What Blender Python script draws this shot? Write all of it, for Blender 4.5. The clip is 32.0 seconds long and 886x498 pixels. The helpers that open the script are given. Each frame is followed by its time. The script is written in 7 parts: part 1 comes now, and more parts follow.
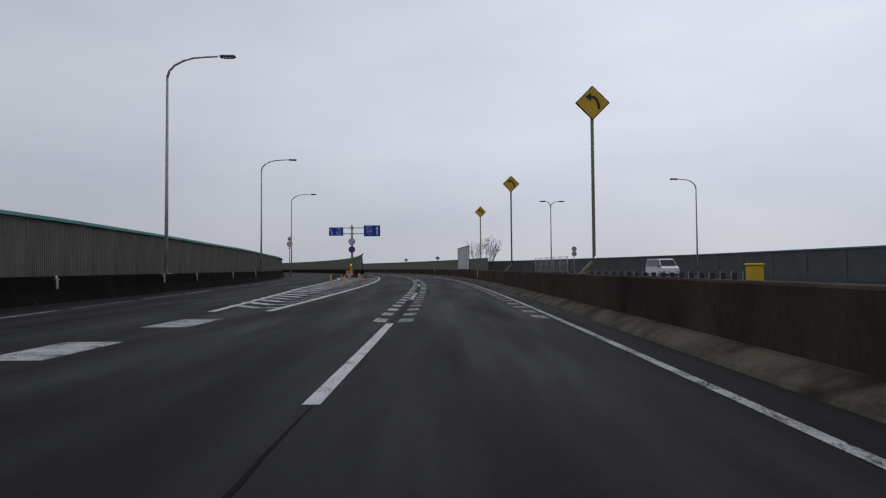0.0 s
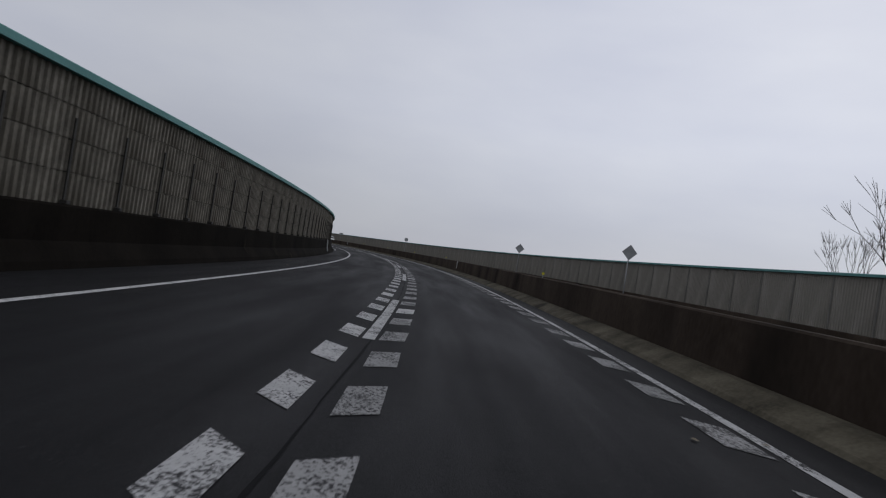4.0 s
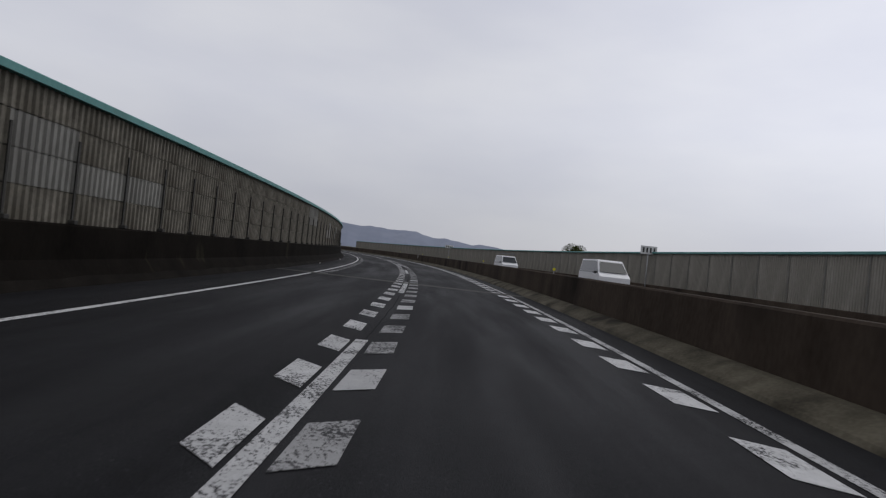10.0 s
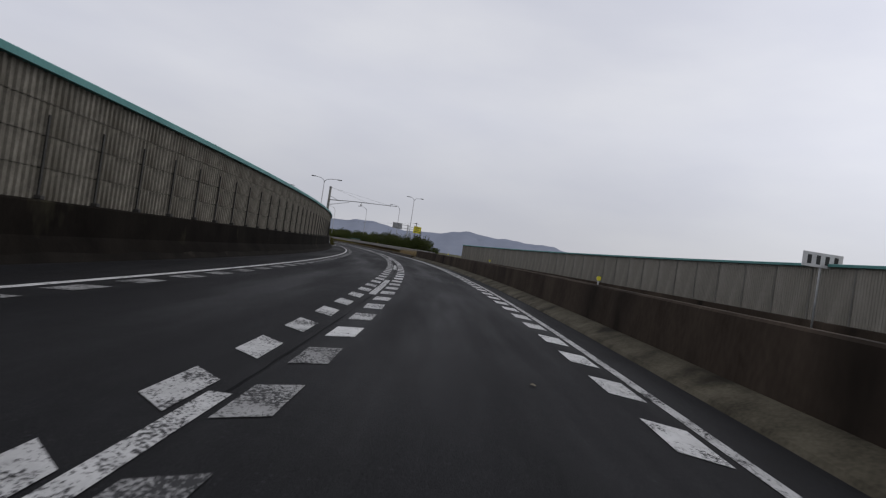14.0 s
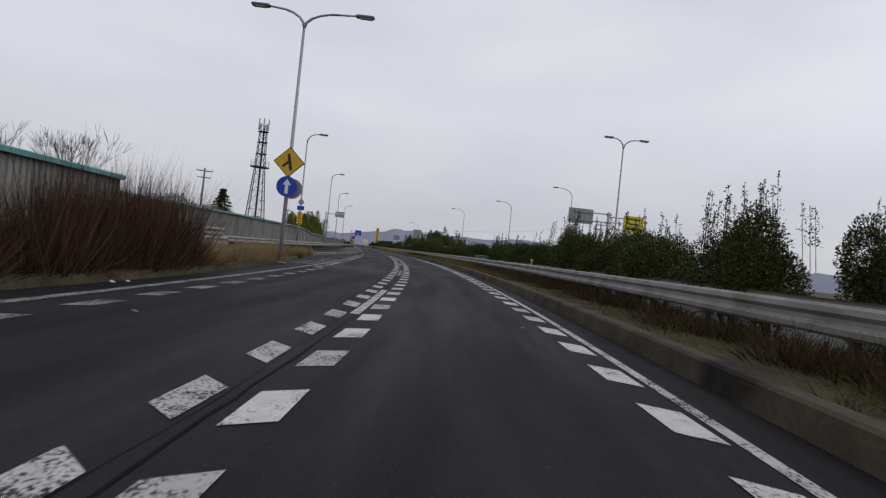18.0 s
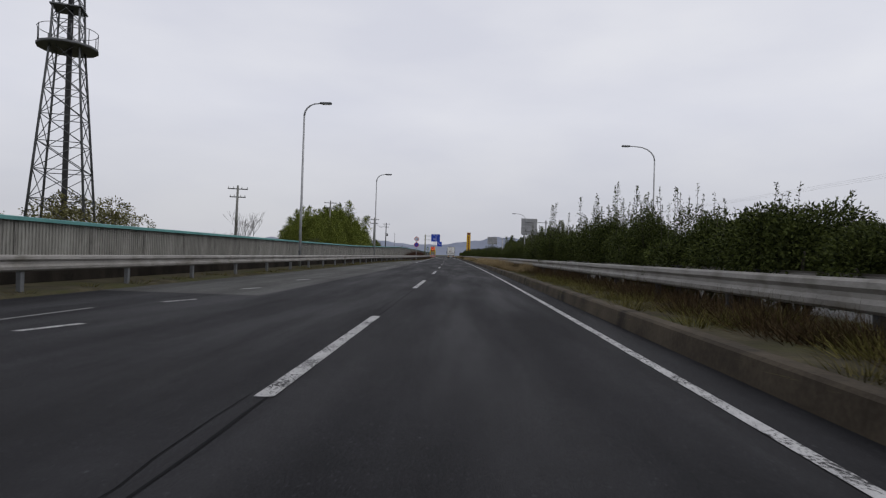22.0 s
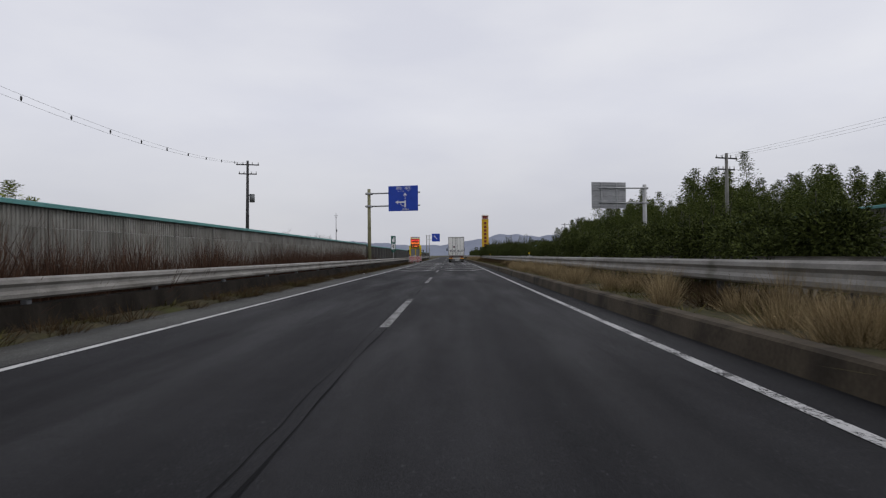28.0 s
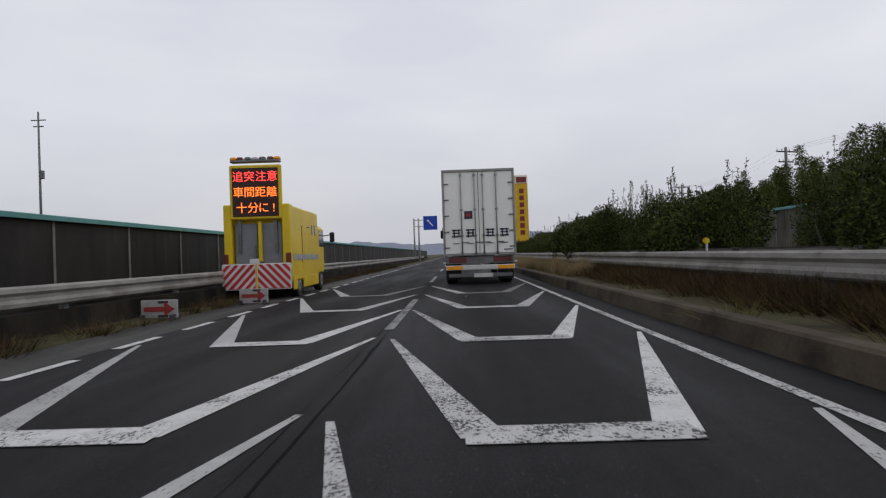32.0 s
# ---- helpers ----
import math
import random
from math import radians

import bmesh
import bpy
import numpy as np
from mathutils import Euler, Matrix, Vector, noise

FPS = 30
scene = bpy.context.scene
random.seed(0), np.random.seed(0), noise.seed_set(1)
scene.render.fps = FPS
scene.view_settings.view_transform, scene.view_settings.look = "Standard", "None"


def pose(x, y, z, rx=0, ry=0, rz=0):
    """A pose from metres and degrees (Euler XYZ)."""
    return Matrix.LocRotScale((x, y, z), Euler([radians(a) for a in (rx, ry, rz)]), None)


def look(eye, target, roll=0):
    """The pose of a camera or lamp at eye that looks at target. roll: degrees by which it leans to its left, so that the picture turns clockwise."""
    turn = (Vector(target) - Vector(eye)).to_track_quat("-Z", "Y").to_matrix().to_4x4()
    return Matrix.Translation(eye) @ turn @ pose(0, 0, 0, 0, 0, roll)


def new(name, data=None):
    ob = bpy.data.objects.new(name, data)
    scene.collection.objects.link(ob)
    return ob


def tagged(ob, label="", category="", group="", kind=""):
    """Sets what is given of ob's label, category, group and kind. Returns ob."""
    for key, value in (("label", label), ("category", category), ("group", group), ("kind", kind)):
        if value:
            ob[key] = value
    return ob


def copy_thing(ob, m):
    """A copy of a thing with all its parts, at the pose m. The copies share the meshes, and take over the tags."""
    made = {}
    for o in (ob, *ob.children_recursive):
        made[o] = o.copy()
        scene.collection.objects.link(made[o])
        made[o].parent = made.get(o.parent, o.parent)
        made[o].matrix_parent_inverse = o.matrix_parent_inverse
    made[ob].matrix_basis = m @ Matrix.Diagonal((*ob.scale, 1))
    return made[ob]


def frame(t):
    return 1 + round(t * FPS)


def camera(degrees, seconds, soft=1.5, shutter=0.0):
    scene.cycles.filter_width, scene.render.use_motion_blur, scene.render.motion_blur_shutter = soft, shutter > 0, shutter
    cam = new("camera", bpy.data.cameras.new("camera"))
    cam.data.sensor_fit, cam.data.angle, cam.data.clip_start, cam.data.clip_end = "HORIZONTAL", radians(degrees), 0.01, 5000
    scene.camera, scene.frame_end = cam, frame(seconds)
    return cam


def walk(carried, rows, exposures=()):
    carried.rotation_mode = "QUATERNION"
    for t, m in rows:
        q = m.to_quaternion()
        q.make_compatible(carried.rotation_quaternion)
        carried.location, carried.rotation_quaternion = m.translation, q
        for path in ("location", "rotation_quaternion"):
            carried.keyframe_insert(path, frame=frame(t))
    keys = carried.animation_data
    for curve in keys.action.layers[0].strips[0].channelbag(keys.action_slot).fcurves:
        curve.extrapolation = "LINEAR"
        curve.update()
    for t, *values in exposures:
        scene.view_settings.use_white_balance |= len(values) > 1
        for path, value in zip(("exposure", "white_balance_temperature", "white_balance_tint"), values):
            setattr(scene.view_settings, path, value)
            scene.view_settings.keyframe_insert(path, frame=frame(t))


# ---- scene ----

# The camera rides at 1.10 m over the right-hand lane; x, y, pitch, roll, yaw.
cam = camera(72.3, 32.0, soft=1.2, shutter=0.04)
ROWS = [
    (0, 1.11, 0.04, 1.80, 0.45, 0.49),
    (0.5, 0.82, 11.57, 1.68, -4.69, -0.09),
    (1, 0.86, 23.65, 0.63, -9.09, 1.47),
    (1.5, 0.33, 34.90, 0.90, -9.50, 2.95),
    (2, -0.33, 45.98, 0.26, -9.69, 4.56),
    (3, -2.25, 67.77, -0.05, -9.57, 7.90),
    (3.5, -3.79, 78.41, 0.55, -9.01, 9.23),
    (5.5, -12.37, 120.08, 0.25, -11.91, 16.11),
    (6, -15.58, 130.96, 0.44, -12.71, 18.91),
    (7, -23.30, 151.90, 1.54, -11.28, 24.27),
    (8, -32.28, 171.06, -0.39, -7.58, 27.67),
    (9, -41.91, 188.78, -0.13, -7.07, 30.84),
    (10, -52.00, 205.12, 0.67, -6.10, 34.07),
    (11, -62.81, 220.87, 0.49, -5.50, 37.23),
    (12, -74.85, 236.60, -0.07, -5.27, 39.93),
    (13, -87.68, 251.65, 0.63, -5.79, 43.15),
    (14, -101.50, 266.01, 0.36, -8.66, 46.91),
    (16.5, -138.87, 296.88, 0.40, -5.66, 55.86),
    (17, -147.35, 302.70, 0.35, -7.80, 57.58),
    (18, -164.23, 313.13, 0.38, -5.93, 61.63),
    (19, -181.57, 322.46, 0.82, -4.51, 64.87),
    (20, -199.75, 331.11, 0.66, -3.15, 67.22),
    (21, -218.22, 338.97, 0.73, -3.09, 69.49),
    (22, -237.27, 346.21, 0.56, -1.75, 71.01),
    (23, -255.35, 352.93, 0.61, 0.90, 71.40),
    (24, -273.59, 359.45, 0.56, 0.49, 71.43),
    (25, -291.81, 365.95, 0.67, 0.63, 71.61),
    (27.5, -336.90, 381.72, 0.64, 1.11, 71.34),
    (28, -345.76, 384.87, 0.60, 0.59, 71.38),
    (29, -363.49, 391.12, 0.65, 0.81, 71.35),
    (30, -380.98, 397.35, 0.45, 1.13, 71.20),
    (31, -398.82, 403.60, 0.42, -0.02, 71.97),
    (32, -416.78, 409.96, 0.48, 1.97, 72.09),
]
walk(cam, [(t, pose(x, y, 1.10, 90 + pitch, roll, yaw)) for t, x, y, pitch, roll, yaw in ROWS],
     exposures=((0, -0.32, 6260, 10), (3, -0.40, 6260, 10), (6, -0.28, 6420, 10), (8, -0.15, 6480, 10), (13, 0.0, 6500, 10), (18, 0.12, 6520, 10), (32, 0.18, 6560, 10)))

# ---- world and light: an even overcast sky, brighter low down ----
world = bpy.data.worlds.new("overcast_sky")
scene.world = world
world.use_nodes = True
wt = world.node_tree
wt.nodes.clear()
w_out = wt.nodes.new("ShaderNodeOutputWorld")
w_bg = wt.nodes.new("ShaderNodeBackground")
w_sky = wt.nodes.new("ShaderNodeTexSky")
w_sky.sky_type = "NISHITA"
w_sky.sun_disc = False
w_sky.sun_elevation, w_sky.sun_rotation = radians(38), radians(25)
w_co = wt.nodes.new("ShaderNodeTexCoord")
w_map = wt.nodes.new("ShaderNodeMapping")
w_map.inputs["Scale"].default_value = (1.6, 1.6, 5.0)
w_noise = wt.nodes.new("ShaderNodeTexNoise")
w_noise.inputs["Scale"].default_value = 1.7
w_noise.inputs["Detail"].default_value = 5.0
w_noise.inputs["Roughness"].default_value = 0.5
w_ramp = wt.nodes.new("ShaderNodeValToRGB")
w_ramp.color_ramp.elements[0].position, w_ramp.color_ramp.elements[1].position = 0.30, 0.70
w_ramp.color_ramp.elements[0].color = (6.70, 6.85, 7.68, 1)
w_ramp.color_ramp.elements[1].color = (7.65, 7.75, 8.32, 1)
w_mix = wt.nodes.new("ShaderNodeMixRGB")
w_mix.inputs[0].default_value = 0.95
wt.links.new(w_co.outputs["Generated"], w_map.inputs[0])
wt.links.new(w_map.outputs[0], w_noise.inputs["Vector"])
wt.links.new(w_noise.outputs[0], w_ramp.inputs[0])
wt.links.new(w_sky.outputs[0], w_mix.inputs[1])
wt.links.new(w_ramp.outputs[0], w_mix.inputs[2])
# the cloud is brighter round the hidden sun
w_dot = wt.nodes.new("ShaderNodeVectorMath")
w_dot.operation = "DOT_PRODUCT"
w_dot.inputs[1].default_value = (0.60, 0.72, 0.35)
w_glow = wt.nodes.new("ShaderNodeMapRange")
w_glow.interpolation_type = "SMOOTHSTEP"
w_glow.inputs["From Min"].default_value, w_glow.inputs["From Max"].default_value = 0.25, 1.0
w_glow.inputs["To Min"].default_value, w_glow.inputs["To Max"].default_value = 0.90, 1.22
w_mul = wt.nodes.new("ShaderNodeVectorMath")
w_mul.operation = "SCALE"
wt.links.new(w_co.outputs["Generated"], w_dot.inputs[0])
wt.links.new(w_dot.outputs["Value"], w_glow.inputs["Value"])
wt.links.new(w_mix.outputs[0], w_mul.inputs[0])
wt.links.new(w_glow.outputs[0], w_mul.inputs["Scale"])
# cloud deck: overhead dimming added out of view to lower the ground light;
# brightest at mid height, duller at the horizon
w_sep = wt.nodes.new("ShaderNodeSeparateXYZ")
w_deck = wt.nodes.new("ShaderNodeValToRGB")
w_deck.color_ramp.interpolation = "CARDINAL"
w_deck.color_ramp.elements[0].position, w_deck.color_ramp.elements[1].position = 0.0, 1.0
for k, v in ((0.10, 0.86), (0.30, 1.04), (0.60, 0.84)):
    w_deck.color_ramp.elements.new(k).color = (v, v, v, 1)
w_deck.color_ramp.elements[0].color, w_deck.color_ramp.elements[-1].color = (0.78, 0.78, 0.78, 1), (0.55, 0.55, 0.55, 1)
w_dim = wt.nodes.new("ShaderNodeVectorMath")
w_dim.operation = "SCALE"
wt.links.new(w_co.outputs["Generated"], w_sep.inputs[0])
wt.links.new(w_sep.outputs["Z"], w_deck.inputs[0])
wt.links.new(w_mul.outputs[0], w_dim.inputs[0])
wt.links.new(w_deck.outputs[0], w_dim.inputs["Scale"])
wt.links.new(w_dim.outputs[0], w_bg.inputs[0])
w_bg.inputs[1].default_value = 0.10
wt.links.new(w_bg.outputs[0], w_out.inputs[0])

sun_data = bpy.data.lights.new("cloud_sun", "SUN")
sun_data.energy, sun_data.angle, sun_data.color = 0.5, radians(40), (1.0, 0.97, 0.93)
sun = new("cloud_sun", sun_data)
sun.matrix_world = look((0, 0, 50), (-18, -30, 0))
scene.view_settings.exposure = 0.0

# ---- materials ----
def surface(name, dark, light, scale=3.0, rough=0.8, bump=0.1, fine=40.0, metal=0.0, stain=None, stain_scale=0.6, stain_at=0.55,
            stretch=(1, 1, 1), coords="Object", vary=0.0, spec=0.4):
    """Two-scale colour noise with bump; stain: a third colour in large blotches; vary: random tint between pieces."""
    m = bpy.data.materials.new(name)
    m.use_nodes = True
    nt = m.node_tree
    b = nt.nodes["Principled BSDF"]
    co = nt.nodes.new("ShaderNodeTexCoord")
    mp = nt.nodes.new("ShaderNodeMapping")
    mp.inputs["Scale"].default_value = stretch
    nt.links.new(co.outputs[coords], mp.inputs[0])
    n1 = nt.nodes.new("ShaderNodeTexNoise")
    n1.inputs["Scale"].default_value, n1.inputs["Detail"].default_value = scale, 6
    n2 = nt.nodes.new("ShaderNodeTexNoise")
    n2.inputs["Scale"].default_value, n2.inputs["Detail"].default_value = fine, 3
    for n in (n1, n2):
        nt.links.new(mp.outputs[0], n.inputs["Vector"])
    add = nt.nodes.new("ShaderNodeMath")
    add.operation = "MULTIPLY_ADD"
    add.inputs[1].default_value = 0.4
    nt.links.new(n2.outputs[0], add.inputs[0])
    nt.links.new(n1.outputs[0], add.inputs[2])
    ramp = nt.nodes.new("ShaderNodeMapRange")
    ramp.inputs["From Min"].default_value, ramp.inputs["From Max"].default_value = 0.45, 0.95
    nt.links.new(add.outputs[0], ramp.inputs["Value"])
    mix = nt.nodes.new("ShaderNodeMixRGB")
    mix.inputs[1].default_value, mix.inputs[2].default_value = (*dark, 1), (*light, 1)
    nt.links.new(ramp.outputs[0], mix.inputs[0])
    col = mix.outputs[0]
    if stain:
        n3 = nt.nodes.new("ShaderNodeTexNoise")
        n3.inputs["Scale"].default_value, n3.inputs["Detail"].default_value = stain_scale, 4
        nt.links.new(mp.outputs[0], n3.inputs["Vector"])
        r3 = nt.nodes.new("ShaderNodeMapRange")
        r3.inputs["From Min"].default_value, r3.inputs["From Max"].default_value = stain_at, stain_at + 0.15
        nt.links.new(n3.outputs[0], r3.inputs["Value"])
        m3 = nt.nodes.new("ShaderNodeMixRGB")
        m3.inputs[2].default_value = (*stain, 1)
        nt.links.new(col, m3.inputs[1])
        nt.links.new(r3.outputs[0], m3.inputs[0])
        col = m3.outputs[0]
    if vary:
        info = nt.nodes.new("ShaderNodeObjectInfo")
        r4 = nt.nodes.new("ShaderNodeMapRange")
        r4.inputs["To Min"].default_value, r4.inputs["To Max"].default_value = 1 - vary, 1 + vary
        nt.links.new(info.outputs["Random"], r4.inputs["Value"])
        hsv = nt.nodes.new("ShaderNodeHueSaturation")
        nt.links.new(r4.outputs[0], hsv.inputs["Value"])
        nt.links.new(col, hsv.inputs["Color"])
        col = hsv.outputs[0]
    nt.links.new(col, b.inputs["Base Color"])
    b.inputs["Roughness"].default_value, b.inputs["Metallic"].default_value = rough, metal
    b.inputs["Specular IOR Level"].default_value = spec
    if bump:
        bp = nt.nodes.new("ShaderNodeBump")
        bp.inputs["Strength"].default_value, bp.inputs["Distance"].default_value = bump, 0.02
        nt.links.new(add.outputs[0], bp.inputs["Height"])
        nt.links.new(bp.outputs[0], b.inputs["Normal"])
    return m


def glow(name, colour, strength):
    m = bpy.data.materials.new(name)
    m.use_nodes = True
    b = m.node_tree.nodes["Principled BSDF"]
    b.inputs["Base Color"].default_value = (*colour, 1)
    b.inputs["Emission Color"].default_value, b.inputs["Emission Strength"].default_value = (*colour, 1), strength
    return m


def asphalt(name, tone, tint):
    """Worn asphalt: wheel-track streaks, blotches, fine grit and scattered pale and dark chips, slightly damp."""
    m = bpy.data.materials.new(name)
    m.use_nodes = True
    nt = m.node_tree
    b = nt.nodes["Principled BSDF"]
    co = nt.nodes.new("ShaderNodeTexCoord")

    def tex(stretch, scale, detail, rough=0.55):
        mp = nt.nodes.new("ShaderNodeMapping")
        mp.inputs["Scale"].default_value = (*stretch, 1)
        nt.links.new(co.outputs["UV"], mp.inputs[0])
        n = nt.nodes.new("ShaderNodeTexNoise")
        n.inputs["Scale"].default_value, n.inputs["Detail"].default_value, n.inputs["Roughness"].default_value = scale, detail, rough
        nt.links.new(mp.outputs[0], n.inputs["Vector"])
        return n.outputs[0]

    def span(v, a0, a1, b0, b1):
        n = nt.nodes.new("ShaderNodeMapRange")
        for k, x in zip(("From Min", "From Max", "To Min", "To Max"), (a0, a1, b0, b1)):
            n.inputs[k].default_value = x
        nt.links.new(v, n.inputs["Value"])
        return n.outputs[0]

    def times(p, q):
        n = nt.nodes.new("ShaderNodeMath")
        n.operation = "MULTIPLY"
        nt.links.new(p, n.inputs[0])
        nt.links.new(q, n.inputs[1])
        return n.outputs[0]
    streak = span(tex((1.6, 0.05), 1.0, 3), 0.3, 0.7, 0.78, 1.25)
    blotch = span(tex((1, 0.6), 0.5, 6, 0.65), 0.32, 0.68, 0.78, 1.22)
    small = span(tex((1, 1), 4.0, 4, 0.7), 0.3, 0.7, 0.84, 1.16)
    grit = span(tex((1, 1), 62.0, 4, 0.75), 0.36, 0.64, 0.42, 1.58)
    chip = span(tex((1, 1), 34.0, 2), 0.645, 0.70, 1.0, 3.4)
    hole = span(tex((1, 1), 21.0, 2), 0.26, 0.31, 0.5, 1.0)
    v = times(times(times(streak, blotch), times(small, grit)), times(chip, hole))
    mix = nt.nodes.new("ShaderNodeMixRGB")
    mix.blend_type = "MULTIPLY"
    mix.inputs[0].default_value = 1.0
    mix.inputs[2].default_value = (tone * tint[0], tone * tint[1], tone * tint[2], 1)
    nt.links.new(v, mix.inputs[1])
    nt.links.new(mix.outputs[0], b.inputs["Base Color"])
    nt.links.new(span(tex((1.2, 0.12), 0.8, 4), 0.35, 0.65, 0.62, 0.85), b.inputs["Roughness"])
    b.inputs["Specular IOR Level"].default_value = 0.14
    bp = nt.nodes.new("ShaderNodeBump")
    bp.inputs["Strength"].default_value, bp.inputs["Distance"].default_value = 0.5, 0.012
    nt.links.new(tex((1, 1), 85.0, 3, 0.7), bp.inputs["Height"])
    nt.links.new(bp.outputs[0], b.inputs["Normal"])
    return m


ASPHALT = asphalt("asphalt", 0.0140, (0.98, 0.98, 1.12))
ASPHALT_DECK = asphalt("deck_asphalt", 0.0100, (0.98, 0.98, 1.12))
ASPHALT_OLD = asphalt("old_asphalt", 0.060, (1.0, 1.0, 0.95))
JOINT = surface("joint_concrete", (0.024, 0.024, 0.020), (0.062, 0.062, 0.052), 1.5, 0.8, 0.3, 30, coords="UV", spec=0.3)
SEAM = surface("seam_tar", (0.004, 0.004, 0.005), (0.010, 0.010, 0.011), 2, 0.9, 0.2, 40, spec=0.1)


def paint(name, tone, wear, vary=0.08):
    """Road paint: a chalky coat with sharp-edged chips through to the asphalt; wear: 0 to 1."""
    m = bpy.data.materials.new(name)
    m.use_nodes = True
    nt = m.node_tree
    b = nt.nodes["Principled BSDF"]
    geo = nt.nodes.new("ShaderNodeNewGeometry")

    def noise_tex(scale, detail, rough=0.6):
        n = nt.nodes.new("ShaderNodeTexNoise")
        n.inputs["Scale"].default_value, n.inputs["Detail"].default_value, n.inputs["Roughness"].default_value = scale, detail, rough
        nt.links.new(geo.outputs["Position"], n.inputs["Vector"])
        return n.outputs[0]

    def math_node(op, p, q):
        n = nt.nodes.new("ShaderNodeMath")
        n.operation = op
        for k, v in enumerate((p, q)):
            if isinstance(v, (int, float)):
                n.inputs[k].default_value = v
            else:
                nt.links.new(v, n.inputs[k])
        return n.outputs[0]
    chips = math_node("ADD", noise_tex(38.0, 5, 0.65), math_node("MULTIPLY", noise_tex(2.2, 3), 0.55))
    hole = nt.nodes.new("ShaderNodeMapRange")
    at0 = 1.02 - 0.30 * wear
    hole.inputs["From Min"].default_value, hole.inputs["From Max"].default_value = at0, at0 + 0.035
    nt.links.new(chips, hole.inputs["Value"])
    shade = nt.nodes.new("ShaderNodeMapRange")
    shade.inputs["From Min"].default_value, shade.inputs["From Max"].default_value = 0.3, 0.7
    shade.inputs["To Min"].default_value, shade.inputs["To Max"].default_value = tone * 0.72, tone * 1.08
    nt.links.new(math_node("ADD", math_node("MULTIPLY", noise_tex(5.0, 4), 0.6), math_node("MULTIPLY", noise_tex(90.0, 2), 0.4)), shade.inputs["Value"])
    info = nt.nodes.new("ShaderNodeObjectInfo")
    tint = math_node("ADD", math_node("MULTIPLY", info.outputs["Random"], 2 * vary), 1 - vary)
    mix = nt.nodes.new("ShaderNodeMixRGB")
    mix.inputs[2].default_value = (0.034, 0.034, 0.036, 1)
    nt.links.new(hole.outputs[0], mix.inputs[0])
    nt.links.new(math_node("MULTIPLY", shade.outputs[0], tint), mix.inputs[1])
    nt.links.new(mix.outputs[0], b.inputs["Base Color"])
    b.inputs["Roughness"].default_value = 0.75
    b.inputs["Specular IOR Level"].default_value = 0.2
    bp = nt.nodes.new("ShaderNodeBump")
    bp.inputs["Strength"].default_value, bp.inputs["Distance"].default_value, bp.invert = 0.4, 0.01, True
    nt.links.new(hole.outputs[0], bp.inputs["Height"])
    nt.links.new(bp.outputs[0], b.inputs["Normal"])
    return m


PAINT = paint("worn_road_paint", 0.50, 0.70)
PAINT_OLD = paint("thin_road_paint", 0.31, 0.80, 0.12)
PAINT_NEW = paint("road_paint", 0.62, 0.52, 0.05)
PAINT_GREY = paint("dull_road_paint", 0.46, 0.46, 0.12)
PAINT_FAINT = paint("rubbed_road_paint", 0.20, 0.50, 0.10)
CONCRETE = surface("stained_concrete", (0.011, 0.0094, 0.0076), (0.034, 0.029, 0.024), 1.3, 0.9, 0.3, 22, stain=(0.008, 0.0072, 0.006),
                   stain_scale=0.7, stain_at=0.5, stretch=(1, 1, 0.35), spec=0.05)
BARRIER = surface("barrier_concrete", (0.030, 0.0225, 0.017), (0.080, 0.062, 0.048), 0.9, 0.9, 0.35, 14, stain=(0.017, 0.0135, 0.011),
                  stain_scale=0.45, stain_at=0.52, stretch=(1, 1, 0.5), spec=0.05)
# parapet concrete: near-black ground with pale stained blotches
PARAPET = surface("near_black_concrete", (0.0045, 0.0038, 0.0032), (0.014, 0.0118, 0.0096), 1.1, 0.9, 0.35, 16, stain=(0.050, 0.046, 0.030),
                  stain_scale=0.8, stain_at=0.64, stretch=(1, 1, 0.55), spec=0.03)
KERB = surface("kerb_concrete", (0.036, 0.029, 0.021), (0.100, 0.082, 0.059), 1.2, 0.9, 0.3, 20, stain=(0.016, 0.014, 0.012), stain_scale=0.8, stain_at=0.55, spec=0.15)
CONCRETE_PALE = surface("pale_concrete", (0.042, 0.037, 0.026), (0.150, 0.134, 0.098), 1.5, 0.9, 0.3, 24, stain=(0.030, 0.026, 0.019),
                        stain_scale=1.1, stain_at=0.53, spec=0.1)
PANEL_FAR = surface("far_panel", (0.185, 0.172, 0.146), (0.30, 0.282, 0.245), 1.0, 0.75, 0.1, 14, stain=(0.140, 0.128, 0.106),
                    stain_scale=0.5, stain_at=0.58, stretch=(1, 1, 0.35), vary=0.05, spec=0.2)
PANEL = surface("weathered_panel", (0.098, 0.090, 0.073), (0.225, 0.208, 0.172), 4.0, 0.8, 0.15, 24, stain=(0.082, 0.073, 0.056),
                stain_scale=0.9, stain_at=0.54, stretch=(1, 1, 0.7), vary=0.03, spec=0.15)
PANEL_EXIT = surface("exit_panel", (0.105, 0.101, 0.088), (0.180, 0.174, 0.152), 1.2, 0.8, 0.12, 18, stain=(0.080, 0.074, 0.060),
                     stain_scale=0.6, stain_at=0.56, stretch=(1, 1, 0.4), vary=0.04, spec=0.15)
PANEL_SMOOTH = surface("smooth_grey_panel", (0.085, 0.088, 0.092), (0.125, 0.128, 0.132), 0.8, 0.7, 0.08, 12, stain=(0.07, 0.071, 0.072),
                       stain_scale=0.4, stain_at=0.58, vary=0.05, spec=0.2)
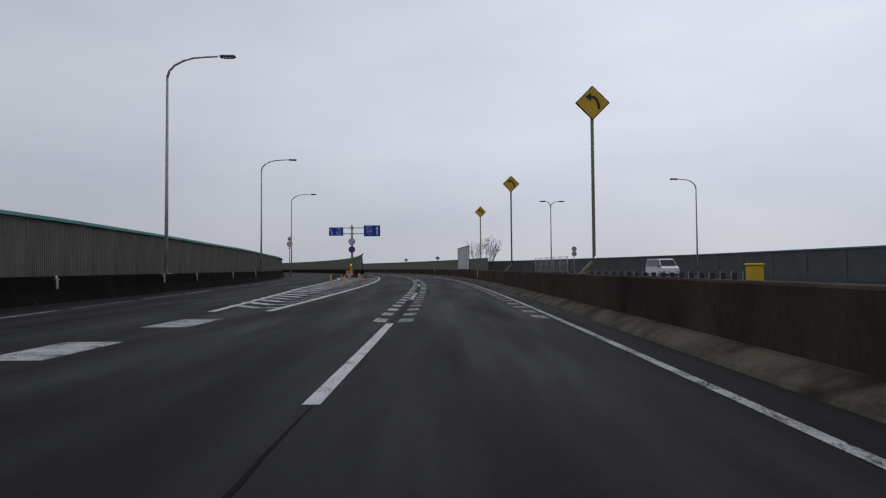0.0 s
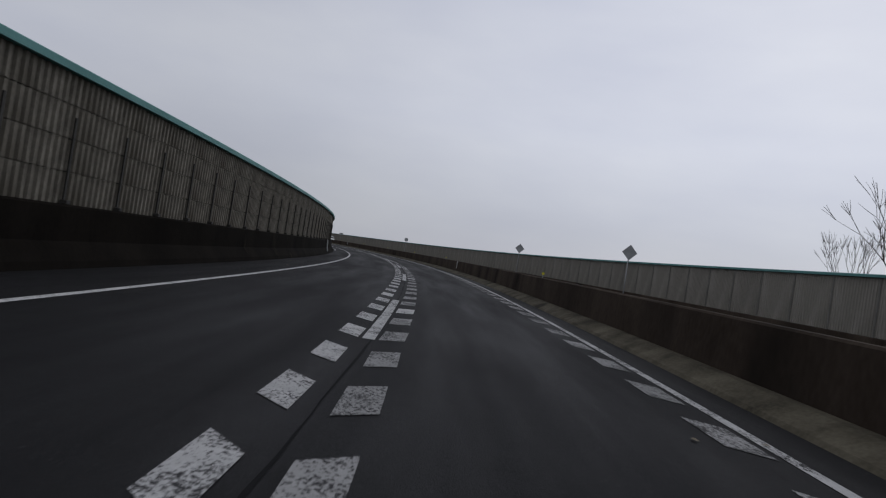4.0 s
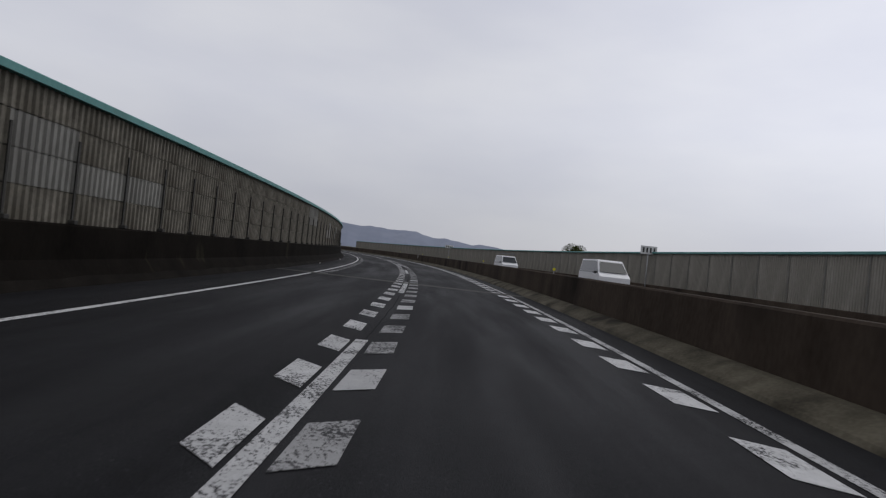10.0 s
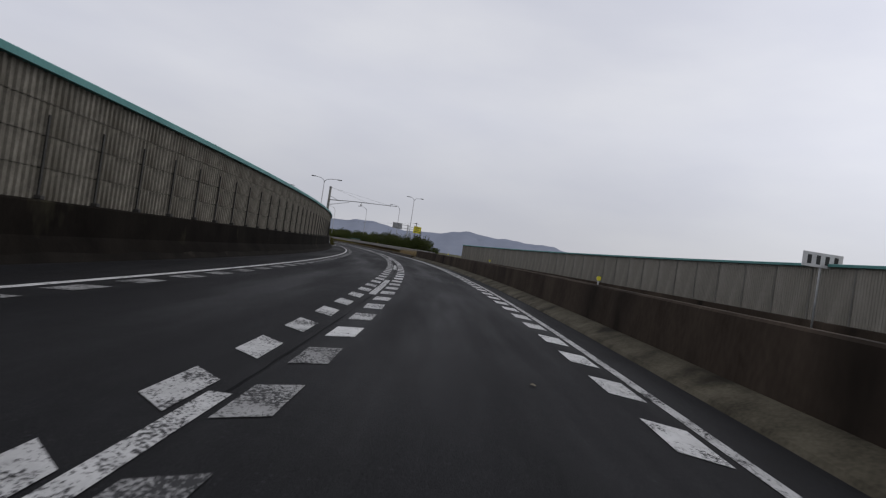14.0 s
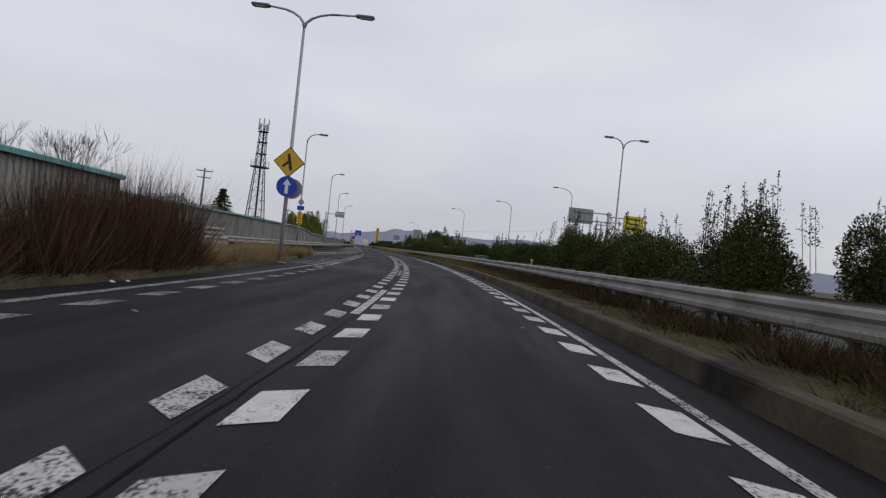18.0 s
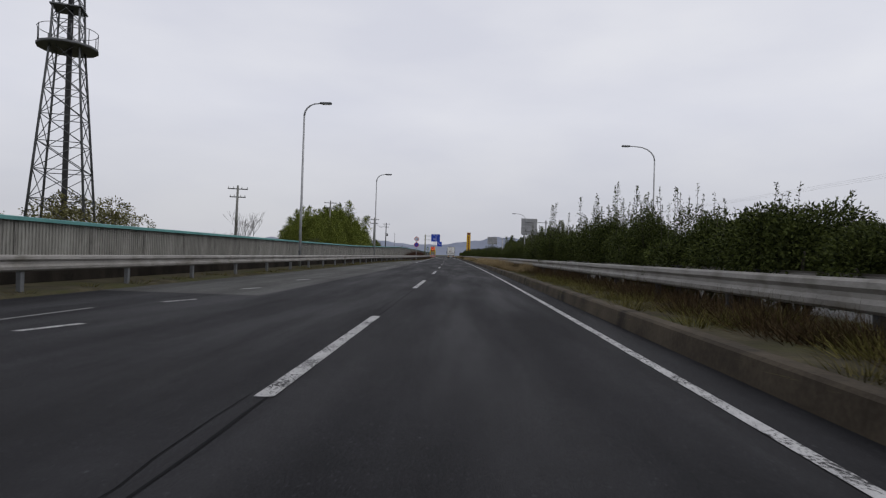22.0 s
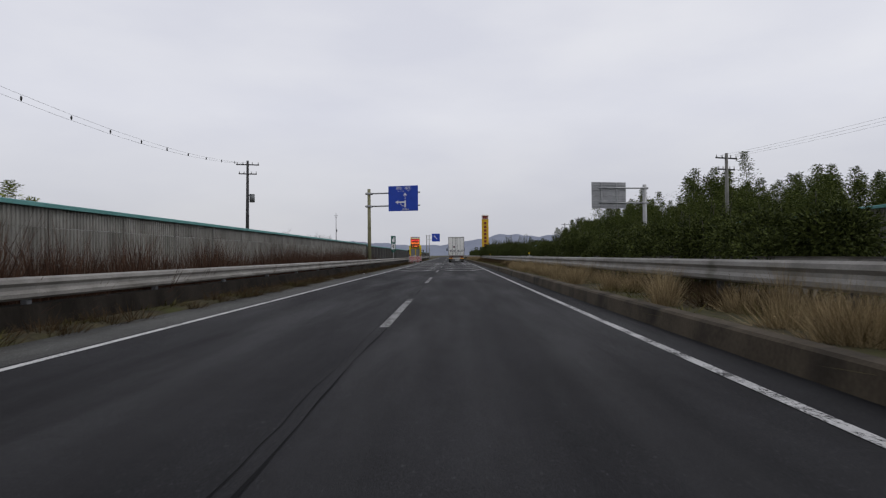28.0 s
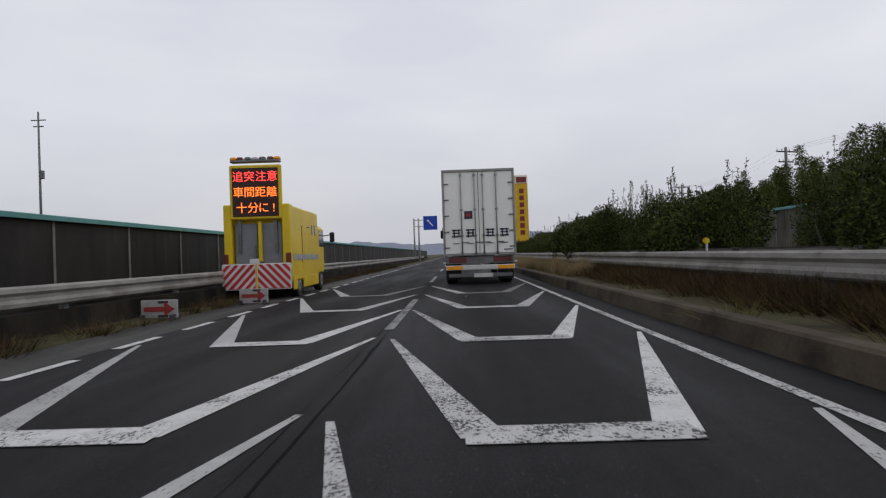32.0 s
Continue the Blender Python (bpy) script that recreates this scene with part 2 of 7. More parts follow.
PANEL_NEW = surface("replaced_panel", (0.165, 0.160, 0.143), (0.27, 0.265, 0.240), 3.0, 0.7, 0.1, 18, stain=(0.14, 0.135, 0.12), stain_scale=0.8, stain_at=0.55, stretch=(1, 1, 0.4), vary=0.12, spec=0.3)
# toe of the parapet: near black with a few paler patches
TOE = surface("dark_toe", (0.006, 0.0052, 0.0044), (0.017, 0.0145, 0.012), 1.2, 0.9, 0.3, 22, stain=(0.055, 0.048, 0.037), stain_scale=0.9, stain_at=0.64, spec=0.05)
PANEL_DARK = surface("dark_panel", (0.014, 0.0132, 0.0128), (0.030, 0.028, 0.026), 1.4, 0.6, 0.1, 18, stain=(0.045, 0.041, 0.037), stain_scale=0.9, stain_at=0.64, stretch=(1, 1, 0.3), vary=0.15, spec=0.15)
TEAL = surface("teal_capping", (0.070, 0.205, 0.195), (0.125, 0.305, 0.29), 1.2, 0.6, 0.05, 15, stain=(0.06, 0.15, 0.14), stain_scale=0.6, stain_at=0.6, spec=0.3)
POST = surface("wall_post", (0.022, 0.021, 0.019), (0.055, 0.052, 0.046), 2.0, 0.7, 0.1, 20, spec=0.3)
POST_PALE = surface("pale_wall_post", (0.17, 0.165, 0.15), (0.28, 0.272, 0.25), 2.0, 0.7, 0.1, 20, stain=(0.12, 0.11, 0.095), stain_scale=1.5, stain_at=0.58, spec=0.2)
GALV = surface("galvanised_steel", (0.28, 0.285, 0.29), (0.44, 0.445, 0.45), 2.5, 0.5, 0.08, 25, metal=0.3, stain=(0.15, 0.14, 0.13),
               stain_scale=1.2, stain_at=0.6)
RAIL = surface("weathered_rail", (0.16, 0.152, 0.138), (0.31, 0.297, 0.275), 1.5, 0.6, 0.1, 20, stain=(0.13, 0.12, 0.10),
               stain_scale=1.0, stain_at=0.55, stretch=(1, 1, 2))
GROUND = surface("winter_grass_ground", (0.045, 0.045, 0.025), (0.13, 0.115, 0.065), 0.3, 0.95, 0.5, 6, stain=(0.055, 0.070, 0.025),
                 stain_scale=0.08, stain_at=0.5, spec=0.1)
VERGE = surface("verge_soil", (0.030, 0.026, 0.018), (0.085, 0.075, 0.045), 1.5, 0.95, 0.6, 12, stain=(0.050, 0.052, 0.020),
                stain_scale=0.5, stain_at=0.5, spec=0.1)
# distance haze is painted into the hills as a pale blue base colour
HILL = surface("hazy_blue_hills", (0.22, 0.245, 0.31), (0.28, 0.305, 0.37), 0.004, 1.0, 0.0, 0.02, stain=(0.235, 0.26, 0.32), stain_scale=0.006, spec=0.0)
BLACK = surface("black_rubber", (0.010, 0.010, 0.010), (0.022, 0.022, 0.022), 8, 0.7, 0.05, 60)
DARK = surface("dark_frame", (0.02, 0.02, 0.022), (0.05, 0.05, 0.05), 5, 0.6, 0.05, 40, metal=0.2)


# ---- mesh building ----
class Build:
    """Collects vertices and faces for one mesh."""

    def __init__(self):
        self.v, self.f, self.smooth, self.uv = [], [], [], None

    def add(self, verts, faces, smooth=False):
        o = len(self.v)
        self.v += [tuple(p) for p in verts]
        self.f += [tuple(i + o for i in f) for f in faces]
        self.smooth += [smooth] * len(faces)
        return self

    def box(self, c, size, ch=0.0, m=None):
        """A box with its edges cut by ch."""
        hx, hy, hz = (a / 2 for a in size)
        m = m or Matrix()
        c = Vector(c)
        if ch <= 0:
            v = [m @ (c + Vector((x * hx, y * hy, z * hz))) for z in (-1, 1) for y in (-1, 1) for x in (-1, 1)]
            return self.add(v, [(0, 2, 3, 1), (4, 5, 7, 6), (0, 1, 5, 4), (2, 6, 7, 3), (0, 4, 6, 2), (1, 3, 7, 5)])
        v, ids = [], {}
        for x in (-1, 1):
            for y in (-1, 1):
                for z in (-1, 1):
                    for ax in range(3):
                        d = [hx - ch, hy - ch, hz - ch]
                        d[ax] += ch
                        ids[x, y, z, ax] = len(v)
                        v.append(m @ (c + Vector((x * d[0], y * d[1], z * d[2]))))
        f = []
        for s in (-1, 1):
            f.append([ids[s, y, z, 0] for y, z in ((-1, -1), (1, -1), (1, 1), (-1, 1))][::s])
            f.append([ids[x, s, z, 1] for x, z in ((-1, -1), (-1, 1), (1, 1), (1, -1))][::s])
            f.append([ids[x, y, s, 2] for x, y in ((-1, -1), (1, -1), (1, 1), (-1, 1))][::s])
        for a in (-1, 1):
            for b in (-1, 1):
                k = a * b
                f.append([ids[a, b, -1, 0], ids[a, b, -1, 1], ids[a, b, 1, 1], ids[a, b, 1, 0]][::k])
                f.append([ids[a, -1, b, 2], ids[a, -1, b, 0], ids[a, 1, b, 0], ids[a, 1, b, 2]][::k])
                f.append([ids[-1, a, b, 1], ids[-1, a, b, 2], ids[1, a, b, 2], ids[1, a, b, 1]][::k])
                for c2 in (-1, 1):
                    f.append([ids[a, b, c2, 0], ids[a, b, c2, 1], ids[a, b, c2, 2]][::a * b * c2])
        return self.add(v, f)

    def tube(self, pts, r, seg=8, caps=True):
        """A round bar along points; r: one radius or one for each point."""
        pts = [Vector(p) for p in pts]
        rs = r if isinstance(r, (list, tuple)) else [r] * len(pts)
        v, ref = [], Vector((0.13, 0.31, 0.94))
        for i, p in enumerate(pts):
            d = (pts[min(i + 1, len(pts) - 1)] - pts[max(i - 1, 0)]).normalized()
            if abs(d.dot(ref)) > 0.93:
                ref = Vector((0.94, 0.13, 0.31))
            a = d.cross(ref).normalized()
            b = d.cross(a)
            v += [p + rs[i] * (math.cos(t) * a + math.sin(t) * b) for t in (2 * math.pi * j / seg for j in range(seg))]
        f = [(i * seg + j, i * seg + (j + 1) % seg, (i + 1) * seg + (j + 1) % seg, (i + 1) * seg + j)
             for i in range(len(pts) - 1) for j in range(seg)]
        self.add(v, f, True)
        if caps:
            o = len(self.v) - len(v)
            self.f += [tuple(o + j for j in range(seg))[::-1], tuple(o + (len(pts) - 1) * seg + j for j in range(seg))]
            self.smooth += [False, False]
        return self

    def plate(self, outline, thick, m=None, ch=0.0):
        """A flat plate: outline in x, z; it reaches from y = 0 back to y = thick."""
        m = m or Matrix()
        n = len(outline)
        v = [m @ Vector((x, 0, z)) for x, z in outline] + [m @ Vector((x, thick, z)) for x, z in outline]
        f = [tuple(range(n)), tuple(range(2 * n - 1, n - 1, -1))]
        f += [(i, n + i, n + (i + 1) % n, (i + 1) % n) for i in range(n)]
        return self.add(v, f)

    def disc(self, r, thick, seg=28, m=None):
        return self.plate([(r * math.cos(2 * math.pi * i / seg), r * math.sin(2 * math.pi * i / seg)) for i in range(seg)], thick, m)

    def mesh(self, name, material):
        me = bpy.data.meshes.new(name)
        me.from_pydata(self.v, [], self.f)
        me.polygons.foreach_set("use_smooth", self.smooth)
        if self.uv is not None:
            lay = me.uv_layers.new(name="UVMap")
            idx = np.empty(len(me.loops), dtype=np.int32)
            me.loops.foreach_get("vertex_index", idx)
            lay.data.foreach_set("uv", np.asarray(self.uv, dtype=np.float32)[idx].ravel())
        if material:
            me.materials.append(material)
        me.update()
        return me


def part(name, b, material, parent, label="", m=None):
    """Links b (a Build or ready mesh) as one mesh object under parent."""
    ob = new(name, b if isinstance(b, bpy.types.Mesh) else b.mesh(name, material))
    ob.parent = parent
    if m is not None:
        ob.matrix_basis = m
    if label:
        tagged(ob, label)
    return ob


# ---- the line of the road: curvature (1e-4 per metre) every 20 m from -40 m on; left is positive ----
KAPPA = [5.582, 6.085, 7.135, 11.076, 19.257, 27.827, 29.057, 28.23, 32.052, 35.661, 35.868, 35.006, 29.224, 23.259, 25.46, 30.75, 30.301, 30.551, 31.569, 33.019,
         33.508, 28.944, 22.203, 16.701, 10.511, 2.9, 4.117, 3.627, 2.236, 0.767, -0.921, -1.864, 0.196, 2.131, 1.307, -0.084, 0]
ST = np.arange(-140, 2600, 1.0)
_k = np.interp(ST, np.arange(len(KAPPA)) * 20.0 - 40, np.array(KAPPA) * 1e-4)
TH = np.concatenate([[0], np.cumsum((_k[1:] + _k[:-1]) / 2)])
TH -= np.interp(0, ST, TH)
_m = (TH[1:] + TH[:-1]) / 2
CX = np.concatenate([[0], np.cumsum(-np.sin(_m))])
CY = np.concatenate([[0], np.cumsum(np.cos(_m))])
CX -= np.interp(0, ST, CX)
CY -= np.interp(0, ST, CY)


def turn(s):
    return float(np.interp(s, ST, TH))


def at(s, n=0.0, z=0.0):
    """The place s metres along the lane line, n metres to its right, z up."""
    a = turn(s)
    return Vector((float(np.interp(s, ST, CX)) + math.cos(a) * n, float(np.interp(s, ST, CY)) + math.sin(a) * n, z))


def stand(s, n=0.0, z=0.0, rz=0.0):
    """A pose at that place whose y runs along the road; rz: degrees to the left of it."""
    return Matrix.Translation(at(s, n, z)) @ Matrix.Rotation(turn(s) + radians(rz), 4, "Z")


def thing(name, label, category, s, n, z=0.0, rz=0.0, group="", kind=""):
    ob = new(name)
    ob.empty_display_size = 0.2
    ob.matrix_basis = stand(s, n, z, rz)
    return tagged(ob, label, category, group, kind)


def ribbon(prof, s0, s1, step=4.0, closed=False):
    """A band swept along the road; prof: (n, z) points, or a function of s that gives them."""
    b = Build()
    ss = np.linspace(s0, s1, max(2, int(math.ceil((s1 - s0) / step)) + 1))
    uv = []
    k = 0
    for s in ss:
        p = prof(s) if callable(prof) else prof
        k = len(p)
        for n, z in p:
            b.v.append(tuple(at(s, n, z)))
            uv.append((n + z, s))
    m = k if closed else k - 1
    for i in range(len(ss) - 1):
        for j in range(m):
            a, c = i * k + j, i * k + (j + 1) % k
            b.f.append((a, c, c + k, a + k))
    if closed:
        b.f += [tuple(range(k))[::-1], tuple(range(len(b.v) - k, len(b.v)))]
    b.smooth = [False] * len(b.f)
    b.uv = uv
    return b


def lerp(s, *pairs):
    return float(np.interp(s, [p[0] for p in pairs], [p[1] for p in pairs]))


def setting(name, b, material, label, category, kind="structure"):
    ob = new(name, b.mesh(name, material))
    return tagged(ob, label, category, kind=kind)

# ---- ground, road surfaces ----
g = Build()
R0 = [0, 60, 140, 260, 420, 700, 1100, 1800, 3000, 4700]
for r in R0:
    for i in range(48):
        a = 2 * math.pi * i / 48
        g.v.append((-200 + r * math.cos(a), 250 + r * math.sin(a), -0.08))
for i in range(len(R0) - 1):
    for j in range(48):
        g.f.append((i * 48 + j, (i + 1) * 48 + j, (i + 1) * 48 + (j + 1) % 48, i * 48 + (j + 1) % 48))
g.smooth = [False] * len(g.f)
setting("ground", g, GROUND, "flat ground of winter grass and soil", "ground")

def ramp_wall(s):
    return lerp(s, (-120, -12.2), (18, -12.2), (30, -12.8), (60, -14.8), (85, -16.3), (110, -17.6), (150, -19.5), (230, -22))


def pave_left(s):
    return lerp(s, (366, -9.8), (404, -9.2), (426, -8.0), (443, -7.6), (465, -7.2), (520, -7.0), (550, -5.4), (570, -4.6))


def low_wall(s):
    return lerp(s, (380, -11.4), (405, -10.2), (426, -9.3), (492, -9.3), (521, -8.1), (565, -7.8), (640, -7.6))


def rail_left(s):
    return lerp(s, (395, -9.9), (404, -9.6), (426, -8.4), (443, -8.0), (465, -7.6), (520, -7.4), (550, -5.9), (570, -5.4))


def left_edge(s):
    if s <= 84:
        return ramp_wall(s) + 0.2
    return -5.2 if s < 366 else pave_left(s)


setting("road", ribbon(lambda s: [(left_edge(s), 0), (-3.4, 0), (0, 0), (3.5, 0), (4.4, 0)], -120, 84, 3.0), ASPHALT_DECK,
        "dark grey asphalt carriageway with an exit lane", "road")
setting("road", ribbon(lambda s: [(left_edge(s), 0), (-3.4, 0), (0, 0), (3.5, 0), (4.4, 0)], 84, 360, 3.0), ASPHALT_DECK,
        "dark grey asphalt carriageway of the viaduct, slightly damp", "road")
setting("road", ribbon(lambda s: [(left_edge(s), 0), (-3.4, 0), (0, 0), (3.5, 0), (4.4, 0)], 360, 1100, 3.0), ASPHALT,
        "grey asphalt carriageway beyond the viaduct", "road")
setting("exit_road", ribbon(lambda s: [(ramp_wall(s) + 0.2, -0.01), (-9.3, -0.01)], 84, 230, 3.0), ASPHALT, "asphalt of the exit lane behind the dividing wall", "road")
setting("opposite_road", ribbon([(4.9, -0.005), (9, -0.005), (14.3, -0.005)], -120, 380, 4.0), ASPHALT, "asphalt of the opposite carriageway behind the barrier", "road")
setting("opposite_road", ribbon(lambda s: [(14.3, -0.01), (lerp(s, (60, 29), (100, 22), (125, 15)), -0.01)], -120, 124, 4.0), ASPHALT, "asphalt of the opposite entry lane", "road")
setting("opposite_road", ribbon([(8.8, 0.0), (12, 0), (14.3, 0)], 380, 1100, 5.0), ASPHALT_OLD, "grey asphalt of the opposite carriageway behind the shrubs", "road")
setting("shoulder", ribbon(lambda s: [(pave_left(s), 0.004), (-3.30 if s < 520 else -3.56, 0.004)], 466, 1100, 3.0), ASPHALT_OLD,
        "paler old asphalt shoulder beside the lane", "road shoulder")
setting("verge", ribbon(lambda s: [(low_wall(s) - 0.1, 0.10), (rail_left(s) - 0.4, 0.08), (pave_left(s) - 0.15, 0.05), (pave_left(s), -0.02)], 394, 1100, 3.0), VERGE,
        "strip of dark soil and dead grass under the guard rail", "verge")
setting("verge", ribbon(lambda s: [(lerp(s, (368, -6.5), (385, -7.2), (410, -6.2)), -0.02), (lerp(s, (368, -6.3), (385, -6.9), (410, -6.0)), 0.14),
                                   (lerp(s, (368, -4.8), (385, -4.5), (410, -5.8)), 0.14), (lerp(s, (368, -4.7), (385, -4.4), (410, -5.7)), -0.02)], 367, 410, 2.0, closed=True), VERGE,
        "grassy nose between the lanes and the joining lane", "verge")
setting("verge", ribbon(lambda s: [(-9.3, -0.02), (-9.1, 0.14), (-5.4, 0.14), (-5.0, 0.12), (-4.8, -0.02)], 77, 84, 2.0, closed=True), VERGE, "patch of grass at the exit nose", "verge")
setting("verge", ribbon(lambda s: [(-9.5, -0.02), (-9.3, 0.12), (-5.6, 0.12)], 84, 230, 3.0), VERGE, "strip of soil behind the dividing wall", "verge")
setting("verge", ribbon([(4.42, 0.20), (5.4, 0.17), (6.6, 0.15), (8.6, 0.12), (8.8, -0.02), (4.42, -0.02)], 361.2, 1100, 3.0, closed=True), VERGE, "median strip of soil and winter grass", "verge")

# lane line, edge lines
def band(n0, n1, s0, s1, z=0.006, step=3.0):
    return ribbon([(n0, z), (n1, z)], s0, s1, step)

DASH = 6.17
lane_line = new("lane_line")
tagged(lane_line, "broken white lane line between the two lanes", "road marking", kind="structure")
for i in range(-6, 62):
    s = DASH + 15 * i
    worn = 505 < s < 655 or 60 < s < 75 or 345 < s < 360
    part("dash", band(-0.075, 0.075, s - (1.2 if i == 0 else 0), s + 6), PAINT_FAINT if 385 < s < 440 else PAINT_OLD if worn else PAINT_NEW if s < 20 else PAINT, lane_line)
setting("edge_line", band(3.44, 3.56, -100, 1000), PAINT, "solid white edge line beside the median", "road marking")
setting("edge_line", band(-3.50, -3.38, 64, 372), PAINT_NEW, "solid white edge line along the wall", "road marking")
setting("edge_line", band(-3.50, -3.38, 528, 640), PAINT_NEW, "solid white edge line beside the guard rail", "road marking")


def crack(s0, s1, n0, sway, width, seed):
    """A wandering tarred crack along the road, broken here and there."""
    b = Build()
    k = int((s1 - s0) / 0.4)
    for i in range(k + 1):
        s = s0 + 0.4 * i
        n = n0 + sway * (noise.noise(Vector((s * 0.35, seed, 0))) + 0.6 * noise.noise(Vector((s * 1.7, seed, 5))))
        w = width * max(0.0, 0.55 + 1.1 * noise.noise(Vector((s * 0.5, seed, 9))))
        b.v += [tuple(at(s, n - w, 0.0045)), tuple(at(s, n + w, 0.0045))]
    b.f = [(2 * i, 2 * i + 1, 2 * i + 3, 2 * i + 2) for i in range(k)]
    b.smooth = [False] * k
    return b


setting("seam", crack(-100, 700, 0.03, 0.035, 0.020, 1.0), SEAM, "thin broken tarred joint along the lane line", "road joint")
setting("seam", crack(330, 700, -0.10, 0.05, 0.007, 2.0), SEAM, "hairline crack beside the lane line", "road joint")

# rows of slowing-down blocks, slanted outwards
KNOTS = ((27.70, 48.80, 13), (48.80, 71.56, 14), (71.56, 135.35, 38), (135.35, 158.72, 14), (158.72, 179.31, 12), (179.31, 198.70, 11), (198.70, 218.31, 12),
         (218.31, 237.28, 11), (237.28, 257.40, 12), (257.40, 276.26, 11), (276.26, 297.19, 12), (297.19, 355.68, 35), (355.68, 375.60, 12), (375.60, 395.27, 11),
         (395.27, 414.85, 11), (414.85, 435.88, 11), (435.88, 449.30, 7))
BLOCKS = [27.70 - 1.64 * i for i in range(9, 0, -1)] + [a + (c - a) * i / k for a, c, k in KNOTS for i in range(k)]


def marks(n0, n1, skew, shift, mats, s0, s1, label):
    row = new("marking_row")
    tagged(row, label, "road marking", kind="structure")
    L, mes = 0.84, []
    for mt in mats:
        b = Build()
        b.add([(n0, -L / 2 - skew / 2, 0), (n1, -L / 2 + skew / 2, 0), (n1, L / 2 + skew / 2, 0), (n0, L / 2 - skew / 2, 0)], [(0, 1, 2, 3)])
        mes.append(b.mesh("mark", mt))
    rng = random.Random(int(n0 * 100))
    for s in BLOCKS:
        if s0 < s + shift < s1:
            part("mark", rng.choice(mes), None, row, m=stand(s + shift, 0, 0.007, rng.uniform(-1.2, 1.2)))

marks(-0.40, -0.12, -0.28, 0.0, (PAINT_GREY,), 386, 446, "dull white slowing-down blocks on the nearside of the lane line")
marks(-0.40, -0.12, -0.28, 0.0, (PAINT,), 12.5, 386, "worn white slowing-down blocks on the nearside of the lane line")
marks(0.13, 0.43, 0.20, -0.03, (PAINT_OLD, PAINT_OLD, PAINT_OLD, PAINT_GREY), 12.5, 300, "faded grey slowing-down blocks on the offside of the lane line")
marks(0.13, 0.43, 0.20, -0.06, (PAINT_GREY,), 386, 446, "dull white slowing-down blocks on the offside of the lane line")
marks(0.13, 0.43, 0.20, -0.06, (PAINT, PAINT_NEW), 300, 386, "white slowing-down blocks on the offside of the lane line")
marks(3.05, 3.36, -0.20, 0.60, (PAINT_OLD,), 12, 168, "faded slowing-down blocks along the median edge line")
marks(3.05, 3.36, -0.20, 0.60, (PAINT_NEW, PAINT_GREY), 380, 446, "white slowing-down blocks beside the planted median")
marks(3.05, 3.36, -0.20, 0.60, (PAINT_NEW,), 168, 380, "fresh white slowing-down blocks along the median edge line")
marks(-3.55, -3.25, 0.20, 0.2, (PAINT_GREY, PAINT_FAINT), 396, 446, "small white blocks beside the joining lane")
marks(-3.24, -2.96, 0.20, 0.2, (PAINT_OLD,), 236, 396, "faint slowing-down blocks along the wall edge line")


def stripe(p, q, w0, z=0.006, w1=None):
    """A straight painted stripe of width w0, narrowing to w1, between two places (s, n), cut square to the road."""
    b = Build()
    (s0, n0), (s1, n1) = p, q
    k = 6
    for i in range(k + 1):
        w = w0 + ((w1 if w1 is not None else w0) - w0) * i / k
        s, n = s0 + (s1 - s0) * i / k, n0 + (n1 - n0) * i / k
        if abs(s1 - s0) > abs(n1 - n0) * 0.7:
            b.v += [tuple(at(s, n - w / 2, z)), tuple(at(s, n + w / 2, z))]
        else:
            b.v += [tuple(at(s + w / 2, n, z)), tuple(at(s - w / 2, n, z))] if n1 > n0 else [tuple(at(s - w / 2, n, z)), tuple(at(s + w / 2, n, z))]
    b.f = [(2 * i, 2 * i + 1, 2 * i + 3, 2 * i + 2) for i in range(k)]
    b.smooth = [False] * k
    return b


# exit gore: thick broken line, outline and chevron stripes
def gore_left(s):
    return lerp(s, (16, -5.0), (35, -6.8), (50, -7.4), (60, -7.6), (68, -7.9), (77, -8.6))


gore = new("gore_marking")
tagged(gore, "white chevron stripes of the exit gore", "road marking", kind="structure")
for s in (-9.4, -5.1, -0.8, 3.4, 7.5, 11.7):
    part("block", ribbon([(-4.75, 0.006), (-3.85, 0.006)], s, s + 1.9, 1.0), PAINT, gore)
part("outline", ribbon(lambda s: [(-3.62, 0.006), (-3.40, 0.006)], 16, 66, 2.0), PAINT_NEW, gore)
part("outline", ribbon(lambda s: [(gore_left(s) - 0.11, 0.006), (gore_left(s) + 0.11, 0.006)], 16, 78, 2.0), PAINT_NEW, gore)
for i in range(36):
    s = 17.2 + 1.6 * i
    lf = gore_left(s + 2.8)
    mid = -3.5 + 0.38 * (gore_left(s) + 3.5)
    part("stripe", stripe((s, mid), (s + abs(mid + 3.58), -3.58), 0.43, 0.005), PAINT, gore)
    part("stripe", stripe((s + 0.05, mid + 0.02), (s + 0.05 + 1.3 * abs(lf - mid), lf), 0.44, 0.005), PAINT_NEW if i % 3 else PAINT, gore)
exit_line = new("edge_line")
tagged(exit_line, "worn broken edge line of the exit lane", "road marking", kind="structure")
for i in range(22):
    s = -20 + 5.4 * i
    f = lambda q: lerp(q, (-20, -9.0), (14, -9.3), (24, -10.4), (35, -11.3), (80, -14.6), (110, -17.3))
    part("dash", ribbon(lambda q: [(f(q) - 0.07, 0.006), (f(q) + 0.07, 0.006)], s, s + 4.6, 1.5), PAINT_OLD if i % 3 else PAINT, exit_line)

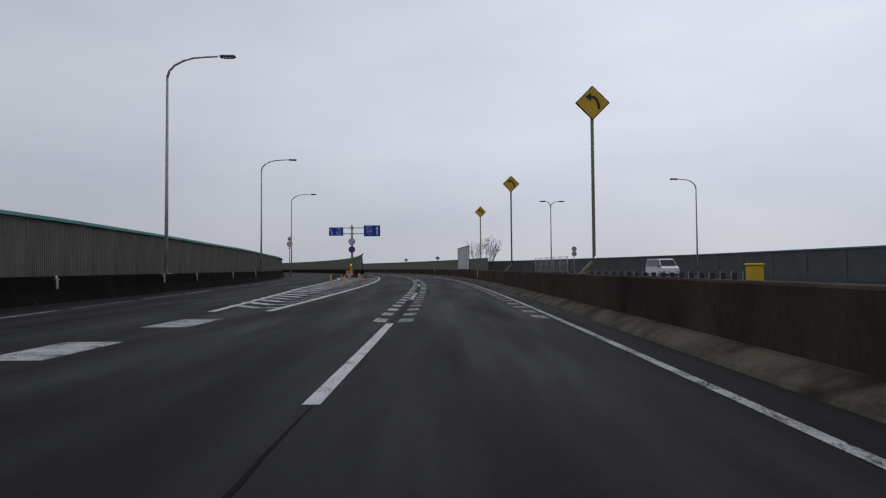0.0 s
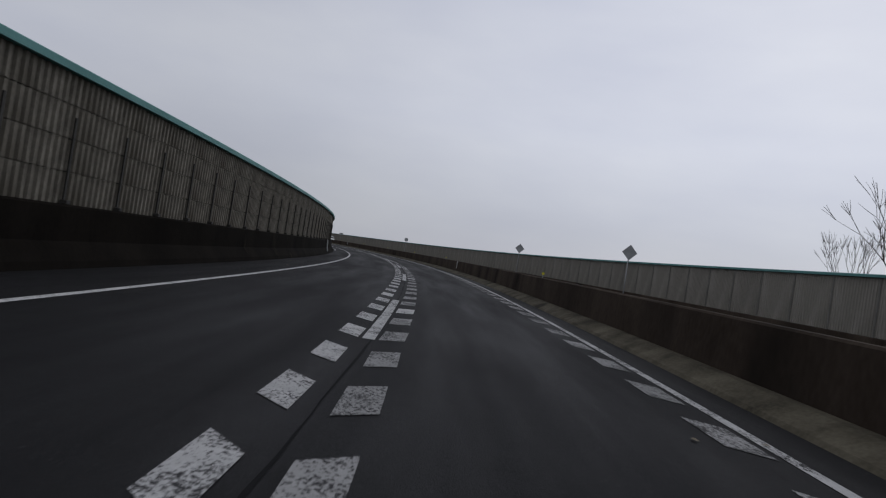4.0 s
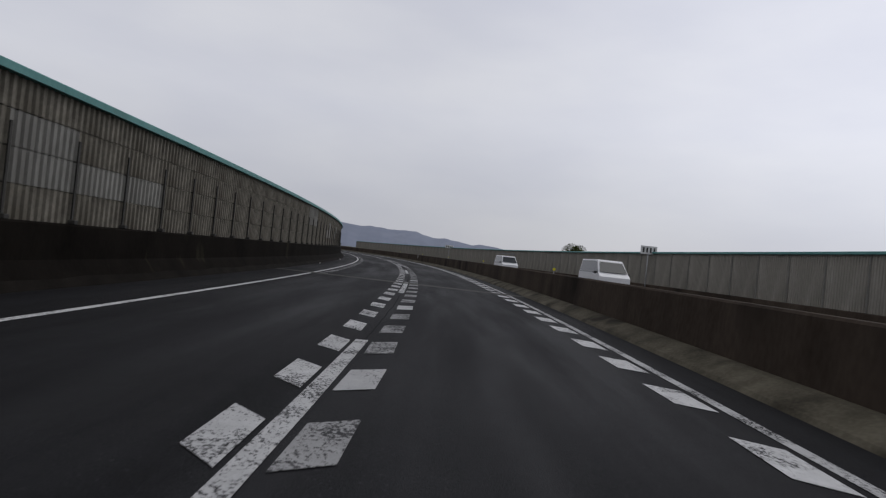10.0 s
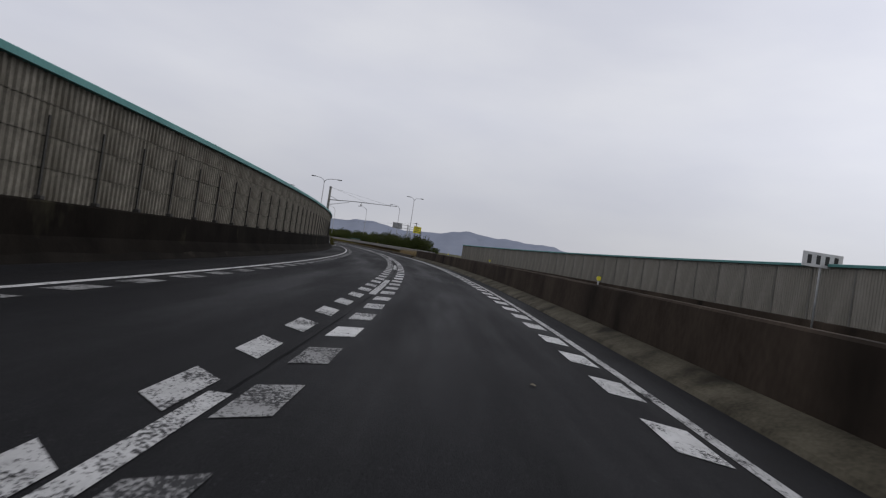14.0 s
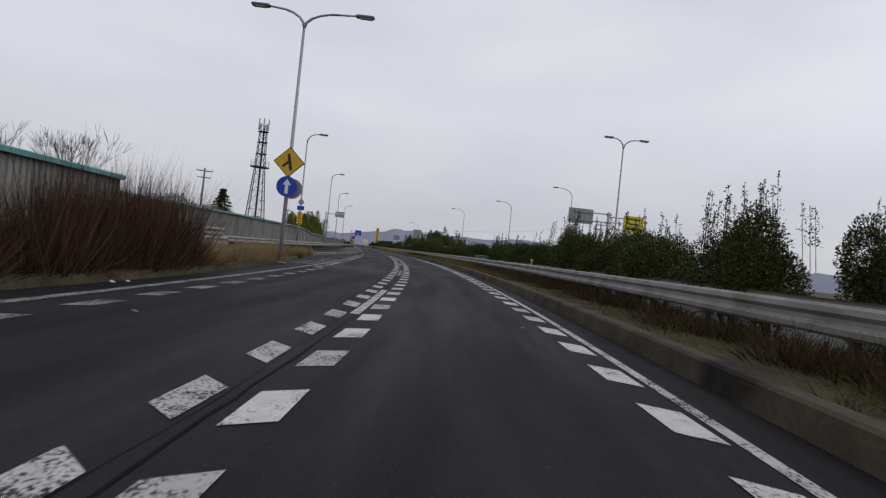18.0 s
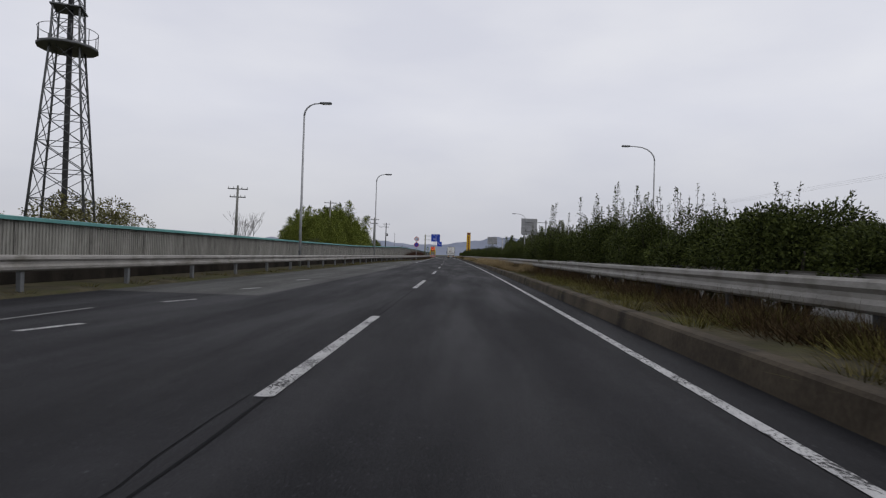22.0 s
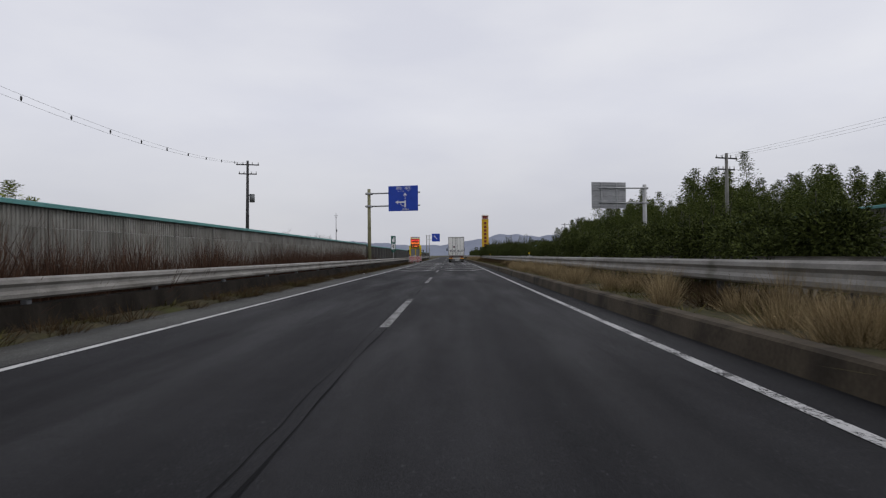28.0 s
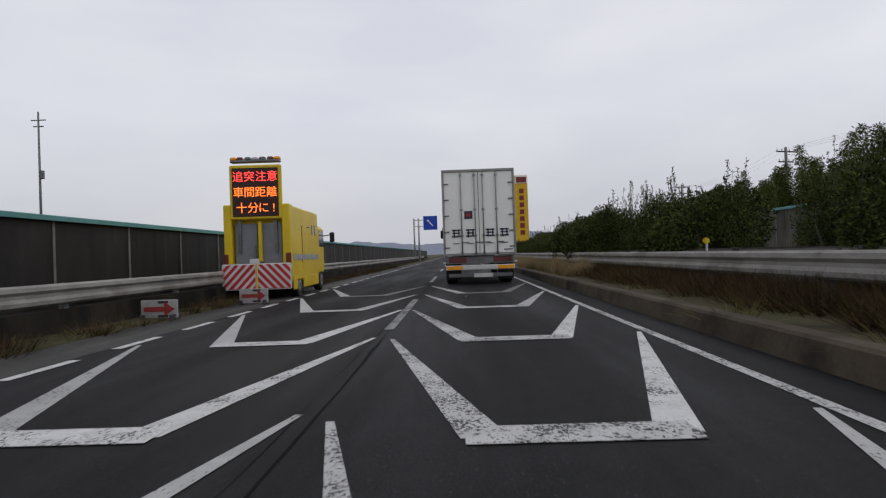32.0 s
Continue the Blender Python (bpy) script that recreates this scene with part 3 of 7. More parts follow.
# joining lane: short zigzag marks and faint line
merge = new("merge_marking")
tagged(merge, "short white marks along the joining lane", "road marking", kind="structure")
JOIN = ((396, -7.5), (405, -7.9), (413, -7.95), (420, -7.4), (427, -6.9), (434, -6.4), (441, -5.9), (462, -4.9))
part("edge", ribbon(lambda s: [(lerp(s, *JOIN) - 0.06, 0.006), (lerp(s, *JOIN) + 0.06, 0.006)], 406, 446, 2.0), PAINT_NEW, merge)
part("edge", ribbon(lambda s: [(lerp(s, *JOIN) - 0.05, 0.006), (lerp(s, *JOIN) + 0.05, 0.006)], 446, 462, 2.0), PAINT_FAINT, merge)
for s in (399.2, 401.1, 403.0, 405.0, 407.3, 409.7):
    part("tooth", stripe((s, -4.9 - 0.07 * max(0, s - 407)), (s + 0.35, -3.98), 0.20), PAINT_NEW, merge)
for i in range(24):
    s = 412.2 + 2.06 * i
    n = lerp(s, *JOIN)
    r = min(1.35, -3.95 - n)
    part("tooth", stripe((s, n), (s - 1.25 * r, n + r), 0.24, 0.007), PAINT_GREY if i % 5 == 3 else PAINT_NEW, merge)
setting("edge_line", band(-3.86, -3.68, 372, 434), PAINT_OLD, "faint edge line beside the grassy nose", "road marking")
shoulder_line = new("edge_line")
tagged(shoulder_line, "broken white edge line beside the parked works truck", "road marking", kind="structure")
for i in range(90):
    part("dash", ribbon([(-3.52, 0.008), (-3.38, 0.008)], 640 + 2.0 * i, 641.15 + 2.0 * i, 1.0), PAINT_NEW, shoulder_line)
old_marks = new("old_marking")
tagged(old_marks, "scraps of old white paint on the shoulder", "road marking", kind="structure")
for s, n in ((459, -4.0), (463.5, -4.4), (468, -4.5), (474, -4.6), (497, -4.0), (499, -4.9), (503, -4.2), (516.5, -4.1), (519.5, -4.1), (522, -4.8), (527, -3.9), (531, -3.9)):
    part("mark", stripe((s, n), (s + 0.9, n + 0.25), 0.13), PAINT, old_marks)

# pairs of open brackets that make the lanes look narrow
bracket = new("lane_bracket_marking")
tagged(bracket, "pairs of white bracket marks in both lanes", "road marking", kind="structure")
for s in (610.1, 616.6, 622.4, 627.8, 633.0, 637.7, 642.1, 646.0, 650.05, 654.6, 659.0):
    mt = PAINT_FAINT if s > 656 else PAINT_GREY if int(s) % 3 == 0 else PAINT_NEW
    for side in (-1, 1):
        s = s if side < 0 else s - 0.2
        reach = 4.3 if s > 632 else 3.6
        a, c, m0, m1 = (-2.18, -0.90, -3.30, -0.10) if side < 0 else (1.06, 2.44, 0.16, 3.38)
        part("bar", stripe((s, a), (s, c), 0.36, 0.010), PAINT if side > 0 and s < 656 else mt, bracket)
        part("arm", stripe((s - 0.05, a + 0.12), (s + reach, m0), 0.30, w1=0.06), PAINT if side > 0 else PAINT_GREY, bracket)
        part("arm", stripe((s - 0.05, c - 0.12), (s + reach, m1), 0.30, w1=0.06), mt, bracket)

# concrete joints across the deck
def finger_gap(s, n0, n1, skew):
    """A wavy dark gap across the road; skew: metres along for each metre to the right."""
    b = Build()
    k = int((n1 - n0) / 0.06)
    for i in range(k + 1):
        n = n0 + (n1 - n0) * i / k
        w = 0.075 * max(-1, min(1, 1.6 * math.sin(2 * math.pi * n / 0.46))) + skew * n
        b.v += [tuple(at(s + w - 0.02, n, 0.014)), tuple(at(s + w + 0.02, n, 0.014))]
    b.f = [(2 * i, 2 * i + 2, 2 * i + 3, 2 * i + 1) for i in range(k)]
    b.smooth = [False] * k
    return b


def joint_strip(s, hw, n0, n1, skew):
    """A slanting concrete strip across the road."""
    b = Build()
    b.uv = []
    for i in range(13):
        n = n0 + (n1 - n0) * i / 12
        for e in (-hw, hw):
            b.v.append(tuple(at(s + skew * n + e, n, 0.009)))
            b.uv.append((n, s + skew * n + e))
    b.f = [(2 * i, 2 * i + 2, 2 * i + 3, 2 * i + 1) for i in range(12)]
    b.smooth = [False] * 12
    return b


for s, hw, skew in ((42.7, 0.22, -0.15), (81.1, 0.24, -0.35), (168.4, 0.20, -0.30), (236.45, 0.38, -0.22), (286.5, 0.24, -0.15), (362.4, 0.34, -0.10)):
    jt = new("deck_joint")
    tagged(jt, "mottled concrete expansion joint with a wavy dark gap", "road joint", kind="structure")
    part("concrete_strip", joint_strip(s, hw, -4.8, 4.1, skew), JOINT, jt)
    part("finger_gap", finger_gap(s, -4.8, 4.1, skew), SEAM, jt)

# ---- walls ----
def parapet(name, n, top, s0, s1, side, label, mat):
    """A concrete parapet with a sloped toe on its road side; side: 1 when the road lies on its left."""
    d = side
    foot = [(n - 0.03 * d, 0.0), (n - 0.01 * d, 0.30)] if name == "median_barrier" else [(n - 0.26 * d, 0.0), (n - 0.22 * d, 0.12), (n - 0.05 * d, 0.34), (n, 0.40)]
    prof = foot + [(n + 0.02 * d, top - 0.03), (n + 0.05 * d, top),
            (n + 0.28 * d, top), (n + 0.30 * d, top - 0.03), (n + 0.32 * d, -0.05)]
    if d < 0:
        prof = prof[::-1]
    b = ribbon(prof, s0, s1, 3.0, closed=True)
    return setting(name, b, mat, label, "barrier")

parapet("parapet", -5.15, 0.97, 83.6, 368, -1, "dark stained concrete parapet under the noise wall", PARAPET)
parapet("median_barrier", 4.60, 0.92, -120, 361, 1, "dark stained concrete median barrier", BARRIER)
parapet("parapet", 14.3, 0.72, 93, 378, 1, "concrete parapet under the far noise wall", BARRIER)
setting("kerb", ribbon([(4.13, 0.0), (4.17, 0.05), (4.46, 0.185), (4.565, 0.20), (4.568, 0.0)], -120, 361, 3.0, closed=True), CONCRETE_PALE, "pale sloped concrete toe of the median barrier", "kerb")
setting("kerb", ribbon([(4.10, 0.0), (4.14, 0.24), (4.18, 0.27), (4.38, 0.27), (4.42, 0.24), (4.42, -0.05)], 361.3, 1100, 3.0, closed=True), KERB,
        "weathered concrete kerb of the planted median", "kerb")
setting("kerb", ribbon([(-5.12, -0.01), (-5.12, 0.22), (-5.00, 0.20), (-4.90, 0.09), (-4.82, 0.0)], 150, 366, 3.0, closed=True), TOE, "dark patchy sloped concrete toe of the parapet", "kerb")
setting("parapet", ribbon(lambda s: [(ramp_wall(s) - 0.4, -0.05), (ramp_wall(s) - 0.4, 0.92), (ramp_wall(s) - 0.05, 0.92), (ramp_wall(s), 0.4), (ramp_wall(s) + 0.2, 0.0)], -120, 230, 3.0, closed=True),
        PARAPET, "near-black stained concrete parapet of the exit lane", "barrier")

def noise_wall(name, label, n, z0, z1, s0, s1, bay, rows, face, taper=None, ribs=14, worn=0.0, proud=False, panel_name="panel", mat=None, dep=0.035, post_mat=None, cap=0.09, fresh=()):
    """Posts with stacked ribbed panels between them and a teal capping; face: +1 when the ribbed side looks to the right."""
    nf = n if callable(n) else (lambda q: n)
    wall = new(name)
    tagged(wall, label, "noise wall", kind="structure")
    count = int(round((s1 - s0) / bay))
    h = (z1 - z0) / rows
    cache = {}
    pick = random.Random(int(s0) * 7 + rows)

    def panel_mesh(w, hh, fresh):
        key = (round(w, 2), round(hh, 2), fresh)
        if key not in cache:
            b = Build()
            xs, ys = [-w / 2], [0.0]
            p = w / ribs
            for i in range(ribs):
                x = -w / 2 + p * i
                xs += [x + p * 0.30, x + p * 0.40, x + p * 0.86, x + p * 0.96]
                ys += [0, dep, dep, 0]
            xs.append(w / 2)
            ys.append(0.0)
            v = []
            for z in (0.0, hh - 0.022):
                v += [(-y * face, x, z) for x, y in zip(xs, ys)]
            k = len(xs)
            fs = [(r * k + i, r * k + i + 1, (r + 1) * k + i + 1, (r + 1) * k + i) for r in range(1) for i in range(k - 1)]
            b.add(v, fs if face > 0 else [f[::-1] for f in fs])
            b.box((-(dep + 0.02) * face, 0, hh / 2), (0.02, w, hh))
            cache[key] = b.mesh("panel", PANEL_NEW if fresh else mat or PANEL)
        return cache[key]

    post_b = {}
    for i in range(count + 1):
        s = s0 + (s1 - s0) * i / count
        top = taper(s) if taper else z1
        key = round(top, 2)
        if key not in post_b:
            b = Build()
            k = 0.33 if proud else 0.5
            b.box(((0.030 if proud else 0.006) * face, 0, (top - z0) * k), (0.012, 0.045 if proud else 0.065, (top - z0) * 2 * k))
            b.box((-0.02 * face, 0, (top - z0) * k), (0.10, 0.012, (top - z0) * 2 * k))
            if proud:
                b.box((0.05 * face, 0, 0.035), (0.12, 0.11, 0.07), 0.01)
            post_b[key] = b.mesh("post", post_mat or POST)
        part("post", post_b[key], None, wall, m=stand(s, nf(s), z0))
        if i == count:
            break
        sm = s + (s1 - s0) / count / 2
        a, c = at(s, nf(s)), at(s + (s1 - s0) / count, nf(s + (s1 - s0) / count))
        w = (c - a).length
        hd = math.atan2(-(c - a).x, (c - a).y)
        topm = taper(sm) if taper else z1
        r = 0
        z = z0
        while z < topm - 0.08:
            hh = min(h, topm - z)
            mm = Matrix.Translation((a + c) / 2 + Vector((0, 0, z))) @ Matrix.Rotation(hd, 4, "Z")
            part(panel_name, panel_mesh(w, hh, pick.random() < worn or any(r == k and abs(sm - q) < bay / 2 for q, k in fresh)), None, wall, m=mm)
            z += h
            r += 1
    def cap_prof(s):
        t = taper(s) if taper else z1
        c = nf(s)
        return [(c - 0.11, t - cap * 0.8), (c - 0.11, t + cap * 0.7), (c - 0.07, t + cap), (c + 0.07, t + cap), (c + 0.11, t + cap * 0.7), (c + 0.11, t - cap * 0.8)]
    part("capping", ribbon(cap_prof, s0 - 0.1, s1 + 0.1, 2.0 if not taper else 1.0, closed=True), TEAL, wall, "teal painted metal capping")
    return wall

# newer, paler panels in the tall wall: (metres along, row from the foot)
REPLACED = ((209.3, 0), (211.0, 0), (211.0, 1), (212.8, 0), (212.8, 1), (223.6, 1), (224.9, 2), (226.6, 1), (228.2, 1), (247.4, 2), (247.4, 3), (249.1, 2), (249.1, 3),
            (256.0, 1), (257.7, 1), (257.7, 2), (262.5, 1), (264.2, 2))
noise_wall("noise_wall", "tall weathered noise wall of ribbed panels with teal capping", -5.35, 0.97, 3.06, 83.8, 368, 1.66, 4, 1, dep=0.042, ribs=10, proud=True, fresh=REPLACED, cap=0.075,
           taper=lambda s: lerp(s, (364.5, 3.06), (367.3, 2.05), (368.2, 2.0)))
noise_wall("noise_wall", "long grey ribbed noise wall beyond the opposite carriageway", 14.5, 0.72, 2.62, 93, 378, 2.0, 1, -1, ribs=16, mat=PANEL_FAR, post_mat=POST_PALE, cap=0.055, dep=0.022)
noise_wall("noise_wall", "grey ribbed noise wall with teal capping along the exit lane", lambda s: ramp_wall(s) - 0.2, 0.92, 2.75, -60, 228, 2.0, 1, 1, ribs=18, mat=PANEL_EXIT, post_mat=POST_PALE, cap=0.07, dep=0.024, taper=lambda s: lerp(s, (-60, 2.95), (22, 2.92), (42, 2.76), (50, 2.75), (66, 2.62), (110, 2.7), (228, 2.1)))
noise_wall("noise_wall", "distant grey noise wall with teal capping beyond the opposite entry lane", lambda s: lerp(s, (60, 29), (100, 22.5), (128, 15.2)), 0.0, 2.25, -120, 128, 4.0, 1, -1, ribs=24, mat=PANEL_SMOOTH, dep=0.012, post_mat=PANEL_SMOOTH, cap=0.06)
noise_wall("noise_wall", "low grey noise wall with teal capping at the end of the viaduct", lambda s: lerp(s, (368, -5.6), (385, -6.1)), 0.0, 2.05, 368.4, 385.4, 2.1, 1, 1, ribs=12, mat=PANEL_NEW, post_mat=POST_PALE, cap=0.06)
noise_wall("noise_wall", "low grey noise wall with teal capping along the joining lane", low_wall, 0.45, 2.1, 382, 436, 3.0, 1, 1, mat=PANEL_NEW, taper=lambda s: lerp(s, (430, 2.12), (436, 1.95)), ribs=24, dep=0.02, post_mat=POST_PALE, cap=0.055)
noise_wall("noise_wall", "low pale ribbed noise wall with teal capping behind the rail", low_wall, 0.45, 1.8, 436, 628, 3.0, 1, 1, mat=PANEL_NEW,
           taper=lambda s: lerp(s, (436, 1.95), (440, 1.75), (470, 1.66), (510, 1.72), (530, 1.9), (560, 2.26), (628, 2.28)), ribs=24, dep=0.03, post_mat=POST_PALE, cap=0.055)
noise_wall("noise_wall", "dark smooth noise wall with teal capping behind the guard rail", low_wall, 0.45, 2.15, 628, 820, 3.0, 1, 1, ribs=2, mat=PANEL_DARK, dep=0.01, post_mat=POST_PALE, cap=0.065)
noise_wall("noise_wall", "low grey wall with teal capping beyond the opposite carriageway", 15.6, 0.0, 1.3, 402, 525.6, 4.0, 1, -1, ribs=24, dep=0.02, mat=PANEL_NEW, post_mat=POST_PALE, cap=0.06)
noise_wall("noise_wall", "grey noise wall with teal capping beyond the opposite carriageway", 15.6, 0.3, 2.6, 526, 706, 4.0, 1, -1, ribs=30, mat=PANEL_EXIT, post_mat=POST_PALE, cap=0.06)
setting("parapet", ribbon(lambda s: [(low_wall(s) - 0.2, -0.05), (low_wall(s) - 0.2, 0.47), (low_wall(s) + 0.16, 0.47), (low_wall(s) + 0.2, -0.05)], 382, 820, 3.0, closed=True),
        CONCRETE, "low stained concrete base of the noise wall", "barrier")
setting("parapet", ribbon(lambda s: [(rail_left(s) - 0.28, -0.05), (rail_left(s) - 0.26, lerp(s, (556, 0.05), (566, 0.42))), (rail_left(s) + 0.10, lerp(s, (556, 0.05), (566, 0.42))), (rail_left(s) + 0.20, -0.05)], 556, 760, 3.0, closed=True),
        CONCRETE, "low mossy concrete base under the left guard rail", "barrier")

# ---- street furniture ----
YELLOW = surface("sign_yellow", (0.55, 0.33, 0.01), (0.68, 0.42, 0.02), 2, 0.5, 0.02, 20)
LEMON = surface("sign_lemon", (0.54, 0.47, 0.012), (0.66, 0.58, 0.03), 2, 0.5, 0.02, 20)
SIGN_BLACK = surface("sign_black", (0.012, 0.012, 0.012), (0.03, 0.03, 0.03), 3, 0.5, 0.0, 20)
BLUE = surface("sign_blue", (0.005, 0.042, 0.36), (0.009, 0.058, 0.46), 1.2, 0.45, 0.02, 20)
SIGN_RED = surface("sign_red", (0.42, 0.01, 0.012), (0.55, 0.02, 0.02), 2, 0.5, 0.02, 20)
SIGN_WHITE = surface("sign_white", (0.62, 0.62, 0.62), (0.80, 0.80, 0.80), 2, 0.5, 0.02, 20)
SIGN_BACK = surface("sign_back", (0.22, 0.225, 0.23), (0.36, 0.365, 0.37), 1.6, 0.55, 0.05, 20, metal=0.2)
GREEN = surface("sign_green", (0.004, 0.075, 0.055), (0.010, 0.11, 0.080), 1.5, 0.5, 0.02, 20)
ORANGE = surface("orange_plastic", (0.70, 0.10, 0.01), (0.85, 0.16, 0.02), 3, 0.5, 0.05, 30)
LAMP_GREY = surface("lamp_grey", (0.10, 0.105, 0.11), (0.17, 0.175, 0.18), 2, 0.5, 0.05, 25, metal=0.2)
OLIVE = surface("olive_steel", (0.16, 0.155, 0.085), (0.24, 0.23, 0.13), 2, 0.55, 0.05, 20)
POLE_CONCRETE = surface("pole_concrete", (0.13, 0.13, 0.118), (0.22, 0.22, 0.20), 2, 0.85, 0.2, 30, stain=(0.085, 0.082, 0.072), stain_scale=1.5, stretch=(1, 1, 0.3))
AMBER = glow("amber_lamp", (1.0, 0.42, 0.03), 1.5)
LENS = surface("lamp_lens", (0.45, 0.46, 0.46), (0.6, 0.6, 0.6), 2, 0.25, 0.0, 20)
PLASTIC_WHITE = surface("white_plastic", (0.5, 0.5, 0.5), (0.66, 0.66, 0.65), 3, 0.6, 0.05, 20)


GLYPHS = {}


def glyph(ch, size):
    """A flat raised character in the x-z plane, its left foot at the origin, and its width."""
    if (ch, size) not in GLYPHS:
        cu = bpy.data.curves.new("character", "FONT")
        cu.body, cu.size, cu.extrude, cu.resolution_u = ch, size, 0.002, 2
        tmp = new("tmp", cu)
        bpy.context.view_layer.update()
        me = bpy.data.meshes.new_from_object(tmp.evaluated_get(bpy.context.evaluated_depsgraph_get()))
        bpy.data.objects.remove(tmp)
        bpy.data.curves.remove(cu)
        xs = [v.co.x for v in me.vertices]
        me.transform(Matrix.Rotation(radians(90), 4, "X") @ Matrix.Translation((-min(xs), 0, 0)))
        GLYPHS[ch, size] = me, max(xs) - min(xs)
    return GLYPHS[ch, size]


def lettering(body, size, m, material, parent, name="character", label=""):
    """A line of raised characters centred on m, facing -y, each a mesh of its own."""
    wide = [size * 0.33 if ch == " " else glyph(ch, size)[1] + size * 0.10 for ch in body]
    x = -sum(wide) / 2
    for ch, w in zip(body, wide):
        if ch != " ":
            me = glyph(ch, size)[0].copy()
            me.materials.clear()
            me.materials.append(material)
            part(name, me, None, parent, label, m @ Matrix.Translation((x + size * 0.05, 0, -size * 0.36)))
        x += w


def T(x, y, z):
    return Matrix.Translation((x, y, z))


def street_lamp(s, n, h, side, reach=2.6, rise=1.0, z0=0.0, double=False, label="", rz=0.0):
    """A tapered steel column that bends over into its arm; side: 1 for an arm to the right."""
    ob = thing("street_lamp", label or "tall galvanised street lamp with a curved arm", "street lamp", s, n, z0, rz, group="street lamps")
    k = (1, -1) if double else (side,)
    top = h - z0
    part("base_plate", Build().box((0, 0, 0.02), (0.42, 0.42, 0.04), 0.008), GALV, ob)
    part("column", Build().tube([(0, 0, 0), (0, 0, top * 0.4), (0, 0, top)], [0.092, 0.078, 0.055], 10), GALV, ob)
    part("service_door", Build().box((0, -0.105, 0.9), (0.12, 0.03, 0.4), 0.006), LAMP_GREY, ob)
    for i, d in enumerate(k):
        r = reach if (not double or i == 0) else reach * 0.75
        pts = [(d * r * (1 - math.cos(a)), 0, top + rise * math.sin(a)) for a in (math.radians(x) for x in (0, 15, 30, 45, 60, 75))]
        pts = [(d * r * 0.62 * (1 - math.cos(a)), 0, top + rise * math.sin(a)) for a in (math.radians(x) for x in (0, 18, 36, 54, 72, 90))] + [(d * r * 0.82, 0, top + rise + 0.03)]
        part("arm", Build().tube(pts, [0.062, 0.058, 0.055, 0.05, 0.046, 0.042, 0.04], 8), GALV, ob)
        head = part("luminaire", Build().box((d * r * 0.98, 0, top + rise + 0.03), (0.78, 0.26, 0.13), 0.045), LAMP_GREY, ob)
        part("lens", Build().box((d * r * 1.0, 0, top + rise - 0.045), (0.5, 0.2, 0.03), 0.01), LENS, head)
    return ob


for s, n, h in ((29.9, -12.24, 10.6), (59.2, -14.64, 10.6), (85.1, -14.9, 10.3)):
    street_lamp(s, n, h, 1, 3.0, 1.0, z0=0.92 if s < 80 else 0.0, label="tall galvanised street lamp beside the exit lane wall")
for s, n, h in ((426.3, -9.0, 10.2), (459.3, -8.85, 10.5), (490.5, -8.75, 10.4), (521.9, -7.9, 10.0)):
    street_lamp(s, n, h - 0.6, 1, 1.4, 0.8, label="tall galvanised street lamp by the low noise wall")
street_lamp(76.5, 18.9, 8.95, -1, 1.5, 0.7, double=True, label="galvanised street lamp with two arms beyond the opposite carriageway")
street_lamp(57.8, 27.9, 8.8, -1, 2.3, 0.9, label="street lamp with a curved arm by the far noise wall")
street_lamp(418.8, 16.9, 10.9, -1, 1.7, 0.8, double=True, label="galvanised street lamp with two arms behind the median shrubs")
for s, n, h in ((455.0, 25.2, 11.5), (477.4, 22.1, 10.8), (505.5, 18.7, 10.7), (585.0, 17.5, 10.1)):
    street_lamp(s, n, h - 0.7, -1, 2.6, 1.2, label="street lamp with a curved arm beyond the opposite carriageway")


def arrow_outline(pts, w):
    """A thick line along points in x, z with a head at its end."""
    out_l, out_r = [], []
    pts = [Vector((x, 0, z)) for x, z in pts]
    for i, p in enumerate(pts):
        d = (pts[min(i + 1, len(pts) - 1)] - pts[max(i - 1, 0)]).normalized()
        nrm = Vector((-d.z, 0, d.x))
        out_l.append(p + nrm * w / 2)
        out_r.append(p - nrm * w / 2)
    d = (pts[-1] - pts[-2]).normalized()
    nrm = Vector((-d.z, 0, d.x))
    head = [pts[-1] + nrm * w * 1.5, pts[-1] + d * w * 2.2, pts[-1] - nrm * w * 1.5]
    return [(p.x, p.z) for p in out_r + head[::-1] + out_l[::-1]]


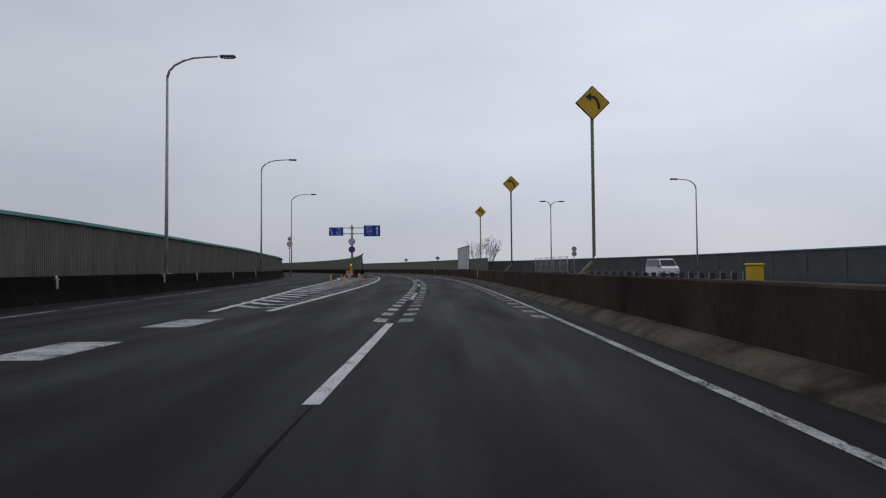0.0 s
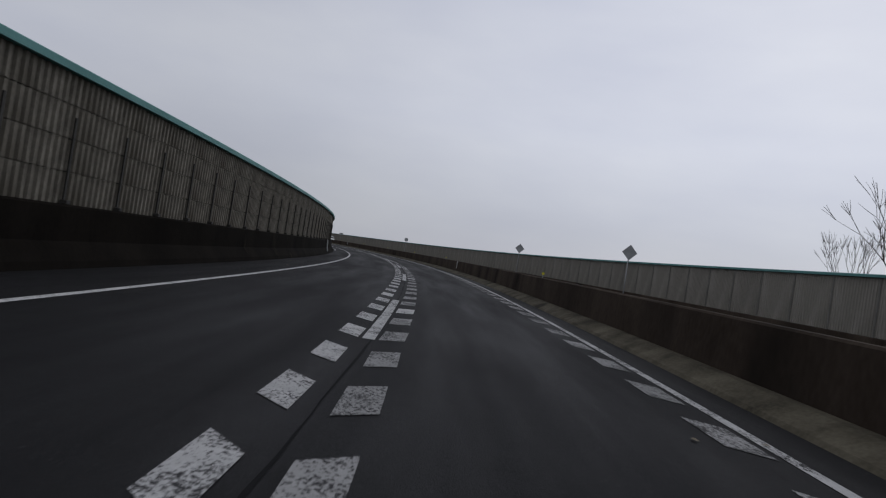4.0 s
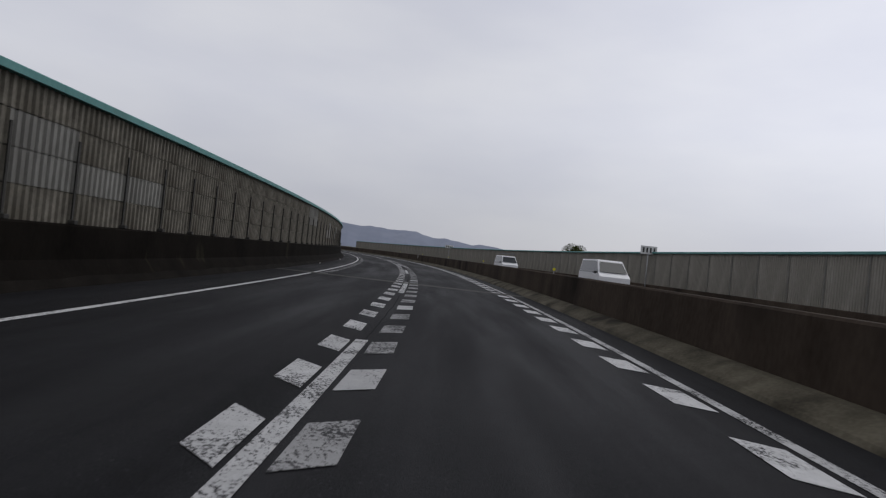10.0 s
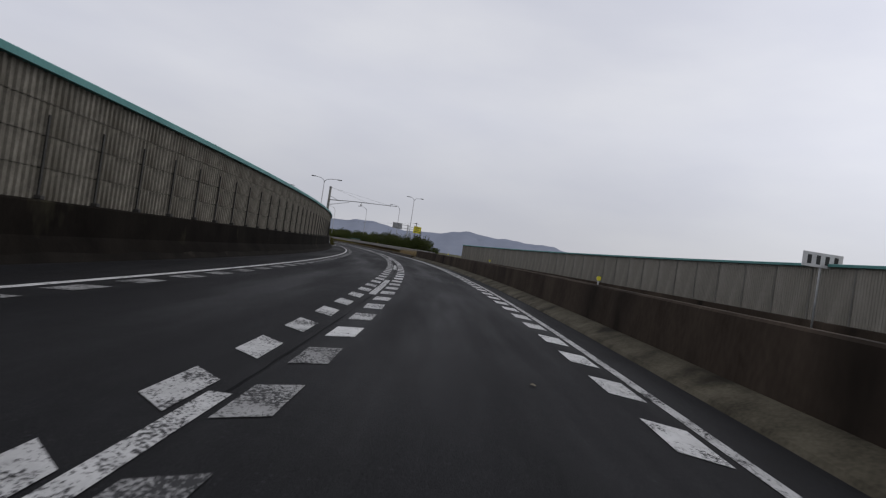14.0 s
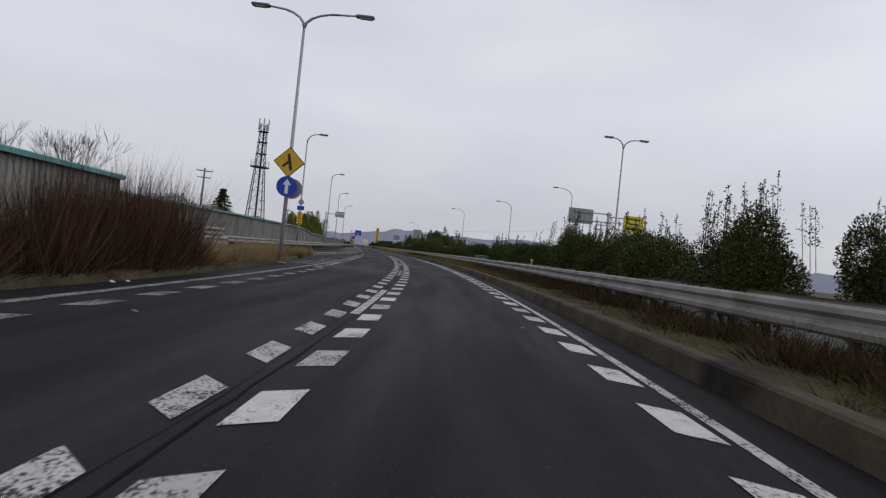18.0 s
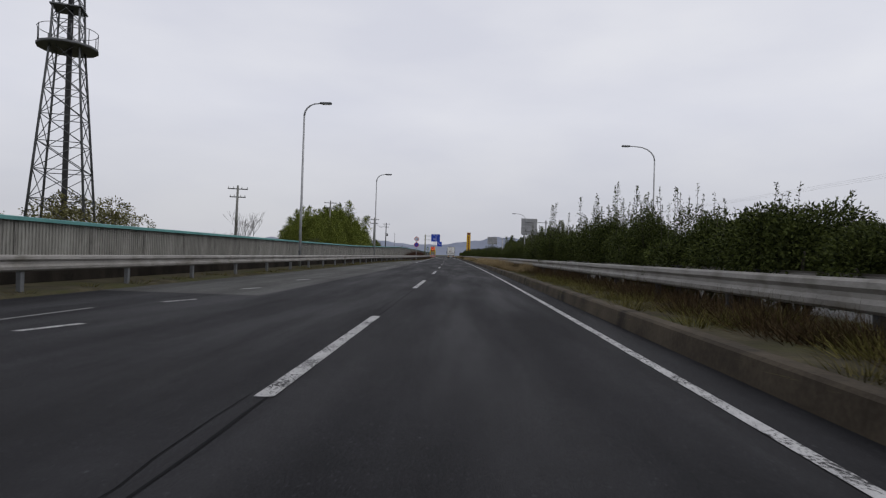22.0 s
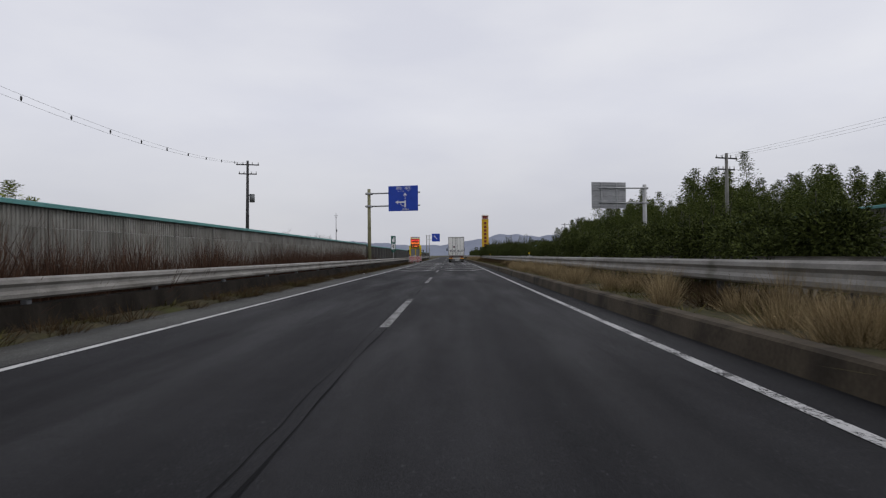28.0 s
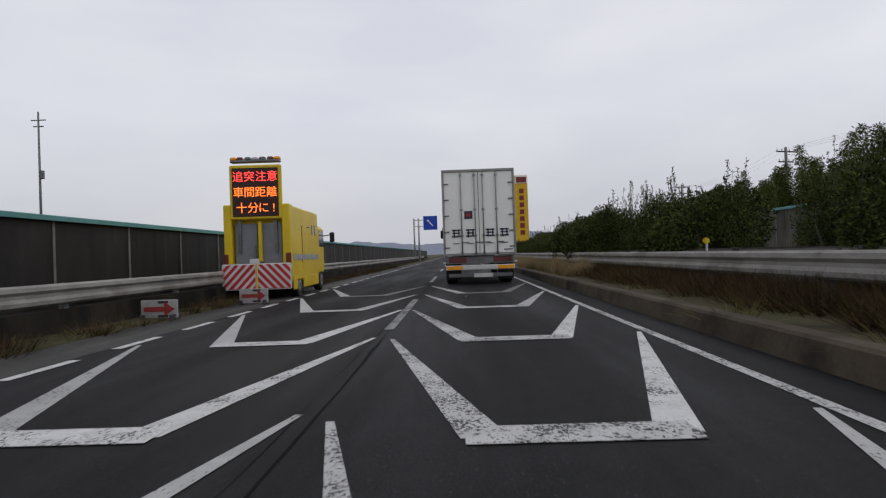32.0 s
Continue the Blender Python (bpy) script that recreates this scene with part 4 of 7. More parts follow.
def diamond(size, parent, m, mark):
    """A yellow warning sign with a black rim; mark: 'left' bend or 'join'."""
    r = size * math.sqrt(0.5)
    dm = part("sign_plate", Build().plate([(0, -r), (r, 0), (0, r), (-r, 0)], 0.03), SIGN_BLACK, parent, "square warning sign on its corner", m)
    q = r * 0.93
    part("face", Build().plate([(0, -q), (q, 0), (0, q), (-q, 0)], 0.008), YELLOW, dm, "yellow sign face", T(0, -0.01, 0))
    if mark == "left":
        pts = [(0.42 * r * math.cos(a), 0.62 * r * math.sin(a) - 0.28 * r) for a in (math.radians(x) for x in (-8, 15, 38, 60, 80, 96))]
        part("arrow", Build().plate(arrow_outline(pts, r * 0.15), 0.006), SIGN_BLACK, dm, "black arrow bending left", T(-0.06 * r, -0.018, 0))
    else:
        part("stem", Build().plate([(-0.09 * r, -0.55 * r), (0.09 * r, -0.55 * r), (0.09 * r, 0.55 * r), (-0.09 * r, 0.55 * r)], 0.006, Matrix.Rotation(radians(-12), 4, "Y")), SIGN_BLACK, dm, "", T(0.05 * r, -0.018, 0))
        part("branch", Build().plate([(-0.08 * r, -0.4 * r), (0.08 * r, -0.4 * r), (0.08 * r, 0.1 * r), (-0.08 * r, 0.1 * r)], 0.006, Matrix.Rotation(radians(48), 4, "Y")), SIGN_BLACK, dm, "", T(-0.1 * r, -0.019, -0.05 * r))
    return dm


def round_sign(r, parent, m, kind):
    if kind == "back":
        return part("sign_plate", Build().disc(r, 0.03), SIGN_BACK, parent, "grey back of a round sign", m)
    rim = part("sign_plate", Build().disc(r, 0.03), BLUE if kind == "ahead" else SIGN_RED, parent, "round road sign", m)
    if kind == "ahead":
        part("arrow", Build().plate([(-0.16 * r, -0.7 * r), (0.16 * r, -0.7 * r), (0.16 * r, 0.15 * r), (0.42 * r, 0.15 * r), (0, 0.75 * r), (-0.42 * r, 0.15 * r), (-0.16 * r, 0.15 * r)], 0.006), SIGN_WHITE, rim, "white arrow", T(0, -0.008, 0))
    elif kind == "parking":
        part("face", Build().disc(r * 0.8, 0.008), BLUE, rim, "blue sign face", T(0, -0.009, 0))
        part("bar", Build().plate([(-0.08 * r, -0.8 * r), (0.08 * r, -0.8 * r), (0.08 * r, 0.8 * r), (-0.08 * r, 0.8 * r)], 0.006, Matrix.Rotation(radians(-45), 4, "Y")), SIGN_RED, rim, "", T(0, -0.016, 0))
    else:
        part("face", Build().disc(r * 0.8, 0.008), SIGN_WHITE, rim, "white sign face", T(0, -0.009, 0))
        lettering(kind, r * 1.15, T(0, -0.016, -0.02 * r), BLUE, rim, label="blue numerals")
    return rim


# bend signs on the median barrier
for s, n, z in ((15.5, 4.94, 5.30), (31.8, 4.93, 5.50), (47.1, 4.87, 5.45)):
    ob = thing("bend_sign", "yellow bend warning sign on an olive pole", "road sign", s, n, 0, 0, group="bend signs")
    part("pole", Build().tube([(-0.10, 0, 0.90), (-0.10, 0, 0.96), (-0.34, 0, 0.90), (-0.30, 0, 0.98), (-0.06, 0, 1.22), (0, 0, 1.40), (0, 0, 3), (0, 0, z + 0.2)][2:], 0.042, 10), OLIVE, ob)
    part("base_plate", Build().box((-0.32, 0, 0.935), (0.20, 0.24, 0.03), 0.005), OLIVE, ob)
    for dz in (-0.16, 0.16):
        part("clamp", Build().box((0, -0.02, z + dz), (0.16, 0.09, 0.05), 0.008), GALV, ob)
    diamond(0.63, ob, T(0, -0.09, z), "left")

# overhead sign at the exit nose
ob = thing("exit_sign", "pair of blue direction signs on a grey steel post", "road sign", 84.3, -6.75, -0.15, -8)
part("post", Build().tube([(0, 0, 0.2), (0, 0, 7.25)], [0.17, 0.13], 12), GALV, ob)
for z in (6.05, 6.85):
    part("arm", Build().tube([(-1.3, 0, z), (1.9, 0, z)], 0.055, 8), GALV, ob)
    part("clamp", Build().box((0, 0, z), (0.62, 0.34, 0.16), 0.05), GALV, ob)
lf = part("sign_board", Build().box((-2.15, -0.10, 6.35), (1.95, 0.05, 1.15), 0.012), BLUE, ob, "blue exit sign board")
part("arrow", Build().plate(arrow_outline([(0.12, -0.42), (-0.1, 0.18)], 0.13), 0.006), SIGN_WHITE, lf, "white arrow", T(-2.78, -0.136, 6.35))
lettering("出口", 0.33, T(-1.75, -0.132, 6.68), SIGN_WHITE, lf)
lettering("EXIT", 0.16, T(-1.75, -0.132, 6.45), SIGN_WHITE, lf)
lettering("福 田", 0.33, T(-1.80, -0.132, 6.22), SIGN_WHITE, lf)
lettering("Fukuda", 0.17, T(-1.80, -0.132, 5.95), SIGN_WHITE, lf)
rt = part("sign_board", Build().box((2.75, -0.10, 6.42), (2.25, 0.05, 1.5), 0.012), BLUE, ob, "blue direction sign board")
part("arrow", Build().plate(arrow_outline([(0, -0.5), (0, 0.3)], 0.15), 0.006), SIGN_WHITE, rt, "white arrow", T(3.45, -0.136, 6.40))
lettering("岡 山", 0.36, T(2.40, -0.132, 6.88), SIGN_WHITE, rt)
lettering("Okayama", 0.20, T(2.40, -0.132, 6.58), SIGN_WHITE, rt)
lettering("相 生", 0.36, T(2.40, -0.132, 6.25), SIGN_WHITE, rt)
lettering("Aioi", 0.20, T(2.40, -0.132, 5.95), SIGN_WHITE, rt)
round_sign(0.46, ob, T(0, -0.22, 4.95), "70")
round_sign(0.46, ob, T(0, -0.22, 3.88), "parking")
for i in range(9):
    part("sticker", Build().box((0.0, -0.165, 1.6 + i * 0.13), (0.10, 0.012, 0.05)), SIGN_BLACK, ob)

# exit nose: yellow flasher with two checked drums
ob = thing("crash_cushion", "two red and white checked drums with yellow flashing lamp", "crash cushion", 80.9, -7.1, 0.13)
ob.matrix_basis = ob.matrix_basis @ Matrix.Diagonal((0.56, 0.70, 0.76, 1))
for x in (-0.42, 0.42):
    dr = part("drum", Build().tube([(x, 0, 0), (x, 0, 0.05), (x, 0, 0.82)], [0.37, 0.38, 0.38], 20), PLASTIC_WHITE, ob)
    for r in range(4):
        for c in range(10):
            if (r + c) % 2 == 0:
                a = 2 * math.pi * c / 10
                part("check", Build().box((0, 0, 0), (0.225, 0.02, 0.19)), SIGN_RED, dr, m=T(x + 0.372 * math.sin(a), -0.372 * math.cos(a), 0.13 + 0.19 * r) @ Matrix.Rotation(a, 4, "Z"))
part("lid", Build().box((0, 0, 0.89), (1.72, 0.86, 0.14), 0.04), YELLOW, ob, "yellow lid")
fl = part("lamp_post", Build().box((0.35, 0, 1.55), (0.34, 0.28, 1.2), 0.04), YELLOW, ob, "yellow lamp housing")
part("lamp", Build().disc(0.13, 0.05, 20), AMBER, fl, "lit amber lamp", T(0.35, -0.19, 1.95))
part("lamp", Build().disc(0.13, 0.05, 20), SIGN_RED, fl, "dark red lamp", T(0.35, -0.19, 1.5))

POST_RED = surface("orange_red_sheet", (0.50, 0.050, 0.018), (0.62, 0.085, 0.03), 2.0, 0.6, 0.02, 20)
# delineator posts on the gore
proto = None
for s, n in ((44.6, -6.4), (47.3, -5.7), (51.8, -6.4), (55.4, -6.1), (57.2, -5.1), (61.2, -5.05), (64.0, -6.5), (68.2, -5.7), (68.9, -6.8), (73.6, -5.9), (75.4, -6.9)):
    if proto is None:
        proto = thing("marker_post", "orange marker post with red and white chevrons on the gore", "marker post", s, n, 0.0, group="gore marker posts")
        proto.matrix_basis = proto.matrix_basis @ Matrix.Scale(0.8, 4)
        part("foot", Build().tube([(0, 0, 0), (0, 0, 0.05), (0, 0, 0.09)], [0.17, 0.16, 0.09], 16), YELLOW, proto)
        part("sleeve", Build().tube([(0, 0, 0.08), (0, 0, 0.26)], [0.075, 0.07], 12), ORANGE, proto)
        pl = part("panel", Build().box((0, 0, 0.55), (0.17, 0.05, 0.62), 0.02), PLASTIC_WHITE, proto, "white panel")
        for z in (0.36, 0.55, 0.74):
            part("chevron", Build().plate([(-0.08, z + 0.06), (0, z), (0.08, z + 0.06), (0.08, z - 0.03), (0, z - 0.09), (-0.08, z - 0.03)][::-1], 0.006), POST_RED, pl, "", T(0, -0.032, 0))
    else:
        copy_thing(proto, stand(s, n, 0.0, (s * 37) % 16 - 8) @ Matrix.Scale(0.8, 4))

# glare screen on the median barrier
FROST = surface("frosted_sheet", (0.48, 0.49, 0.49), (0.60, 0.61, 0.60), 1.5, 0.5, 0.02, 15)
nt = FROST.node_tree
glow_through = nt.nodes.new("ShaderNodeBsdfTranslucent")
glow_through.inputs[0].default_value = (0.86, 0.88, 0.88, 1)
blend = nt.nodes.new("ShaderNodeMixShader")
blend.inputs[0].default_value = 0.55
out = [n for n in nt.nodes if n.type == "OUTPUT_MATERIAL"][0]
nt.links.new(out.inputs["Surface"].links[0].from_socket, blend.inputs[1])
nt.links.new(glow_through.outputs[0], blend.inputs[2])
nt.links.new(blend.outputs[0], out.inputs["Surface"])
ob = thing("glare_screen", "framed screen of frosted sheets standing on the median barrier", "screen", 59.2, 4.75, 0.92)
for i in range(6):
    y = -4.6 + 1.84 * i
    part("post", Build().box((0, y, 1.08), (0.06, 0.065, 2.16), 0.01), DARK, ob)
    if i < 5:
        part("sheet", Build().box((0.0, y + 0.92, 1.1), (0.02, 1.72, 2.06), 0.004), FROST, ob)
part("top_rail", Build().box((0, 0, 2.19), (0.10, 9.3, 0.07), 0.015), DARK, ob)
part("bottom_rail", Build().box((0, 0, 0.035), (0.10, 9.3, 0.07), 0.015), DARK, ob)

# mesh fence and small signs past the opposite lanes
ob = thing("mesh_fence", "pale steel mesh fence beyond the opposite carriageway", "fence", 70.0, 16.6)
for i in range(6):
    y = -6.5 + 2.6 * i
    part("post", Build().tube([(0, y, 0), (0, y, 2.3)], 0.04, 6), GALV, ob)
    if i < 5:
        b = Build()
        for k in range(14):
            b.box((0, y + 0.1 + k * 0.184, 1.45), (0.008, 0.012, 1.6))
        for z in (0.66, 1.45, 2.24):
            b.box((0, y + 1.3, z), (0.02, 2.6, 0.03))
        part("mesh_panel", b, GALV, ob)
ob = thing("small_signs", "backs of small signs on a post beyond the opposite carriageway", "road sign", 62.6, 17.0)
part("post", Build().tube([(0, 0, 0), (0, 0, 3.3)], 0.04, 8), GALV, ob)
for z in (2.5, 3.0):
    round_sign(0.27, ob, T(0, -0.08, z), "back")
ob = thing("sand_box", "yellow roadside box beyond the median barrier", "box", 24.7, 13.94)
part("body", Build().box((0, 0, 0.55), (0.55, 0.5, 1.1), 0.06), YELLOW, ob)
part("lid", Build().box((0, 0, 1.14), (0.62, 0.56, 0.12), 0.04), YELLOW, ob)

# signs on the exit lane lamp
ob = thing("speed_sign", "round speed sign with small plates beside a street lamp", "road sign", 84.7, -15.1)
part("post", Build().tube([(0, 0, 0), (0, 0, 5.6)], 0.045, 8), GALV, ob)
round_sign(0.38, ob, T(0, -0.08, 4.5), "40")
part("plate", Build().box((0, -0.06, 5.2), (0.5, 0.03, 0.45), 0.01), SIGN_BACK, ob)
part("plate", Build().box((0, -0.06, 3.95), (0.55, 0.03, 0.16), 0.01), SIGN_WHITE, ob)

# sign backs and number plates along the far wall
for s, kind in ((126.0, "d"), (203.0, "r"), (150.5, "d")):
    ob = thing("sign_back", "grey back of a small road sign above the far noise wall", "road sign", s, 14.15, 0.0)
    part("post", Build().tube([(0, 0, 0), (0, 0, 3.1)], 0.035, 8), GALV, ob)
    if kind == "r":
        round_sign(0.36, ob, T(0, -0.07, 3.15), "back")
    else:
        part("plate", Build().plate([(0, -0.5), (0.5, 0), (0, 0.5), (-0.5, 0)], 0.03), SIGN_BACK, ob, "", T(0, -0.07, 3.2))
for s, w in ((250.0, 1.0), (313.0, 1.4)):
    ob = thing("distance_plate", "white plate with dark figures on the far noise wall", "sign", s, 14.2, 0.0)
    part("post", Build().tube([(0, 0, 0), (0, 0, 2.9)], 0.035, 8), GALV, ob)
    pl = part("plate", Build().box((0, -0.06, 2.75), (w, 0.03, 0.5), 0.01), PLASTIC_WHITE, ob)
    for i in range(4):
        part("bar", Build().box(((i - 1.5) * w * 0.22, -0.08, 2.75), (w * 0.10, 0.008, 0.30)), SIGN_BLACK, pl)

# pale drain pipes and reflectors on the parapets
for s in (133.1, 171.8, 208.4, 289.9, 364.6):
    ob = thing("drain_pipe", "pale plastic drain pipe down the parapet", "pipe", s, -5.06, 0.0, group="drain pipes")
    part("pipe", Build().tube([(-0.02, 0, 0.97), (0.0, 0, 0.92), (0.03, 0, 0.45), (0.10, 0, 0.16)], 0.035, 8), PLASTIC_WHITE, ob)
    part("clip", Build().box((-0.0, 0, 0.7), (0.14, 0.16, 0.03)), GALV, ob)
for s, n in ((21.0, -12.17), (31.0, -12.83), (36.5, -13.2), (46.0, -13.85), (56.0, -14.5)):
    ob = thing("drain_pipe", "short pale drain pipe down the dark exit parapet", "pipe", s, n, 0.0, group="exit drain pipes")
    part("pipe", Build().tube([(0, 0, 0.94), (0.03, 0, 0.80), (0.05, 0, 0.48)], 0.04, 8), PLASTIC_WHITE, ob)
    part("clip", Build().box((0.02, 0, 0.82), (0.12, 0.18, 0.03)), GALV, ob)
for s in (46.9, 84.0, 134.1, 210.0, 290.6):
    ob = thing("drain_pipe", "pale joint strip down the median barrier", "pipe", s, 4.60, 0.0, group="barrier joints")
    part("strip", Build().box((-0.005, 0, 0.64), (0.04, 0.10, 0.54), 0.01), PLASTIC_WHITE, ob)
for s in (85.0, 110, 141, 160, 178.8, 197.3, 215.8, 234.4, 252.3, 270.2, 288.2, 306.2, 324.2, 342.2):
    ob = thing("reflector", "small yellow reflector on the median barrier", "reflector", s, 4.75, 0.92, group="barrier reflectors")
    part("stem", Build().box((0, 0, 0.04), (0.03, 0.03, 0.08)), GALV, ob)
    part("disc", Build().disc(0.05, 0.02, 14), surface("reflector_yellow", (0.55, 0.5, 0.02), (0.7, 0.62, 0.05), 3, 0.3, 0.0, 20) if s == 85.0 else bpy.data.materials["reflector_yellow"], ob, "", T(0, -0.02, 0.14))


# ---- guard rails ----
def guard_rail(name, label, nf, s0, s1, z, face, pitch=4.0, height=0.34, post_mat=None):
    """A waved steel beam on posts; z: its middle; face: 1 when the wave looks to the right."""
    ob = new(name)
    tagged(ob, label, "guard rail", kind="structure")
    h = height / 2
    prof = [(-h, 0.0), (-0.8 * h, 0.05), (-0.45 * h, 0.06), (-0.15 * h, 0.005), (0.15 * h, 0.005), (0.45 * h, 0.06), (0.8 * h, 0.05), (h, 0.0)]
    k = int((s1 - s0) / pitch)
    pm = Build().box((0, 0, (z + h) / 2), (0.11, 0.11, z + h), 0.01).mesh("post", post_mat or GALV)
    for i in range(k + 1):
        s = s0 + pitch * i
        part("post", pm, None, ob, m=stand(s, nf(s) - 0.10 * face))
        if i < k:
            def pf(q):
                c = nf(q)
                out = [(c + face * d, z + a) for a, d in prof]
                back = [(c + face * (d - 0.012), z + a) for a, d in prof[::-1]]
                return (out + back) if face < 0 else (out + back)[::-1]
            part("beam", ribbon(pf, s - 0.08, s + pitch + 0.08, 2.2, closed=True), RAIL, ob)
    return ob


guard_rail("guard_rail", "weathered pale steel guard rail along the left verge", lambda s: rail_left(s) + 0.05, 396, 760, 0.67, 1, post_mat=LAMP_GREY)
guard_rail("guard_rail", "broad weathered guard rail along the planted median", lambda s: 6.3, 363, 760, 0.76, -1, height=0.42, post_mat=DARK)
guard_rail("guard_rail", "pale guard rail on the far side of the median", lambda s: 7.0, 363, 760, 0.86, 1, height=0.32, post_mat=DARK)
guard_rail("guard_rail", "short guard rail at the end of the viaduct", lambda s: lerp(s, (366, -5.3), (398, -6.9)), 367.5, 396, 0.70, 1)
guard_rail("guard_rail", "short upper guard rail at the joining nose", lambda s: lerp(s, (384, -6.3), (398, -7.5)), 385, 398, 1.02, 1)

# camera mast at the end of the tall wall
ob = thing("camera_mast", "concrete mast with a long steel arm and traffic camera", "mast", 367.6, -5.75, 0.0)
part("mast", Build().tube([(0, 0, 0), (0, 0, 3.5), (0, 0, 6.95)], [0.17, 0.15, 0.13], 12), POLE_CONCRETE, ob)
part("arm", Build().tube([(0, 0, 5.35), (3.0, 0, 5.60), (8.2, 0, 5.85)], [0.06, 0.05, 0.04], 8), GALV, ob)
part("brace", Build().tube([(0, 0, 4.75), (2.4, 0, 5.4)], 0.03, 6), GALV, ob)
part("brace", Build().tube([(0, 0, 5.85), (1.1, 0, 5.42)], 0.03, 6), GALV, ob)
for x, z0, z1 in ((4.6, 6.88, 5.70), (7.3, 6.83, 5.82)):
    part("stay_wire", Build().tube([(0, 0, z0), (x, 0, z1)], 0.008, 4), DARK, ob)
cm = part("camera", Build().box((3.9, 0, 5.32), (0.24, 0.34, 0.18), 0.03), PLASTIC_WHITE, ob, "white traffic camera")
part("bracket", Build().tube([(3.9, 0, 5.42), (3.9, 0, 5.64)], 0.02, 6), GALV, cm)
for x, y, z, sz in ((-0.02, -0.28, 2.15, (0.34, 0.26, 0.62)), (0.22, 0.05, 2.0, (0.24, 0.3, 0.7))):
    part("control_box", Build().box((x, y, z), sz, 0.02), PLASTIC_WHITE, ob)
for x, z in ((4.7, 5.69), (7.4, 5.81)):
    part("collar", Build().box((x, 0, z), (0.07, 0.12, 0.18), 0.01), GALV, ob)
for z in (3.2, 4.9, 5.7, 6.8):
    part("band", Build().tube([(0, 0, z), (0, 0, z + 0.06)], 0.165, 12), GALV, ob)

# forked lamp with signs at the joining nose
lampy = street_lamp(396.8, -4.93, 9.75, 1, 2.5, 0.7, double=True, label="two-armed street lamp carrying a yellow and a blue sign")
diamond(0.9, lampy, T(0, -0.16, 4.15), "join")
round_sign(0.42, lampy, T(0, -0.16, 3.15), "ahead")
round_sign(0.42, lampy, T(0.16, 0.14, 3.10), "back")

# signs by the second lamp
ob = thing("roadside_signs", "yellow notice board and small blue sign on one post", "road sign", 425.0, -8.8)
part("post", Build().tube([(0, 0, 0), (0, 0, 4.7)], 0.04, 8), GALV, ob)
yb = part("notice_board", Build().box((0, -0.07, 2.80), (0.46, 0.03, 1.05), 0.01), LEMON, ob, "yellow notice board")
for i in range(3):
    part("bar", Build().box((0, -0.09, 2.35 + 0.22 * i), (0.36, 0.008, 0.10)), SIGN_RED, yb)
for a in (-25, 25):
    part("bar", Build().plate([(-0.03, -0.3), (0.03, -0.3), (0.03, 0.3), (-0.03, 0.3)], 0.006, Matrix.Rotation(radians(a), 4, "Y")), SIGN_RED, yb, "", T(0, -0.093, 3.12))
part("sign_plate", Build().box((0, -0.07, 3.7), (0.6, 0.03, 0.36), 0.01), BLUE, ob, "small blue sign")
round_sign(0.24, ob, T(0, -0.08, 4.2), "back")

ob = thing("side_sign", "grey place-name sign on a cantilever post beside a lamp", "road sign", 459.0, -9.1)
part("post", Build().tube([(0, 0, 0), (0, 0, 5.2)], 0.09, 10), GALV, ob)
part("arm", Build().tube([(0, 0, 5.0), (2.3, 0, 5.0)], 0.05, 8), GALV, ob)
sb = part("sign_board", Build().box((1.9, -0.07, 5.0), (1.25, 0.04, 0.78), 0.012), SIGN_BACK, ob)
for x in (-0.35, 0.0, 0.35):
    part("bar", Build().box((1.9 + x, -0.095, 5.1), (0.2, 0.008, 0.22)), SIGN_WHITE, sb)


def cantilever_back(s, n_post, reach, w, h, z, label, rz=0.0):
    ob = thing("overhead_sign", label, "road sign", s, n_post, rz=rz)
    part("post", Build().tube([(0, 0, 0), (0, 0, z + h * 0.42)], [0.17, 0.13], 12), GALV, ob)
    for dz in (-0.28, 0.28):
        part("arm", Build().tube([(0, 0, z + dz * h), (-reach - w * 0.8, 0, z + dz * h)], 0.055, 8), GALV, ob)
        part("clamp", Build().box((0, 0, z + dz * h), (0.5, 0.3, 0.14), 0.04), GALV, ob)
    bd = part("sign_board", Build().box((-reach - w / 2, 0.10, z), (w, 0.05, h), 0.012), SIGN_BACK, ob, "grey back of a road sign")
    for i in range(5):
        part("stiffener", Build().box((-reach - w / 2, 0.055, z - h / 2 + h * (i + 0.5) / 5), (w * 0.96, 0.03, 0.04)), GALV, bd)
    for x in (0.28, 0.72):
        part("upright", Build().box((-reach - w * x, 0.035, z), (0.07, 0.05, h * 0.92)), GALV, bd)
    return ob


cantilever_back(542.5, 15.2, 1.35, 2.45, 2.4, 5.7, "grey back of an overhead sign on a post beyond the median", 10)
cantilever_back(610.3, 14.8, 1.4, 2.6, 1.85, 5.22, "grey back of an overhead sign beyond the opposite lanes", 12)
ob = cantilever_back(421.0, 17.1, 1.3, 2.1, 1.25, 5.4, "overhead post with grey sign back and yellow board")
for dz in (-0.2, 0.25):
    part("arm", Build().tube([(0, 0, 5.3 + dz), (1.8, 0, 5.3 + dz)], 0.05, 8), GALV, ob)
yb = part("notice_board", Build().box((2.15, -0.1, 5.12), (1.75, 0.05, 1.4), 0.015), LEMON, ob, "yellow notice board with dark figures")
for z, w in ((5.55, 1.2), (5.15, 0.8), (4.75, 1.4)):
    part("bar", Build().box((2.15, -0.13, z), (w, 0.008, 0.12)), SIGN_BLACK, yb)

